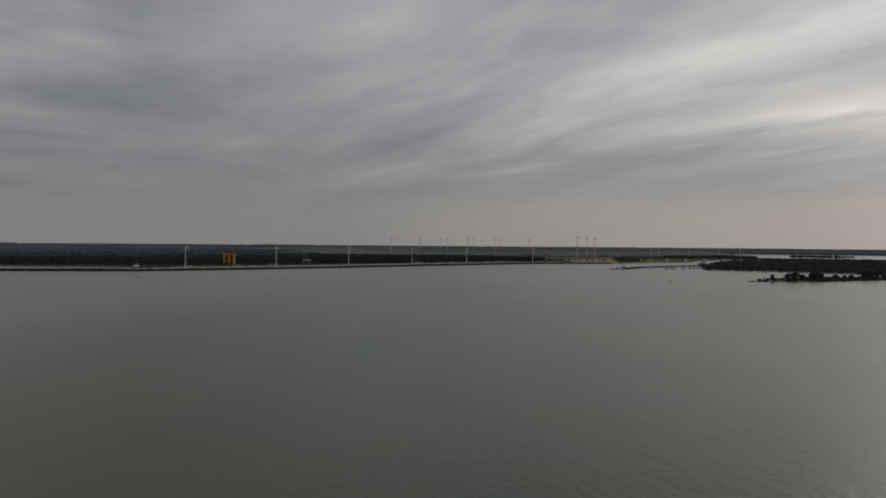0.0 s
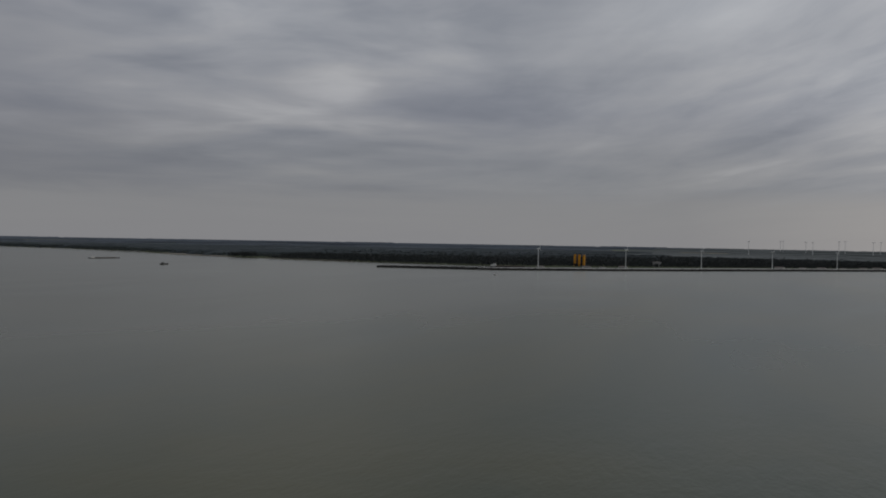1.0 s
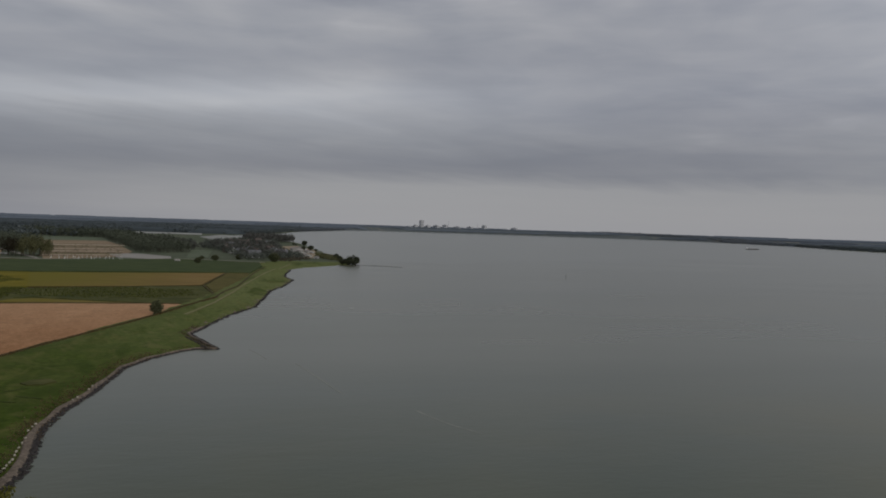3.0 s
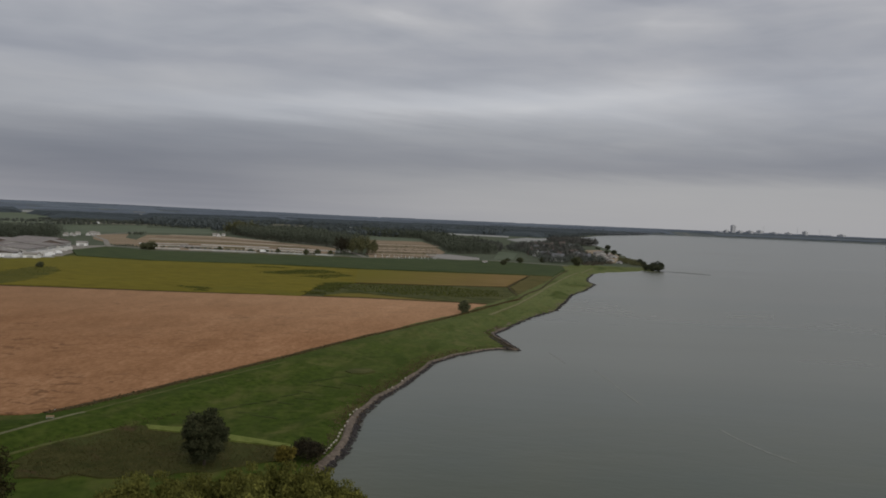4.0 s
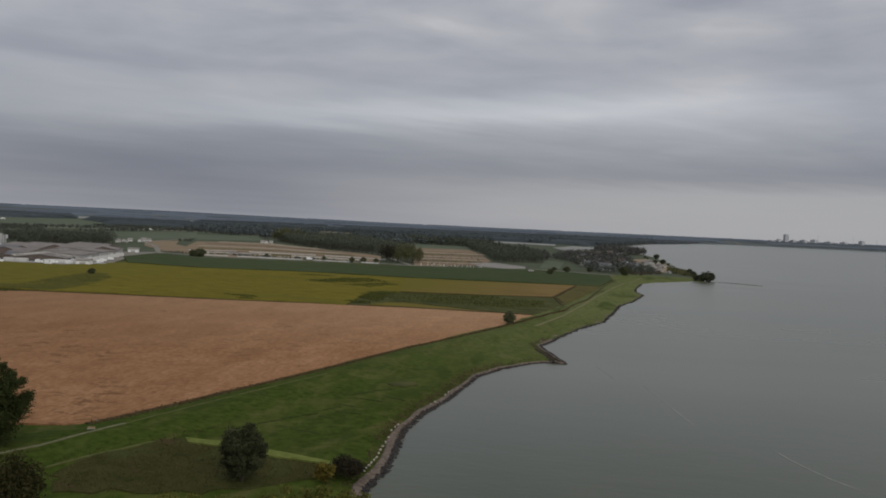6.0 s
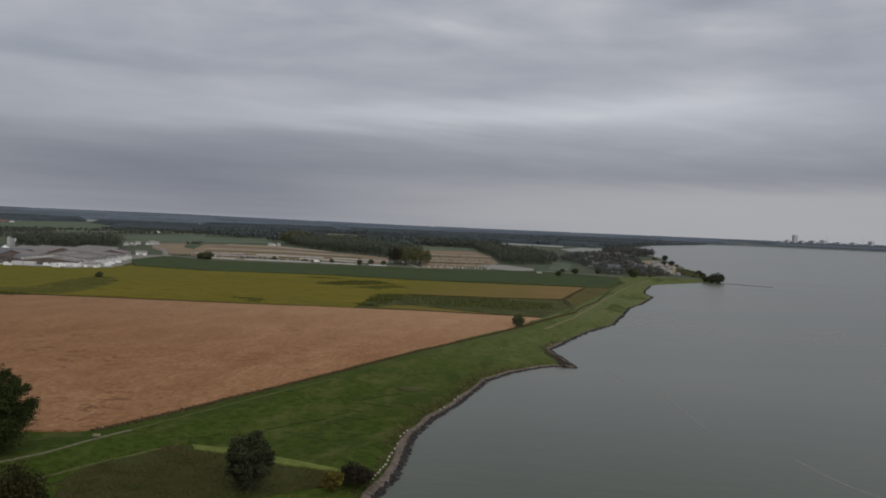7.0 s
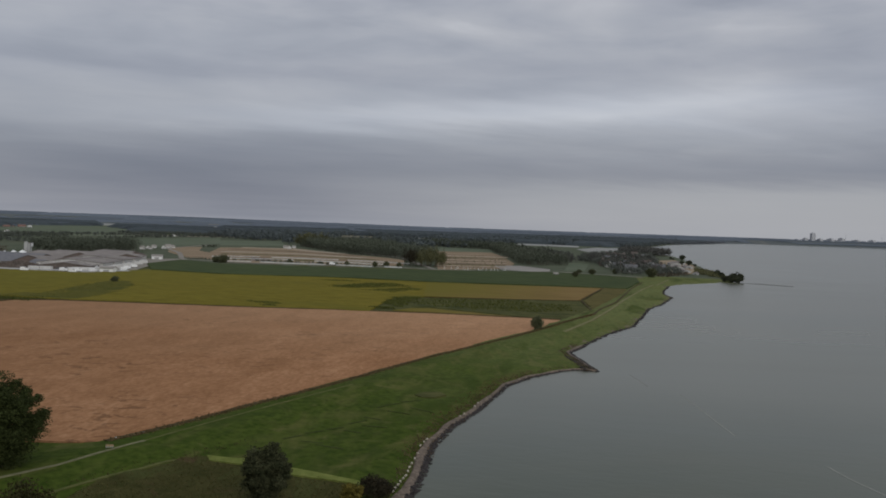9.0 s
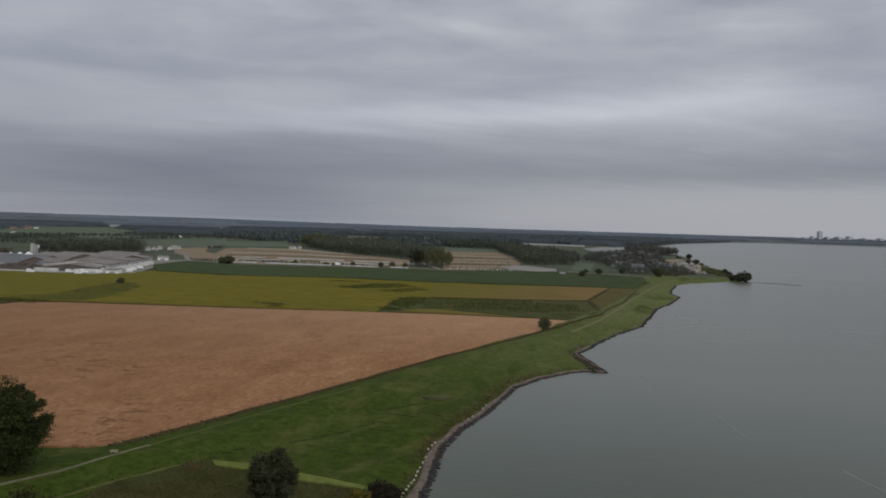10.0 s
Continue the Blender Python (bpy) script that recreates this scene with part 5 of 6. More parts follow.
def gravel_pad():
    """Trodden stony shelf just above the loose stones."""
    line = dense(near_bank, 3.0)
    verts, faces = [], []
    for i, p in enumerate(line):
        a, b = np.array(line[max(i - 1, 0)]), np.array(line[min(i + 1, len(line) - 1)])
        nrm = np.array(((b - a)[1], -(b - a)[0])) / (np.hypot(*(b - a)) + 1e-9) * -1
        k = 0.72 if p[0] > -150 else 0.72 - 0.004 * (-150 - p[0]) if p[0] > -225 else (0.25 if p[0] < -243 and p[0] > -262 else 0.5)
        for s, z in ((0.1, 0.02), (0.6, 0.26), (1.3, 0.42), (2.1, 0.52), (2.5, 0.30)):
            q = np.array(p) + nrm * (s * k * (1 + 0.15 * math.sin(i * 0.9)))
            verts.append((q[0], q[1], z + 0.06 * math.sin(i * 1.7 + s)))
    for i in range(len(line) - 1):
        faces += [(5 * i + k, 5 * i + k + 1, 5 * i + k + 6, 5 * i + k + 5) for k in range(4)]
    return mesh_of("stone_shelf", verts, faces, M_STONE)


tagged(new("stone_shelf", gravel_pad()), "brownish stone shelf at the top of the bank", "bank", kind="structure")

blk = box(0.62, 0.32, 0.26, bevel=0.06)
pale = tagged(part("pale_block", blk, M_PALE, None), "pale weathered concrete block on the bank", "stone block", "pale blocks along the bank")
spots = [(-131.6, -34.4), (-133.2, -34.5), (-134.9, -34.5), (-136.6, -34.6), (-138.4, -34.6), (-139.9, -34.6), (-142.4, -34.9), (-144.6, -35.2), (-146.9, -35.4), (-149.8, -35.6), (-153.1, -35.9), (-158.3, -36.7), (-161.2, -36.7), (-163.2, -36.6), (-183.8, -34.3), (-186.5, -33.9), (-194.9, -33.1), (-198.5, -33.0)]
for i, (x, y) in enumerate(spots):
    m = pose(x, y, max(ground_at(x, y), 0.42) + 0.02, 3 * math.sin(i * 5), 4 * math.sin(i * 3), 5 + 14 * math.sin(i * 2.3))
    if i:
        copy_thing(pale, m)
    else:
        pale.matrix_basis = m

# ---------------------------------------------------------------- dike path, ditch, bench, posts


def ribbon(name, line, width, lift, material, label, category, over=None, step=4.0):
    line = dense(line, step)
    verts, faces = [], []
    for i, p in enumerate(line):
        a, b = np.array(line[max(i - 1, 0)]), np.array(line[min(i + 1, len(line) - 1)])
        nrm = np.array((-(b - a)[1], (b - a)[0])) / (np.hypot(*(b - a)) + 1e-9)
        w = width * (1 + 0.12 * math.sin(i * 1.3) + 0.08 * math.sin(i * 2.9))
        ends = [np.array(p) + nrm * w * k for k in (-0.5, 0.5)]
        z = over if over is not None else max(land_height(ends)) + 0.02
        verts += [(*ends[0], z + lift), (*ends[1], z + lift), (*ends[0], z - 0.5), (*ends[1], z - 0.5)]
    for i in range(len(line) - 1):
        k = 4 * i
        faces += [(k, k + 4, k + 5, k + 1), (k, k + 2, k + 6, k + 4), (k + 1, k + 5, k + 7, k + 3)]
    return tagged(new(name, mesh_of(name, verts, faces, material)), label, category, kind="structure")


ribbon("dike_path", [(-60, -122), (-95, -98), (-117.9, -87.2), (-123.0, -85.0), (-129.7, -83.5), (-135.4, -82.0), (-139.4, -80.7)], 0.65, 0.05, M_PATH, "pale gravel path along the dike crest", "path")
ribbon("dike_path", [(-139.4, -80.7), (-145, -79.4), (-151.1, -78.0), (-156.6, -76.6), (-163.6, -74.6), (-172.9, -72.0), (-181.5, -69.3), (-200, -63.6)], 0.45, 0.04, M_TRACK, "faint worn track along the dike crest", "path")
DITCH = [(-139.5, -88), (-145.3, -85.9), (-151.8, -84.3), (-158.1, -82.2), (-165.7, -80.1), (-174.0, -77.9), (-182.6, -75.2), (-199.2, -69.6), (-214.6, -66.0), (-229.0, -62.6), (-245.4, -58.7), (-260.9, -54.1), (-278.3, -48.4), (-298.0, -42.0), (-323.7, -35.0), (-354.1, -27.2), (-376, -21), (-400, -14)]
ribbon("field_ditch", DITCH, 1.5, 0.05, M_DITCH, "dark overgrown ditch along the field", "ditch")
ribbon("field_ditch", [(-380, -27), (-379.5, -43), (-376.5, -87), (-368, -132), (-360, -160), (-352, -210), (-344, -254), (-337, -269), (-318, -272)], 1.8, 0.45, M_DITCH, "dark grassy ditch between two fields", "ditch", 1.0)
ribbon("field_ditch", [(-597, -14), (-540, -19), (-483, -23.5), (-430, -16), (-390, -22)], 1.0, 0.55, M_DITCH, "dark grassy ditch beside the ripe crop", "ditch", 1.0)
ribbon("field_ditch", [(-456, -107), (-469, -58), (-482, -24)], 1.1, 0.55, M_DITCH, "dark furrow along the ripe crop", "ditch", 1.0)
ribbon("field_ditch", [(-400, -14), (-430, -11.5), (-470, -4.5), (-530, 0), (-598, 4.5), (-690, 14)], 1.0, 0.2, M_DITCH, "dark overgrown ditch behind the far dike", "ditch")
def tufts(name, poly, spacing, h, quads, leaf, material, label, seed, category="weeds"):
    """Loose low growth over a patch of ground, thinning out at its edge."""
    rng = np.random.default_rng(seed)
    q = np.array(poly, float)
    gx, gy = np.meshgrid(np.arange(q[:, 0].min() - 4, q[:, 0].max() + 4, spacing), np.arange(q[:, 1].min() - 4, q[:, 1].max() + 4, spacing))
    p = np.stack([gx.ravel(), gy.ravel()], 1) + rng.uniform(-0.5, 0.5, (gx.size, 2)) * spacing
    edge = np.where(inside(p, q), 1, -1) * off_line(p, q, True)
    lump = np.array([noise.noise((x * 0.13, y * 0.035, seed)) for x, y in p])
    p = p[edge + 7 * lump > rng.uniform(0, 3, len(p))]
    return stand_of(name, p, spacing * 1.6, h, quads, leaf, material, label, rng, category)


for k, where in enumerate([[(-492, -178), (-534, -167), (-550, -151), (-523, -131), (-501, -149), (-484, -158)], [(-480, -150), (-518, -131), (-503, -119), (-471, -129)], [(-406, -118), (-446, -122), (-456, -109), (-452, -107), (-420, -106), (-399, -106)],
                           [(-386, -118), (-396, -112), (-387, -107), (-380, -113)], [(-383, -176), (-391, -170), (-381, -155), (-368, -160)], [(-540, -196), (-548, -170), (-552, -175), (-545, -205)],
                           [(-336, -262), (-362, -250), (-392, -256), (-432, -272), (-458, -290), (-452, -302), (-410, -290), (-372, -281), (-347, -290), (-338, -300)]]):
    tufts("weedy_patch", where, 0.9 if k == 6 else 0.85, 0.68 if k == 6 else 0.86, 6, 0.26 if k == 6 else 0.30, M_WEED, "dark green weedy patch in the yellow crop", 90 + k)
tufts("tussocks", [(-412, -103), (-450, -104), (-466, -58), (-452, -28), (-425, -22), (-400, -40), (-405, -92)], 1.6, 0.85, 6, 0.30, M_WEED, "dark green tussocks in the rough grass", 98)
# Flat strips on the dike grass, furrow shade put into their dark colour.
FURROW_LINES = [[(-174.1, -52.4), (-173.1, -48.6)], [(-183.0, -52.4), (-186.7, -50.9), (-189.3, -49.0)], [(-181.3, -49.6), (-180.2, -44.2)], [(-185.9, -45.7), (-183.7, -40.1)], [(-190.5, -49.0), (-194.8, -45.1)],
        [(-167.6, -53.5), (-171.6, -51.1)], [(-161.7, -56.1), (-164.6, -53.5)], [(-157.5, -58.6), (-160.7, -56.3)], [(-152.3, -61.0), (-156.2, -58.6)], [(-162.4, -52.7), (-161.6, -48.9)], [(-151.0, -54.1), (-149.8, -48.4)],
        [(-152.3, -57.5), (-152.4, -53.1)], [(-167.2, -50.7), (-167.4, -45.5)]]
for line in FURROW_LINES:
    ribbon("furrow_strip", line, 0.55, 0.03, M_FURROWSHADE, "thin dark strip for furrow shade in dike grass", "furrow", None, 2.0)
field("dark_grass", [(-199, -48), (-203, -46.5), (-204, -43), (-201, -41), (-197.5, -43), (-197, -46)], 1.28, M_ROUGH, "darker patch in the dike grass", "grass", 0.05, 1.5)



def along(name, line, offset, spread, per_metre, h, leaf, material, label, seed, category="weeds"):
    """Low growth scattered beside a line."""
    rng = np.random.default_rng(seed)
    pts = []
    for a, b in zip(line, line[1:]):
        a, b = np.array(a, float), np.array(b, float)
        length = np.hypot(*(b - a))
        nrm = np.array((-(b - a)[1], (b - a)[0])) / length
        n = int(length * per_metre)
        pts.append(a + (b - a) * rng.uniform(size=(n, 1)) + nrm * (offset + rng.normal(size=(n, 1)) * spread))
    return stand_of(name, np.concatenate(pts), 1.2, h, 6, leaf, material, label, rng, category)


along("bank_weeds", near_bank, 2.6, 0.8, 7.0, 0.22, 0.11, M_BANKWEED, "brown dying weeds above the stone bank", 61)
along("bank_weeds", [(-150, -37), (-165, -38.5), (-180, -38), (-205, -35.5), (-228, -33.5), (-245, -26)], -1.2, 1.6, 9.0, 0.20, 0.11, M_RUSTWEED, "reddish brown weeds behind the stone bank", 62)
along("verge_weeds", [(x, y + 1.8) for x, y in DITCH[1:-2]], 0, 0.7, 5.0, 0.14, 0.09, M_PALEWEED, "pale dry grass beside the field ditch", 60)
along("ditch_weeds", DITCH, -0.2, 0.75, 9.0, 0.34, 0.15, M_DITCHWEED, "brown weeds in the field ditch", 63)
along("dike_weeds", [(-110, -82), (-128, -75.5), (-137, -70), (-150, -65)], 0, 0.9, 6.0, 0.16, 0.09, M_TUFT, "rough weeds at the foot of the dike", 64)
ribbon("dike_path", [(-330, -22.5), (-377.6, -13.6), (-430, -6.6), (-483.7, -1.0), (-540, 6.0), (-591.1, 12.4), (-671.7, 25.5), (-750, 38)], 1.5, 0.04, M_PALETRACK, "pale worn track along the far dike", "path")
ribbon("dike_foot", [(-104, -82), (-111, -80.2), (-117.3, -78.3), (-123.7, -76.0), (-127.7, -74.0), (-132.5, -72.2), (-134.9, -69.9)], 0.7, 0.12, M_TRACK, "paler grass line at the dike's foot", "path", None, 1.5)
bench = tagged(new("bench"), "weathered wooden bench beside the dike path", "bench")
for k in (-0.16, 0, 0.16):
    part("seat_slat", box(1.8, 0.13, 0.05, 0, k, 0.42, 0.012), M_PALE, bench)
for k in (0.58, 0.76):
    part("back_slat", box(1.8, 0.05, 0.14, 0, 0.27, k, 0.012), M_PLANK, bench)
for k in (-0.7, 0.7):
    part("leg", box(0.1, 0.5, 0.42, k, 0.05, -0.05, 0.015), M_STEEL, bench)
    part("back_post", box(0.08, 0.07, 0.95, k, 0.31, -0.05, 0.012), M_STEEL, bench)
bench.matrix_basis = pose(-133.0, -83.1, ground_at(-133.0, -83.1) + 0.03, 0, 0, 112) @ Matrix.Diagonal((0.7, 0.7, 0.7, 1))

post = tagged(new("marker_post"), "small white marker post at the field edge", "post", "marker posts by the dike")
part("shaft", rod(0.08, 0.07, 1.1, sides=10), M_WHITE, post)
part("cap", rod(0.11, 0.03, 0.14, 0, 0, 1.1, 10), M_WHITE, post)
for i, (x, y) in enumerate([(-141.6, -87.6), (-146.2, -85.2)]):
    ob = copy_thing(post, Matrix()) if i else post
    ob.matrix_basis = pose(x, y, ground_at(x, y) - 0.05, 0, 0, i * 40) @ Matrix.Diagonal((0.7, 0.7, 0.36, 1))

# ---------------------------------------------------------------- buildings


def gable(w, d, h, rise, over=0.4, thick=0.25):
    """A gabled roof of two slabs over a w by d plan, ridge along d."""
    bm = bmesh.new()
    hw, hd = w / 2 + over, d / 2 + over
    drop = rise * over / (w / 2)
    prof = [(-hw, h - drop), (0, h + rise), (hw, h - drop), (hw, h - drop + thick), (0, h + rise + thick * 1.2), (-hw, h - drop + thick)]
    rings = [[bm.verts.new((x, y, z)) for x, z in prof] for y in (-hd, hd)]
    n = len(prof)
    for i in range(n):
        bm.faces.new((rings[0][i], rings[0][(i + 1) % n], rings[1][(i + 1) % n], rings[1][i]))
    for r in (rings[0][::-1], rings[1]):
        bm.faces.new((r[0], r[1], r[4], r[5]))
        bm.faces.new((r[1], r[2], r[3], r[4]))
    bmesh.ops.recalc_face_normals(bm, faces=bm.faces[:])
    return bm


def walls(w, d, h, rise):
    """Four walls with gable ends."""
    bm = bmesh.new()
    prof = [(-w / 2, 0), (w / 2, 0), (w / 2, h), (0, h + rise), (-w / 2, h)]
    rings = [[bm.verts.new((x, y, z)) for x, z in prof] for y in (-d / 2, d / 2)]
    for i in range(5):
        bm.faces.new((rings[0][i], rings[0][(i + 1) % 5], rings[1][(i + 1) % 5], rings[1][i]))
    for r in rings:
        bm.faces.new(r)
    bmesh.ops.recalc_face_normals(bm, faces=bm.faces[:])
    return bm


def house(name, w, d, h, rise, wall, roof, label, group="", rows=1, chimney=True, category="house"):
    root = tagged(new(name), label, category, group)
    part("wall", walls(w, d, h, rise), wall, root)
    top = part("roof", gable(w, d, h, rise), roof, root)
    if chimney:
        part("chimney", box(0.7, 0.7, rise * 0.7 + 0.8, 0, d * 0.28, h + rise * 0.55, 0.04), M_BRICK, top)
    for row in range(rows):
        z = 0.9 + row * 2.7
        for side in (-1, 1):
            for k in range(max(2, int(d / 3.5))):
                y = (k + 0.5) / max(2, int(d / 3.5)) * d - d / 2
                win = part("window", box(0.10, 1.25, 1.35, side * (w / 2 + 0.02), y, z, 0.02), M_WHITE, root)
                part("pane", box(0.06, 1.0, 1.1, side * (w / 2 + 0.07), y, z + 0.12), M_PANE, win)
            for x in (-w * 0.22, w * 0.22):
                win = part("window", box(1.25, 0.10, 1.35, x, side * (d / 2 + 0.02), z, 0.02), M_WHITE, root)
                part("pane", box(1.0, 0.06, 1.1, x, side * (d / 2 + 0.07), z + 0.12), M_PANE, win)
    part("door", box(0.95, 0.10, 2.1, 0, -(d / 2 + 0.03), 0, 0.02), M_STEEL, root)
    return root


def shed(name, w, d, h, rise, wall, roof, label, group="", doors=3, skylights=0, category="shed"):
    root = tagged(new(name), label, category, group)
    part("wall", walls(w, d, h, rise), wall, root)
    top = part("roof", gable(w, d, h, rise, 0.6, 0.3), roof, root)
    for k in range(doors):
        y = (k + 0.5) / doors * d - d / 2
        for side in (-1, 1):
            part("door", box(0.14, d / doors * 0.45, h * 0.62, side * (w / 2 + 0.04), y, 0, 0.03), M_CONC, root, "pale grey sliding door")
    part("gable_door", box(w * 0.3, 0.16, h * 0.7, 0, -(d / 2 + 0.05), 0, 0.03), M_STEEL, root)
    for k in range(skylights):
        y = (k + 0.5) / skylights * d - d / 2
        a = math.atan2(rise, w / 2)
        bm = box(w * 0.12, d / skylights * 0.4, 0.12)
        bm.transform(Matrix.Translation((w * 0.25, y, h + rise * 0.5 + 0.36)) @ Matrix.Rotation(a, 4, "Y"))
        part("skylight", bm, M_FOIL, top)
    return root


def base_at(ob, x, y, turn, z=None, scale=1.0):
    ob.matrix_basis = pose(x, y, (1.0 if z is None else z) - 0.05, 0, 0, turn) @ Matrix.Diagonal((scale, scale, scale, 1))
    return ob


# goods sheds with white fronts: they stand side by side along a line, stepping back
front = np.array((-530, -356)), np.array((-682, -410))
way = (front[1] - front[0]) / np.hypot(*(front[1] - front[0]))
inward = np.array((way[1], -way[0])) * -1
inward = inward if inward[1] < 0 else -inward
turn0 = math.degrees(math.atan2(-way[1], -way[0]))
white_shed = shed("goods_shed", 46, 26.0, 4.0, 2.8, M_SHEDWALL, M_ROOF, "broad low shed with white walls and grey roof", "goods sheds", 2, 2)
end_shed = shed("goods_shed", 40, 24, 3.4, 2.6, M_CRATE, M_ROOF, "broad low shed with a dark brown gable", "goods sheds", 2, 1)
for i in range(6):
    c = front[0] + way * (13 + 26.2 * i) + inward * (27 + (0, 3, 0, 2, -2, 4)[i])
    ob = end_shed if i == 0 else white_shed if i == 1 else copy_thing(white_shed, Matrix())
    base_at(ob, c[0], c[1], turn0 + 90, 1.0, (0.90, 1.0, 0.93, 1.06, 0.98, 1.12)[i])
dark_shed = shed("store_shed", 26, 46, 4.2, 2.6, M_BRICK, M_ROOF, "low store shed with a brownish grey roof", "store sheds", 3, 0)
brown_shed = shed("barn", 30, 60, 3.6, 4.2, M_BRICK, M_SLATE, "broad dark-roofed barn beside the yard", "barns", 4, 0)
first = True
for x, y, t, s in [(-566, -432, 20, 1.0), (-600, -452, 20, 1.0), (-634, -470, 20, 1.05), (-668, -478, 20, 0.95), (-640, -430, 20, 1.1), (-690, -452, 20, 1.0), (-720, -470, 20, 0.9), (-602, -500, 20, 1.0)]:
    base_at(dark_shed if first else copy_thing(dark_shed, Matrix()), x, y, t + 145, 1.0, s)
    first = False
base_at(brown_shed, -556, -462, 168)
base_at(copy_thing(brown_shed, Matrix()), -548, -410, 165, 1.0, 0.62)
base_at(copy_thing(brown_shed, Matrix()), -590, -470, 168, 1.0, 0.9)
kiosk = shed("yard_hut", 6, 9, 3, 1.0, M_WHITE, M_FOIL, "small white hut on the yard", "yard huts", 1, 0)
first = True
for x, y, t in [(-533, -384, 20), (-537, -394, 20), (-536, -404, 30), (-541, -374, 15), (-524, -348, 10), (-712, -424, 20), (-530, -445, 10), (-648, -412, 0)]:
    base_at(kiosk if first else copy_thing(kiosk, Matrix()), x, y, t)
    first = False

container = tagged(new("container"), "pale metal freight container on the yard", "container", "yard containers")
part("body", box(2.5, 8.0, 2.5, 0, 0, 0.1, 0.05), M_SHEDWALL, container)
part("door", box(2.2, 0.08, 2.2, 0, -4.04, 0.25, 0.01), M_CONC, container)
for k in range(7):
    part("side_rib", box(2.58, 0.16, 2.2, 0, -3.3 + 1.1 * k, 0.25, 0.01), M_SHEDWALL, container)
for i, (x, y, t) in enumerate([(-519, -372, 70), (-524, -366, 20), (-531, -361, 75), (-540, -362, 70), (-548, -364, 15), (-556, -366, 70), (-566, -370, 75), (-578, -372, 70), (-590, -376, 70), (-604, -381, 72), (-620, -386, 70), (-517, -391, 10), (-515, -399, 5), (-640, -394, 68)]):
    base_at(copy_thing(container, Matrix()) if i else container, x, y, t, 1.12)
crates = tagged(new("crate_stack"), "brown wall of stacked wooden crates", "crates", "crate stacks")
rng = np.random.default_rng(81)
for i in range(13):
    for k in range(int(rng.integers(2, 5))):
        part("crate", box(2.2, 2.3, 1.15, 0.1 * rng.normal(), -15 + 2.45 * i, 0.05 + 1.2 * k, 0.04), M_CRATE, crates)
for i, (x, y, t) in enumerate([(-516, -424, 2), (-520, -428, 4), (-525, -420, 0), (-530, -428, 3), (-518, -458, 2)]):
    base_at(copy_thing(crates, Matrix()) if i else crates, x, y, t, 1.12)
silo = tagged(new("silo_tower"), "white concrete silo tower with a stair shaft", "silo")
part("shaft", box(4.4, 5.0, 11.0, 0, 0, 0, 0.15), M_CONC, silo)
part("head_house", box(6.0, 4.6, 3.2, -5.2, 0, 7.8, 0.1), M_WHITE, silo, "white head house")
part("lift_leg", box(3.2, 3.2, 7.8, -5.2, 0, 0, 0.1), M_SHEDWALL, silo)
part("stair_shaft", box(2.2, 2.6, 12.5, 3.6, 0, 0, 0.1), M_CONC, silo)
part("roof_cap", box(4.8, 5.4, 0.5, 0, 0, 11.0, 0.1), M_ROOF, silo)
part("door", box(1.2, 0.15, 2.2, 0, -2.55, 0), M_STEEL, silo)
base_at(silo, -684, -540, 20)
tent = tagged(new("white_tent"), "white pointed marquee tent", "tent", "white tents")
bm = bmesh.new()
bmesh.ops.create_cone(bm, segments=4, radius1=5.6, radius2=0.15, depth=3.4, cap_ends=True, matrix=Matrix.Translation((0, 0, 4.2)) @ Matrix.Rotation(math.pi / 4, 4, "Z"))
part("canopy", bm, M_WHITE, tent)
part("valance", box(7.6, 7.6, 0.5, 0, 0, 2.1, 0.05), M_WHITE, tent)
for x in (-3.6, 3.6):
    for y in (-3.6, 3.6):
        part("pole", rod(0.06, 0.06, 2.3, x, y, 0, 8), M_STEEL, tent)
base_at(tent, -638, -526, 20)
base_at(copy_thing(tent, Matrix()), -649, -526, 20)
base_at(copy_thing(tent, Matrix()), -660, -526, 20)

field("yard", [(-494, -560), (-497, -421), (-503, -350), (-518, -338), (-548, -338), (-566, -352), (-690, -402), (-740, -402), (-735, -412), (-650, -520), (-600, -560)], 1.12, M_YARD, "grey concrete yard around the sheds", "yard", 0.0, 30)
ribbon("road", [(-497, -560), (-505, -440), (-510, -405), (-516, -385), (-520, -360), (-540, -343)], 9, 0.75, M_CONC, "pale concrete road in front of the sheds", "road", 1.0)
ribbon("road", [(-735, -412), (-713, -345), (-730, -280), (-752, -205), (-742, -166), (-760, -110), (-792, -52), (-760, 16)], 5, 0.35, M_YARD, "pale country road past the plots", "road", 1.0)
ribbon("road", [(-742, -166), (-800, -190), (-960, -255), (-1050, -330)], 4, 0.4, M_YARD, "pale farm road along the wood", "road", 1.0)
ribbon("road", [(-735, -412), (-850, -480), (-960, -560), (-1150, -600)], 5, 0.35, M_YARD, "pale road to the white houses", "road", 1.0)
ROW_SOIL = surface("turned_soil", (0.105, 0.078, 0.055), (0.160, 0.122, 0.088), 0.12, 0.95, 0.2, big=0.03)
ROW_PALE = surface("dry_straw_row", (0.27, 0.225, 0.165), (0.37, 0.32, 0.25), 0.12, 0.95, 0.2, big=0.03)
ROWS = [(ROW_SOIL, "turned brown row"), (ROW_PALE, "pale straw row"), (M_ROUGH, "dull green row")]
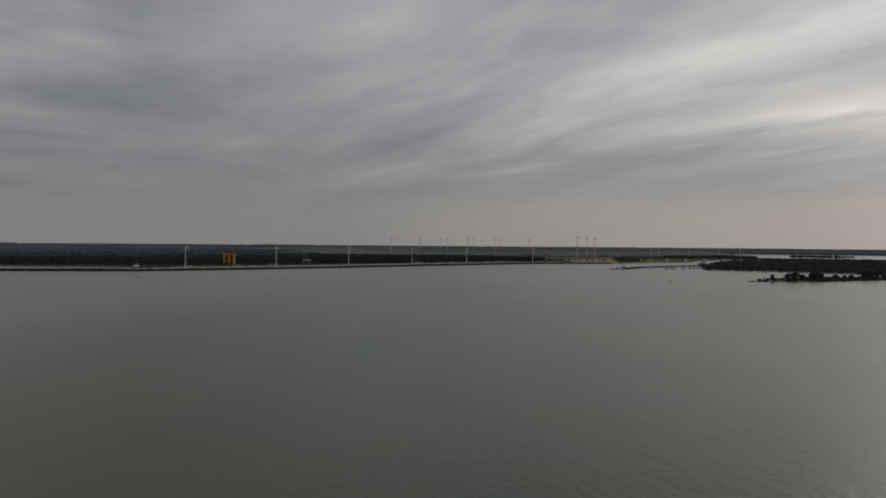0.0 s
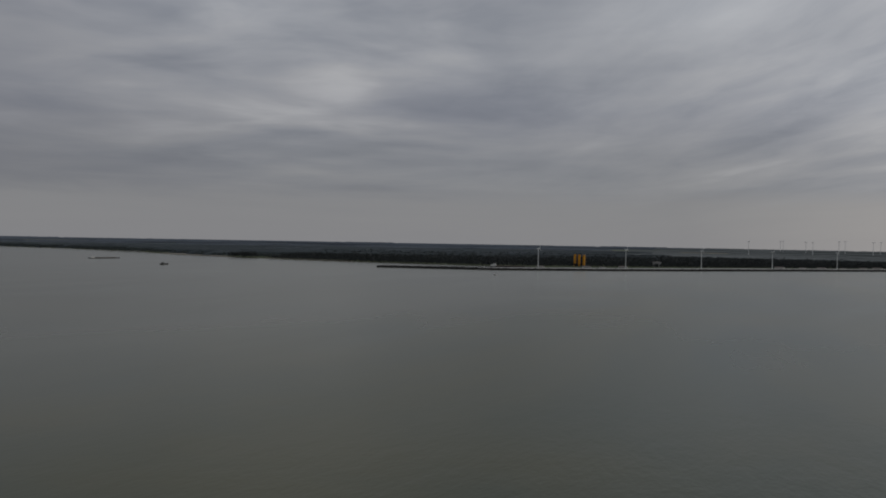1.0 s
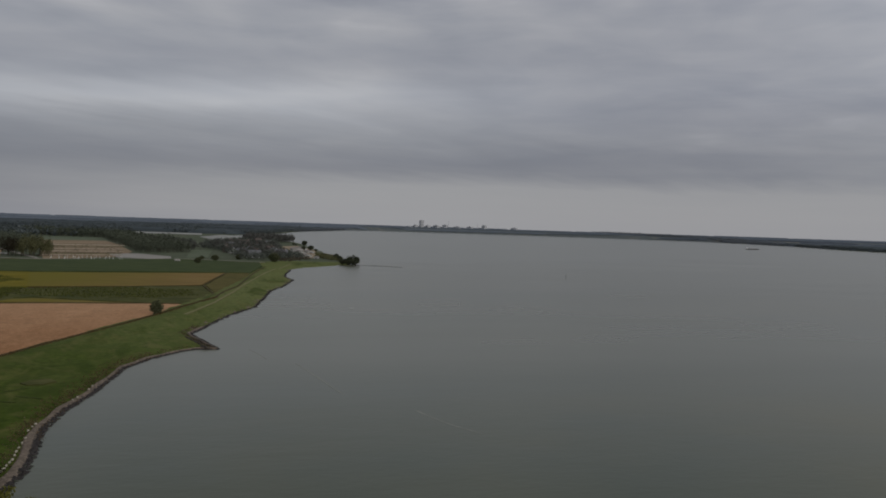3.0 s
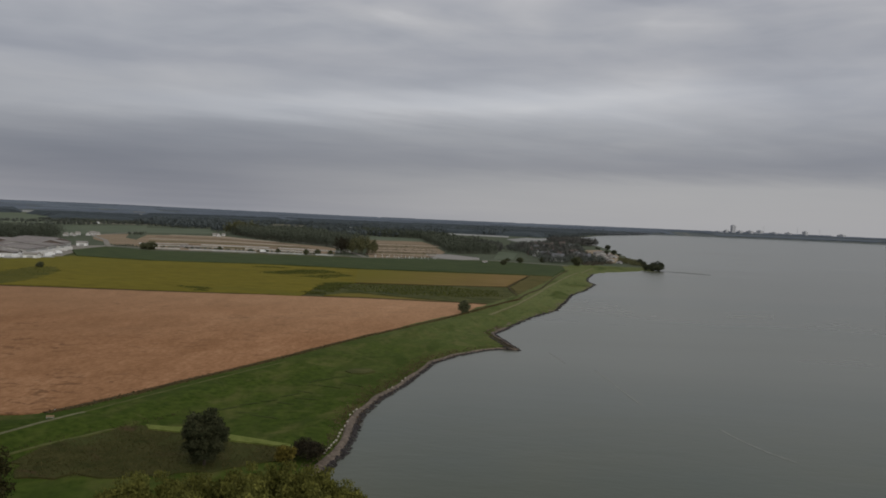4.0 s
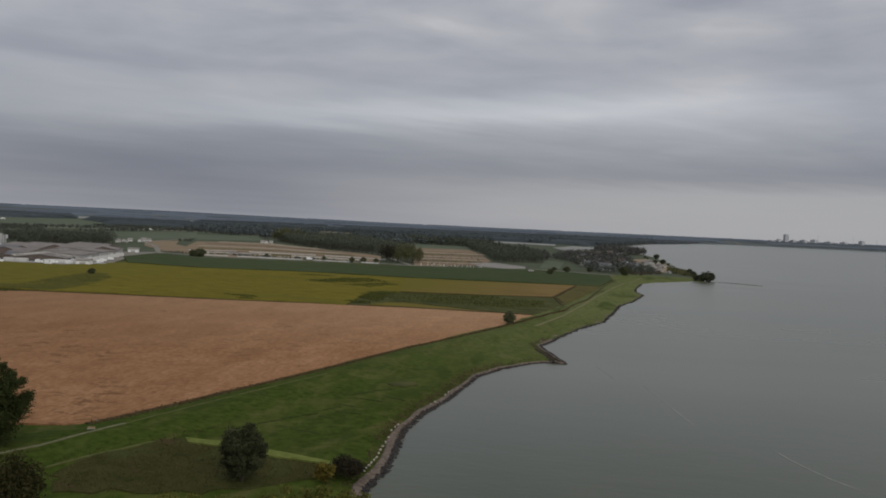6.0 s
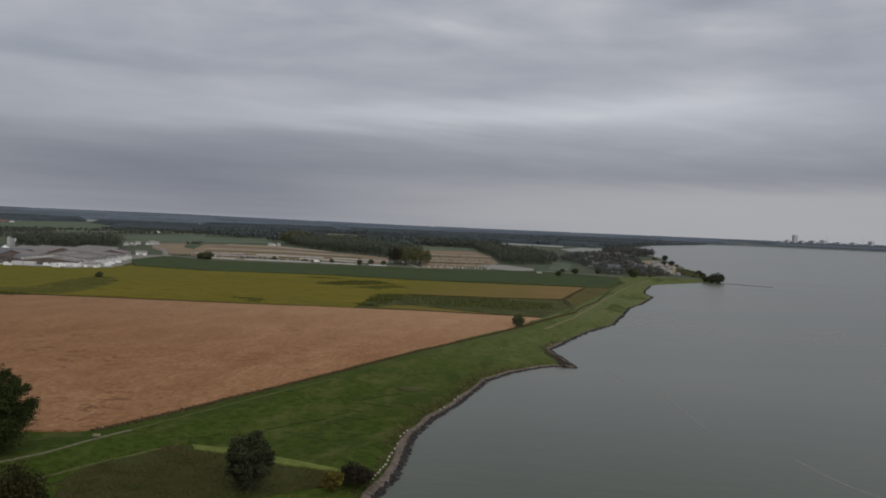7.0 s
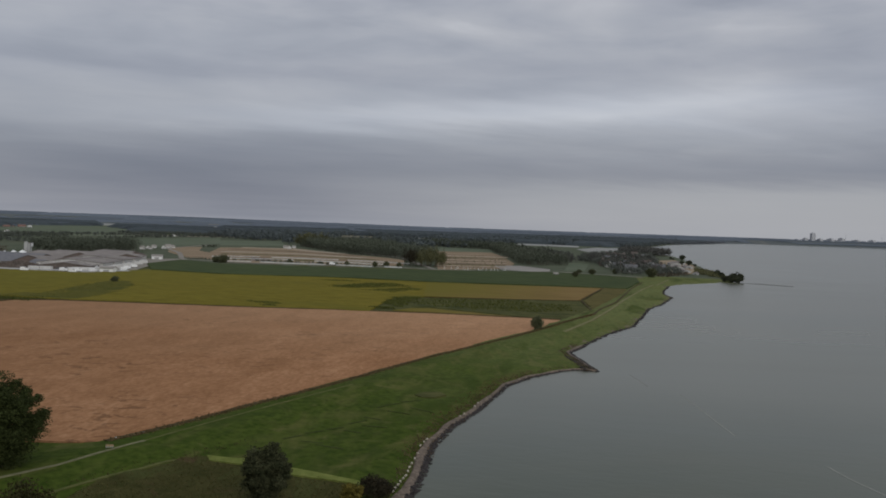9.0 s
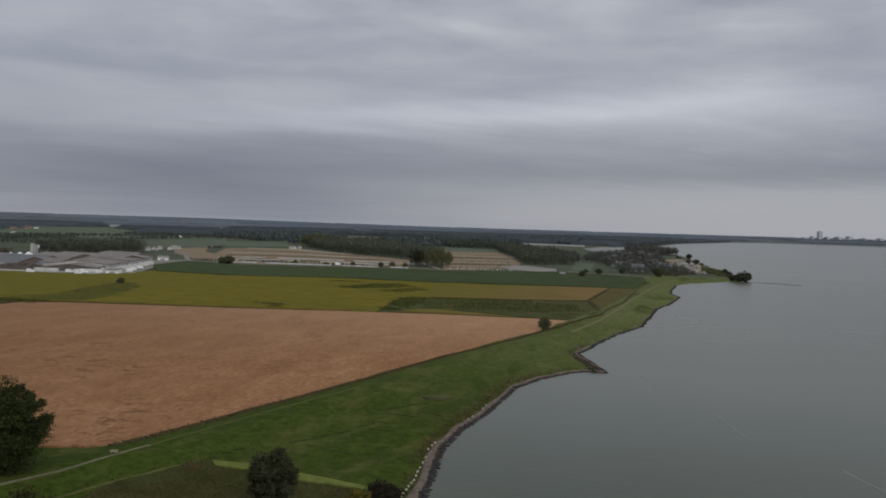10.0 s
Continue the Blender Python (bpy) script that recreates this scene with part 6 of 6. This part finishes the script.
# rows of the small plots, from near to far
for k, (x, w) in enumerate([(-1130, 10), (-1085, 16), (-1040, 9), (-1000, 14), (-962, 8), (-930, 12), (-900, 8), (-868, 12), (-842, 6), (-815, 8), (-792, 7)]):
    t = (-x - 780) / 360
    m, what = ROWS[(0, 1, 2, 0, 1, 0, 1, 0, 2, 1, 0)[k]]
    ribbon("plot_row", [(x, -176 - 72 * t), (x - 12, -150 - 62 * t), (x - 26, -112 - 46 * t)], w, 0.55 + 0.01 * (k % 3), m, what + " across the dry plots", "crop row", 1.0, 12)
# rows of the wide plots
for k, (line, w) in enumerate([([(-1090, -520), (-1100, -455), (-1010, -345)], 14), ([(-1010, -500), (-1020, -420), (-960, -310)], 10), ([(-930, -470), (-950, -390), (-915, -285)], 16), ([(-870, -440), (-900, -350), (-880, -262)], 9),
                               ([(-810, -405), (-850, -330), (-838, -240)], 7), ([(-775, -390), (-802, -320), (-800, -228)], 12), ([(-752, -372), (-772, -310), (-770, -222)], 8)]):
    m, what = ROWS[(1, 0, 1, 2, 0, 2, 1)[k]]
    ribbon("plot_row", line, w, 0.55 + 0.01 * (k % 3), m, what + " along the wide plots", "crop row", 1.0, 12)
for line in ([(-800, -415), (-828, -375)], [(-830, -362), (-835, -321), (-835, -290)], [(-835, -280), (-835, -259), (-823, -211)], [(-723, -366), (-729, -338)], [(-731, -330), (-735, -290), (-736, -268)], [(-737, -258), (-742, -222)], [(-744, -214), (-747, -198)],
             [(-770, -385), (-790, -345), (-792, -322)], [(-793, -300), (-792, -262), (-786, -225)]):
    ribbon("foil_row", line, 1.5, 1.1, M_TUNNEL, "low pale foil tunnel beside the plots", "crop row", 1.0, 12)
woods("hedge", [(-741, -340), (-744, -283), (-740, -237), (-752, -212), (-757, -214), (-746, -238), (-750, -284), (-747, -342)], 3.4, 2.6, 40, 0.4, M_DARKWOOD, "dark ragged hedge beside the road", 123, category="hedge")
woods("hedge", [(-1000, -560), (-1130, -500), (-1138, -508), (-1008, -572)], 6.5, 4.5, 40, 0.6, M_DARKWOOD, "dark row of small trees behind the plots", 124, category="hedge")
woods("nursery_plants", [(-770, -162), (-900, -195), (-1080, -235), (-1150, -190), (-930, -128), (-812, -120)], 13, 1.5, 20, 0.4, M_AUTUMN, "small olive nursery plants in rows", 121, category="plants")
woods("hedge", [(-735, -405), (-752, -350), (-756, -352), (-740, -410)], 2.6, 2.2, 40, 0.35, M_DARKWOOD, "dark hedge beside the road", 122, category="hedge")
field("flower_rows", [(-752, -350), (-742, -322), (-800, -350), (-815, -378)], 1.5, M_TILE, "reddish flower rows in the plots", "field", 0.1, 12)
field("dry_plots", [(-760, -420), (-730, -360), (-790, -395), (-860, -440), (-930, -500), (-1050, -560), (-1000, -580), (-860, -500)], 1.2, M_TAN, "dry tan plots beside the road", "field", 0.1, 25)

white_house = house("white_house", 9, 11, 4.0, 4.0, M_SHEDWALL, M_FOIL, "white house with a pale steep roof", "white houses", 1)
first = True
for x, y, t, s in [(-908, -562, 20, 1.0), (-930, -568, 110, 0.9), (-953, -574, 20, 1.0), (-947, -557, 110, 1.0), (-969, -564, 20, 1.2), (-974, -561, 60, 1.0), (-1122, -470, 30, 1.1), (-1106, -458, 120, 1.2), (-1158, -472, 30, 0.9), (-917, -557, 70, 0.7)]:
    base_at(white_house if first else copy_thing(white_house, Matrix()), x, y, t, 1.0, s * 0.5)
    first = False

farm = house("farm_building", 13, 26, 4.0, 5.5, M_BRICK, M_REDTILE, "red-roofed farm building among far trees", "far farm", 1)
for i, (x, y, t, k) in enumerate([(-1832, -1520, 50, 0.6), (-1862, -1525, 130, 0.5), (-1898, -1530, 55, 0.7)]):
    base_at(copy_thing(farm, Matrix()) if i else farm, x, y, t, 1.0, k)
pale_barn = shed("field_barn", 12, 30, 4.0, 2.0, M_WHITE, M_FOIL, "long white barn beside a far meadow", "far barns", 2)
for i, (x, y, t, k) in enumerate([(-1390, -1150, 128, 0.8), (-1940, -1540, 135, 0.8), (-1345, -1100, 125, 0.5), (-1560, -900, 120, 0.7), (-2050, -1010, 115, 0.9), (-1760, -760, 110, 0.6)]):
    base_at(copy_thing(pale_barn, Matrix()) if i else pale_barn, x, y, t, 1.0, k)
woods("hedge", [(-1173, -990), (-1234, -976), (-1285, -930), (-1298, -940), (-1240, -996), (-1176, -1006)], 8, 6, 40, 0.9, M_DARKWOOD, "dark hedge across the far meadow", 125, category="hedge")
red_house = house("village_house", 8, 10, 3.2, 3.6, M_BRICK, M_TILE, "brick house with a brownish tiled roof", "village houses", 1)
grey_house = house("village_house", 8, 11, 3.0, 3.4, M_SHEDWALL, M_SLATE, "white house with a dark roof", "village houses", 1)
long_house = house("village_house", 8, 18, 2.8, 3.0, M_BRICK, M_ROOF, "long low brick house with a grey roof", "village houses", 1)
rng = np.random.default_rng(80)
first = {}
for i in range(36):
    while True:
        p = (rng.uniform(-1420, -815), rng.uniform(-35, 52))
        if inside([p], [(-1120, -52), (-930, -15), (-815, 2), (-830, 45), (-1000, 36), (-1300, 40), (-1420, 30), (-1300, -50)])[0]:
            break
    kind = (red_house, grey_house, long_house)[i % 3]
    base_at(kind if i < 3 else copy_thing(kind, Matrix()), p[0], p[1], rng.choice((10, 100)) + rng.normal() * 8, 1.0, rng.uniform(0.9, 1.2))
harbour_shed = shed("harbour_shed", 14, 30, 4.0, 2.0, M_CONC, M_ROOF, "pale harbour shed with a grey roof", "harbour sheds", 2)
for i, (x, y, t) in enumerate([(-905, 62, 100), (-960, 58, 95), (-1010, 72, 100), (-1060, 60, 95), (-1120, 70, 100), (-870, 70, 80)]):
    base_at(copy_thing(harbour_shed, Matrix()) if i else harbour_shed, x, y, t, 0.9, (0.55, 0.8, 0.6, 0.9, 0.7, 0.4)[i])
field("harbour_yard", [(-870, 66), (-880, 45), (-1000, 42), (-1250, 50), (-1290, 74), (-1100, 86), (-960, 80)], 1.15, M_SAND, "pale sandy harbour yard", "yard", 0.05, 30)
hut = house("field_hut", 4, 6, 2.0, 1.2, M_CONC, M_FOIL, "small pale hut at the field edge", "", 1, False, "hut")
base_at(hut, -742, -58, 20, 1.0, 0.7)

# greenhouse stakes and vehicles along the road
stake = tagged(part("nursery_stake", rod(0.14, 0.10, 2.2, sides=8), M_WHITE, None), "pale wooden stake in the nursery rows", "stake", "nursery stakes")
for i in range(26):
    m = pose(-756 + 11 * math.sin(i * 2.4) - i * 0.4, -160 + 2.2 * i + 1.5 * math.sin(i * 5), 1.2, 0, 0, i * 31)
    if i:
        copy_thing(stake, m)
    else:
        stake.matrix_basis = m

van = tagged(new("van"), "white delivery van on the country road", "van", "vehicles on the road")
bm = box(2.0, 5.0, 1.5, 0, 0, 0.5, 0.15)
part("body", bm, M_WHITE, van)
part("cab_roof", box(1.9, 3.4, 0.7, 0, -0.7, 1.95, 0.15), M_WHITE, van)
part("windscreen", box(1.6, 0.12, 0.6, 0, 1.02, 1.95, 0.02), M_PANE, van)
for x in (-0.95, 0.95):
    for y in (-1.6, 1.6):
        wheel = part("wheel", rod(0.36, 0.36, 0.24, x - 0.12, y, 0.36, 16, Matrix.Rotation(math.pi / 2, 4, "Y")), M_STEEL, van)
base_at(van, -738, -262, 12, 1.4)
for x, y, t in [(-505, -362, 0), (-512, -374, 10), (-520, -357, 80), (-545, -350, 70), (-560, -357, 60), (-500, -395, 5), (-580, -364, 70), (-515, -365, 20), (-528, -347, 80)]:
    base_at(copy_thing(van, Matrix()), x, y, t, 1.35 if x < -700 else 1.13)

# ---------------------------------------------------------------- turbines, quay, bridge


def turbine(name, hub, blade, label, group, thick=0.024):
    root = tagged(new(name), label, "wind turbine", group)
    part("tower", rod(hub * thick, hub * thick * 0.6, hub, 0, 0, 0, 20), M_TOWER, root)
    part("base", rod(hub * 0.07, hub * 0.065, 0.8, 0, 0, 0, 20), M_CONC, root)
    part("nacelle", box(hub * 0.040, hub * 0.11, hub * 0.045, 0, hub * 0.02, hub - 0.1, hub * 0.012), M_TOWER, root)
    part("hub", rod(hub * 0.028, hub * 0.010, hub * 0.06, 0, -hub * 0.055, hub + hub * 0.03, 14, Matrix.Rotation(math.pi / 2, 4, "X")), M_TOWER, root)
    for k in range(3):
        bm = bmesh.new()
        c = blade * 0.075
        prof = [(0.03, 0.5), (0.12, 1.0), (0.45, 0.7), (0.8, 0.42), (1.0, 0.12)]
        rings = []
        for s, w in prof:
            rings.append([bm.verts.new((x * c * w, y * c * w * 0.25, s * blade)) for x, y in ((-0.35, 0), (0.1, 0.5), (0.65, 0), (0.1, -0.5))])
        for r0, r1 in zip(rings, rings[1:]):
            for i in range(4):
                bm.faces.new((r0[i], r0[(i + 1) % 4], r1[(i + 1) % 4], r1[i]))
        bm.faces.new(rings[0][::-1])
        bm.faces.new(rings[-1])
        bm.transform(Matrix.Translation((0, -hub * 0.085, hub + hub * 0.03)) @ Matrix.Rotation(2 * math.pi * k / 3 + 0.12, 4, "Y"))
        part("blade", bm, M_TOWER, root)
    return root


small_turbine = turbine("quay_turbine", 30.5, 8.5, "slim white wind turbine standing on the quay", "quay turbines")
for i, (x, y, t) in enumerate([(-390, 1262, 75), (-277, 1384, 72), (-168, 1484, 80), (-60, 1618, 74), (49, 1722, 78), (190, 1762, 76)]):
    base_at(copy_thing(small_turbine, Matrix()) if i else small_turbine, x, y, t, 1.3)
for x, y, t in [(693, 2776, 60), (718, 2772, 66), (839, 2850, 60), (874, 2639, 64), (910, 2554, 60)]:
    base_at(copy_thing(small_turbine, Matrix()), x, y, t, 1.0, 0.9)
tall_turbine = turbine("tall_turbine", 64.0, 13.0, "tall grey-white wind turbine on the far land", "tall turbines", 0.018)
for i, (u, v, r, s) in enumerate([(159, 987, 2760, 1.0), (170, 986, 2800, 0.98), (179, 984, 2900, 0.98), (-62, 998, 4200, 1.0), (-29, 1000, 4600, 0.9), (-26, 1000, 4650, 0.9), (-3, 1000, 4500, 0.9), (4, 1000, 4400, 0.92), (30, 1000, 4300, 1.05),
                                  (36, 999, 4500, 0.98), (63, 998, 4400, 0.98), (70, 998, 4500, 0.95), (102, 995, 4300, 0.98)]):
    x, y = u * r / 1000, v * r / 1000
    base_at(copy_thing(tall_turbine, Matrix()) if i else tall_turbine, x, y, 60 + 17 * (i % 4), ground_at(x, y), s)

pile = tagged(new("yellow_pile"), "tall yellow steel foundation pile on the quay", "steel pile", "yellow piles")
part("shell", rod(2.15, 2.15, 20.4, 0, 0, 0, 28), M_YELPAINT, pile)
part("foot_ring", rod(2.35, 2.35, 0.6, 0, 0, 0, 28), M_STEEL, pile)
part("top_flange", rod(2.35, 2.35, 0.5, 0, 0, 20.2, 28), M_YELPAINT, pile)
part("hatch", box(0.9, 0.3, 2.1, 0, -2.1, 1.2, 0.05), M_STEEL, pile)
part("ladder", box(0.6, 0.25, 17, 1.55, -1.65, 1.0), M_STEEL, pile)
base_at(pile, -377, 1438, 10, 1.3)
base_at(copy_thing(pile, Matrix()), -369.6, 1440, 40, 1.3)
last = base_at(copy_thing(pile, Matrix()), -361.5, 1441, 80, 1.3)
part("work_platform", rod(3.5, 3.5, 0.6, 0, 0, 20.7, 24), M_CONC, last, "pale round work platform")
part("rail", rod(3.5, 3.5, 0.12, 0, 0, 21.9, 24), M_STEEL, last)

ribbon("quay", [(-455, 1190), (-440, 1181), (-362, 1258), (-288, 1321), (-200, 1420), (-87, 1558), (31, 1692), (174, 1834), (255, 1868)], 36, 1.3, M_CONC, "pale concrete quay strip behind the boulders", "quay", 1.0, 30)
ribbon("rubble_mound", QUAY[2:15], 7, 2.1, M_BOULDER, "dark rubble mound in front of the quay", "bank", 0.4, 12)
ribbon("rubble_mound", [(300, 1425), (332, 1470), (362, 1538), (532, 1706), (590, 1895)], 8, 1.5, M_BOULDER, "dark rubble mound of the harbour pier", "bank", 0.4, 12)
big_box = shed("warehouse", 15, 22, 8.5, 1.0, M_CONC, M_ROOF, "pale grey warehouse on the quay", "quay sheds", 1)
base_at(big_box, -255, 1560, 10, 1.2)
low_shed = shed("quay_shed", 7, 16, 2.6, 1.2, M_SHEDWALL, M_ROOF, "low pale shed on the quay", "low quay sheds", 2)
for i, (x, y, t) in enumerate([(-48, 1640, 70), (-10, 1680, 75), (22, 1690, 70), (60, 1745, 60), (95, 1765, 75), (120, 1780, 70), (142, 1800, 70), (-285, 1402, 60), (-310, 1360, 60), (-395, 1290, 60), (240, 2020, 60), (215, 1990, 60), (-330, 1335, 60), (470, 2060, 60)]):
    base_at(copy_thing(low_shed, Matrix()) if i else low_shed, x, y, t, 1.4, (1, 0.7, 0.9, 0.6, 0.8)[i % 5])

boat = tagged(new("work_boat"), "small white cabin boat on the water", "boat", "boats")
bm = bmesh.new()
st = [(-6, 1.5, 0.0), (-3, 1.9, 0.0), (2, 1.8, 0.1), (5, 0.9, 0.4), (6.5, 0.05, 0.6)]
rings = [[bm.verts.new((x, y * w, z)) for y, z in ((-1, 1.3 + s), (-0.7, -0.4), (0.7, -0.4), (1, 1.3 + s))] for x, w, s in st]
for r0, r1 in zip(rings, rings[1:]):
    for i in range(4):
        bm.faces.new((r0[i], r1[i], r1[(i + 1) % 4], r0[(i + 1) % 4]))
bm.faces.new(rings[0])
bm.faces.new(rings[-1][::-1])
bmesh.ops.recalc_face_normals(bm, faces=bm.faces[:])
part("hull", bm, M_WHITE, boat)
cabin = part("cabin", box(4.5, 2.4, 1.8, -1.5, 0, 1.2, 0.15), M_WHITE, boat)
part("window", box(3.6, 2.46, 0.6, -1.5, 0, 2.1, 0.03), M_PANE, cabin)
part("mast", rod(0.08, 0.05, 4, -1, 0, 3.0, 8), M_STEEL, boat)
boat.matrix_basis = pose(-462, 1215, 0, 0, 0, 20)
for x, y, t, s in [(300, 1408, 60, 1.1), (392, 1455, 30, 1.2), (405, 1462, 30, 1.0), (425, 1470, 40, 1.2), (440, 1480, 30, 1.0), (-352, 962, 10, 0.45), (375, 1505, 30, 1.0), (452, 1500, 50, 1.1), (470, 1530, 20, 1.2), (430, 1545, 60, 0.9), (480, 1565, 35, 1.1)]:
    copy_thing(boat, pose(x, y, 0, 0, 0, t) @ Matrix.Diagonal((s, s, s, 1)))
barge = tagged(new("cargo_barge"), "long dark red cargo barge with a white wheelhouse", "barge")
bm = bmesh.new()
st = [(-33, 3.6, 0.5), (-30, 4.6, 0.1), (26, 4.6, 0.0), (31, 3.4, 0.5), (34, 0.4, 1.2)]
rings = [[bm.verts.new((x, y * w, z)) for y, z in ((-1, 2.3 + s), (-0.9, -0.6), (0.9, -0.6), (1, 2.3 + s))] for x, w, s in st]
for r0, r1 in zip(rings, rings[1:]):
    for i in range(4):
        bm.faces.new((r0[i], r1[i], r1[(i + 1) % 4], r0[(i + 1) % 4]))
bm.faces.new(rings[0])
bm.faces.new(rings[-1][::-1])
bmesh.ops.recalc_face_normals(bm, faces=bm.faces[:])
part("hull", bm, M_STEEL, barge)
part("hold_cover", box(46, 7.4, 1.3, 1, 0, 2.3, 0.2), M_TILE, barge, "dull red hold cover")
house_b = part("deckhouse", box(9, 7.0, 2.4, -26, 0, 2.3, 0.2), M_WHITE, barge, "white deckhouse")
part("wheelhouse", box(4.5, 4.6, 2.2, -25, 0, 4.7, 0.2), M_WHITE, house_b)
part("window", box(4.6, 4.7, 0.8, -25, 0, 5.6, 0.03), M_PANE, house_b)
part("mast", rod(0.14, 0.08, 5, 24, 0, 3.4, 8), M_STEEL, barge)
barge.matrix_basis = pose(-437, 1262, 0, 0, 0, 16)
copy_thing(barge, pose(-1150, 1118, 0, 0, 0, 78) @ Matrix.Diagonal((0.9, 0.8, 0.5, 1)))
copy_thing(barge, pose(-2080, 1380, 0, 0, 0, 70) @ Matrix.Diagonal((0.55, 0.7, 0.7, 1)))
skiff = tagged(new("fishing_boat"), "small dark fishing boat out on the lake", "boat")
bm = bmesh.new()
st = [(-6, 1.6, 0.2), (-3, 2.0, 0.0), (3, 1.9, 0.2), (6, 0.9, 0.7), (7.5, 0.1, 1.0)]
rings = [[bm.verts.new((x, y * w, z)) for y, z in ((-1, 1.4 + s), (-0.7, -0.5), (0.7, -0.5), (1, 1.4 + s))] for x, w, s in st]
for r0, r1 in zip(rings, rings[1:]):
    for i in range(4):
        bm.faces.new((r0[i], r1[i], r1[(i + 1) % 4], r0[(i + 1) % 4]))
bm.faces.new(rings[0])
bm.faces.new(rings[-1][::-1])
bmesh.ops.recalc_face_normals(bm, faces=bm.faces[:])
part("hull", bm, M_STEEL, skiff)
part("cabin", box(3.0, 2.4, 2.0, -2.0, 0, 1.3, 0.15), M_STEEL, skiff)
part("mast", rod(0.10, 0.06, 3.5, 0.5, 0, 1.4, 8), M_STEEL, skiff)
skiff.matrix_basis = pose(-852, 939, 0, 0, 0, 75)
buoy = tagged(new("channel_buoy"), "dark channel buoy floating upright", "buoy")
part("float", rod(1.0, 1.1, 1.0, 0, 0, -0.4, 16), M_STEEL, buoy)
part("tower", rod(0.7, 0.25, 3.0, 0, 0, 0.6, 12), M_STEEL, buoy)
part("topmark", rod(0.5, 0.05, 0.9, 0, 0, 3.6, 12), M_STEEL, buoy)
buoy.matrix_basis = pose(256, 938, 0) @ Matrix.Diagonal((0.8, 0.8, 0.6, 1))
pole = tagged(part("marker_pole", rod(0.28, 0.2, 4.5, sides=10), M_STEEL, None), "dark marker pole standing in the lake", "pole")
pole.matrix_basis = pose(-630, 250, -1.5)

bridge = tagged(new("lock_bridge"), "long low road bridge with white piers", "bridge")
part("deck", box(420, 12, 2.0, 0, 0, 8.6, 0.2), M_STEEL, bridge)
for k in (-1, 1):
    part("rail", box(420, 0.3, 1.1, 0, 5.8 * k, 10.6), M_STEEL, bridge)
for k in range(8):
    part("pier", box(9, 10, 9.7, -175 + 50 * k, 0, -1.0, 0.4), M_WHITE if 2 <= k <= 6 else M_CONC, bridge)
bridge.matrix_basis = pose(640, 2120, 0, 0, 0, 8)
pier_hut = house("pier_hut", 6, 8, 2.8, 1.4, M_WHITE, M_SLATE, "small hut on the harbour pier", "", 1, False, "hut")
base_at(pier_hut, 310, 1432, 30, 0.6)

# ---------------------------------------------------------------- far town over the water


def block(name, w, d, h, x, y, label, floors=0, material=None):
    root = tagged(new(name), label, "tower block", "far town")
    part("wall", box(w, d, h, 0, 0, 0, 0.2), material or M_HAZE, root)
    part("roof_plant", box(w * 0.4, d * 0.4, 3, 0, 0, h, 0.1), M_HAZE, root)
    for k in range(floors):
        part("window_band", box(w + 0.3, d + 0.3, 1.4, 0, 0, 3 + k * (h - 4) / max(floors, 1)), M_HAZEBAND, root)
    root.matrix_basis = pose(x, y, max(ground_at(x, y), 0.5) - 1, 0, 0, 12)
    return root


block("apartment_tower", 24, 20, 43, -4712, 975, "tall grey apartment tower beyond the water", 8)
for x, y, w, h in [(-4705, 1010, 40, 14), (-4700, 1060, 60, 16), (-4690, 1110, 50, 20), (-4640, 1330, 36, 24), (-4680, 1180, 70, 12), (-4660, 1250, 50, 14), (-4600, 1500, 60, 14), (-4715, 940, 30, 16)]:
    block("town_block", w, 16, h, x, y, "low hazy grey building on the far shore", 2, M_HAZETOWN)
for x, y, w, h in [(-4690, 1085, 120, 7), (-4660, 1215, 90, 6), (-4720, 905, 70, 6), (-4600, 1440, 110, 7)]:
    block("factory_hall", w, 16, h, x, y, "long pale factory hall on the far shore", 0, M_PALEHAZE)
chimney = tagged(new("factory_chimney"), "slender hazy factory chimney on the far shore", "chimney", "far chimneys")
part("shaft", rod(1.5, 0.9, 56, 0, 0, 0, 16), M_PALEHAZE, chimney)
part("rim", rod(1.7, 1.7, 1.2, 0, 0, 55.5, 16), M_HAZE, chimney)
for i, (x, y, s) in enumerate([(-4690, 1130, 0.75), (-4640, 1290, 0.7), (-4630, 1400, 0.65)]):
    base_at(copy_thing(chimney, Matrix()) if i else chimney, x, y, i * 20, max(ground_at(x, y), 0.5), s)

# faint lines of foam on the water
for line in [[(-254.7, 1.1), (-247.5, 3.3), (-237.3, 5.8)], [(-229.5, 13.5), (-216.1, 16.6), (-201.7, 19.1), (-188.3, 21.8)], [(-170.6, 35.1), (-163.7, 37.1), (-155.6, 40.4), (-149.7, 44.0)]]:
    ribbon("foam_line", line, 0.3, 0.03, M_FOAM, "thin pale line of foam on the lake", "foam", 0.0, 1.5)
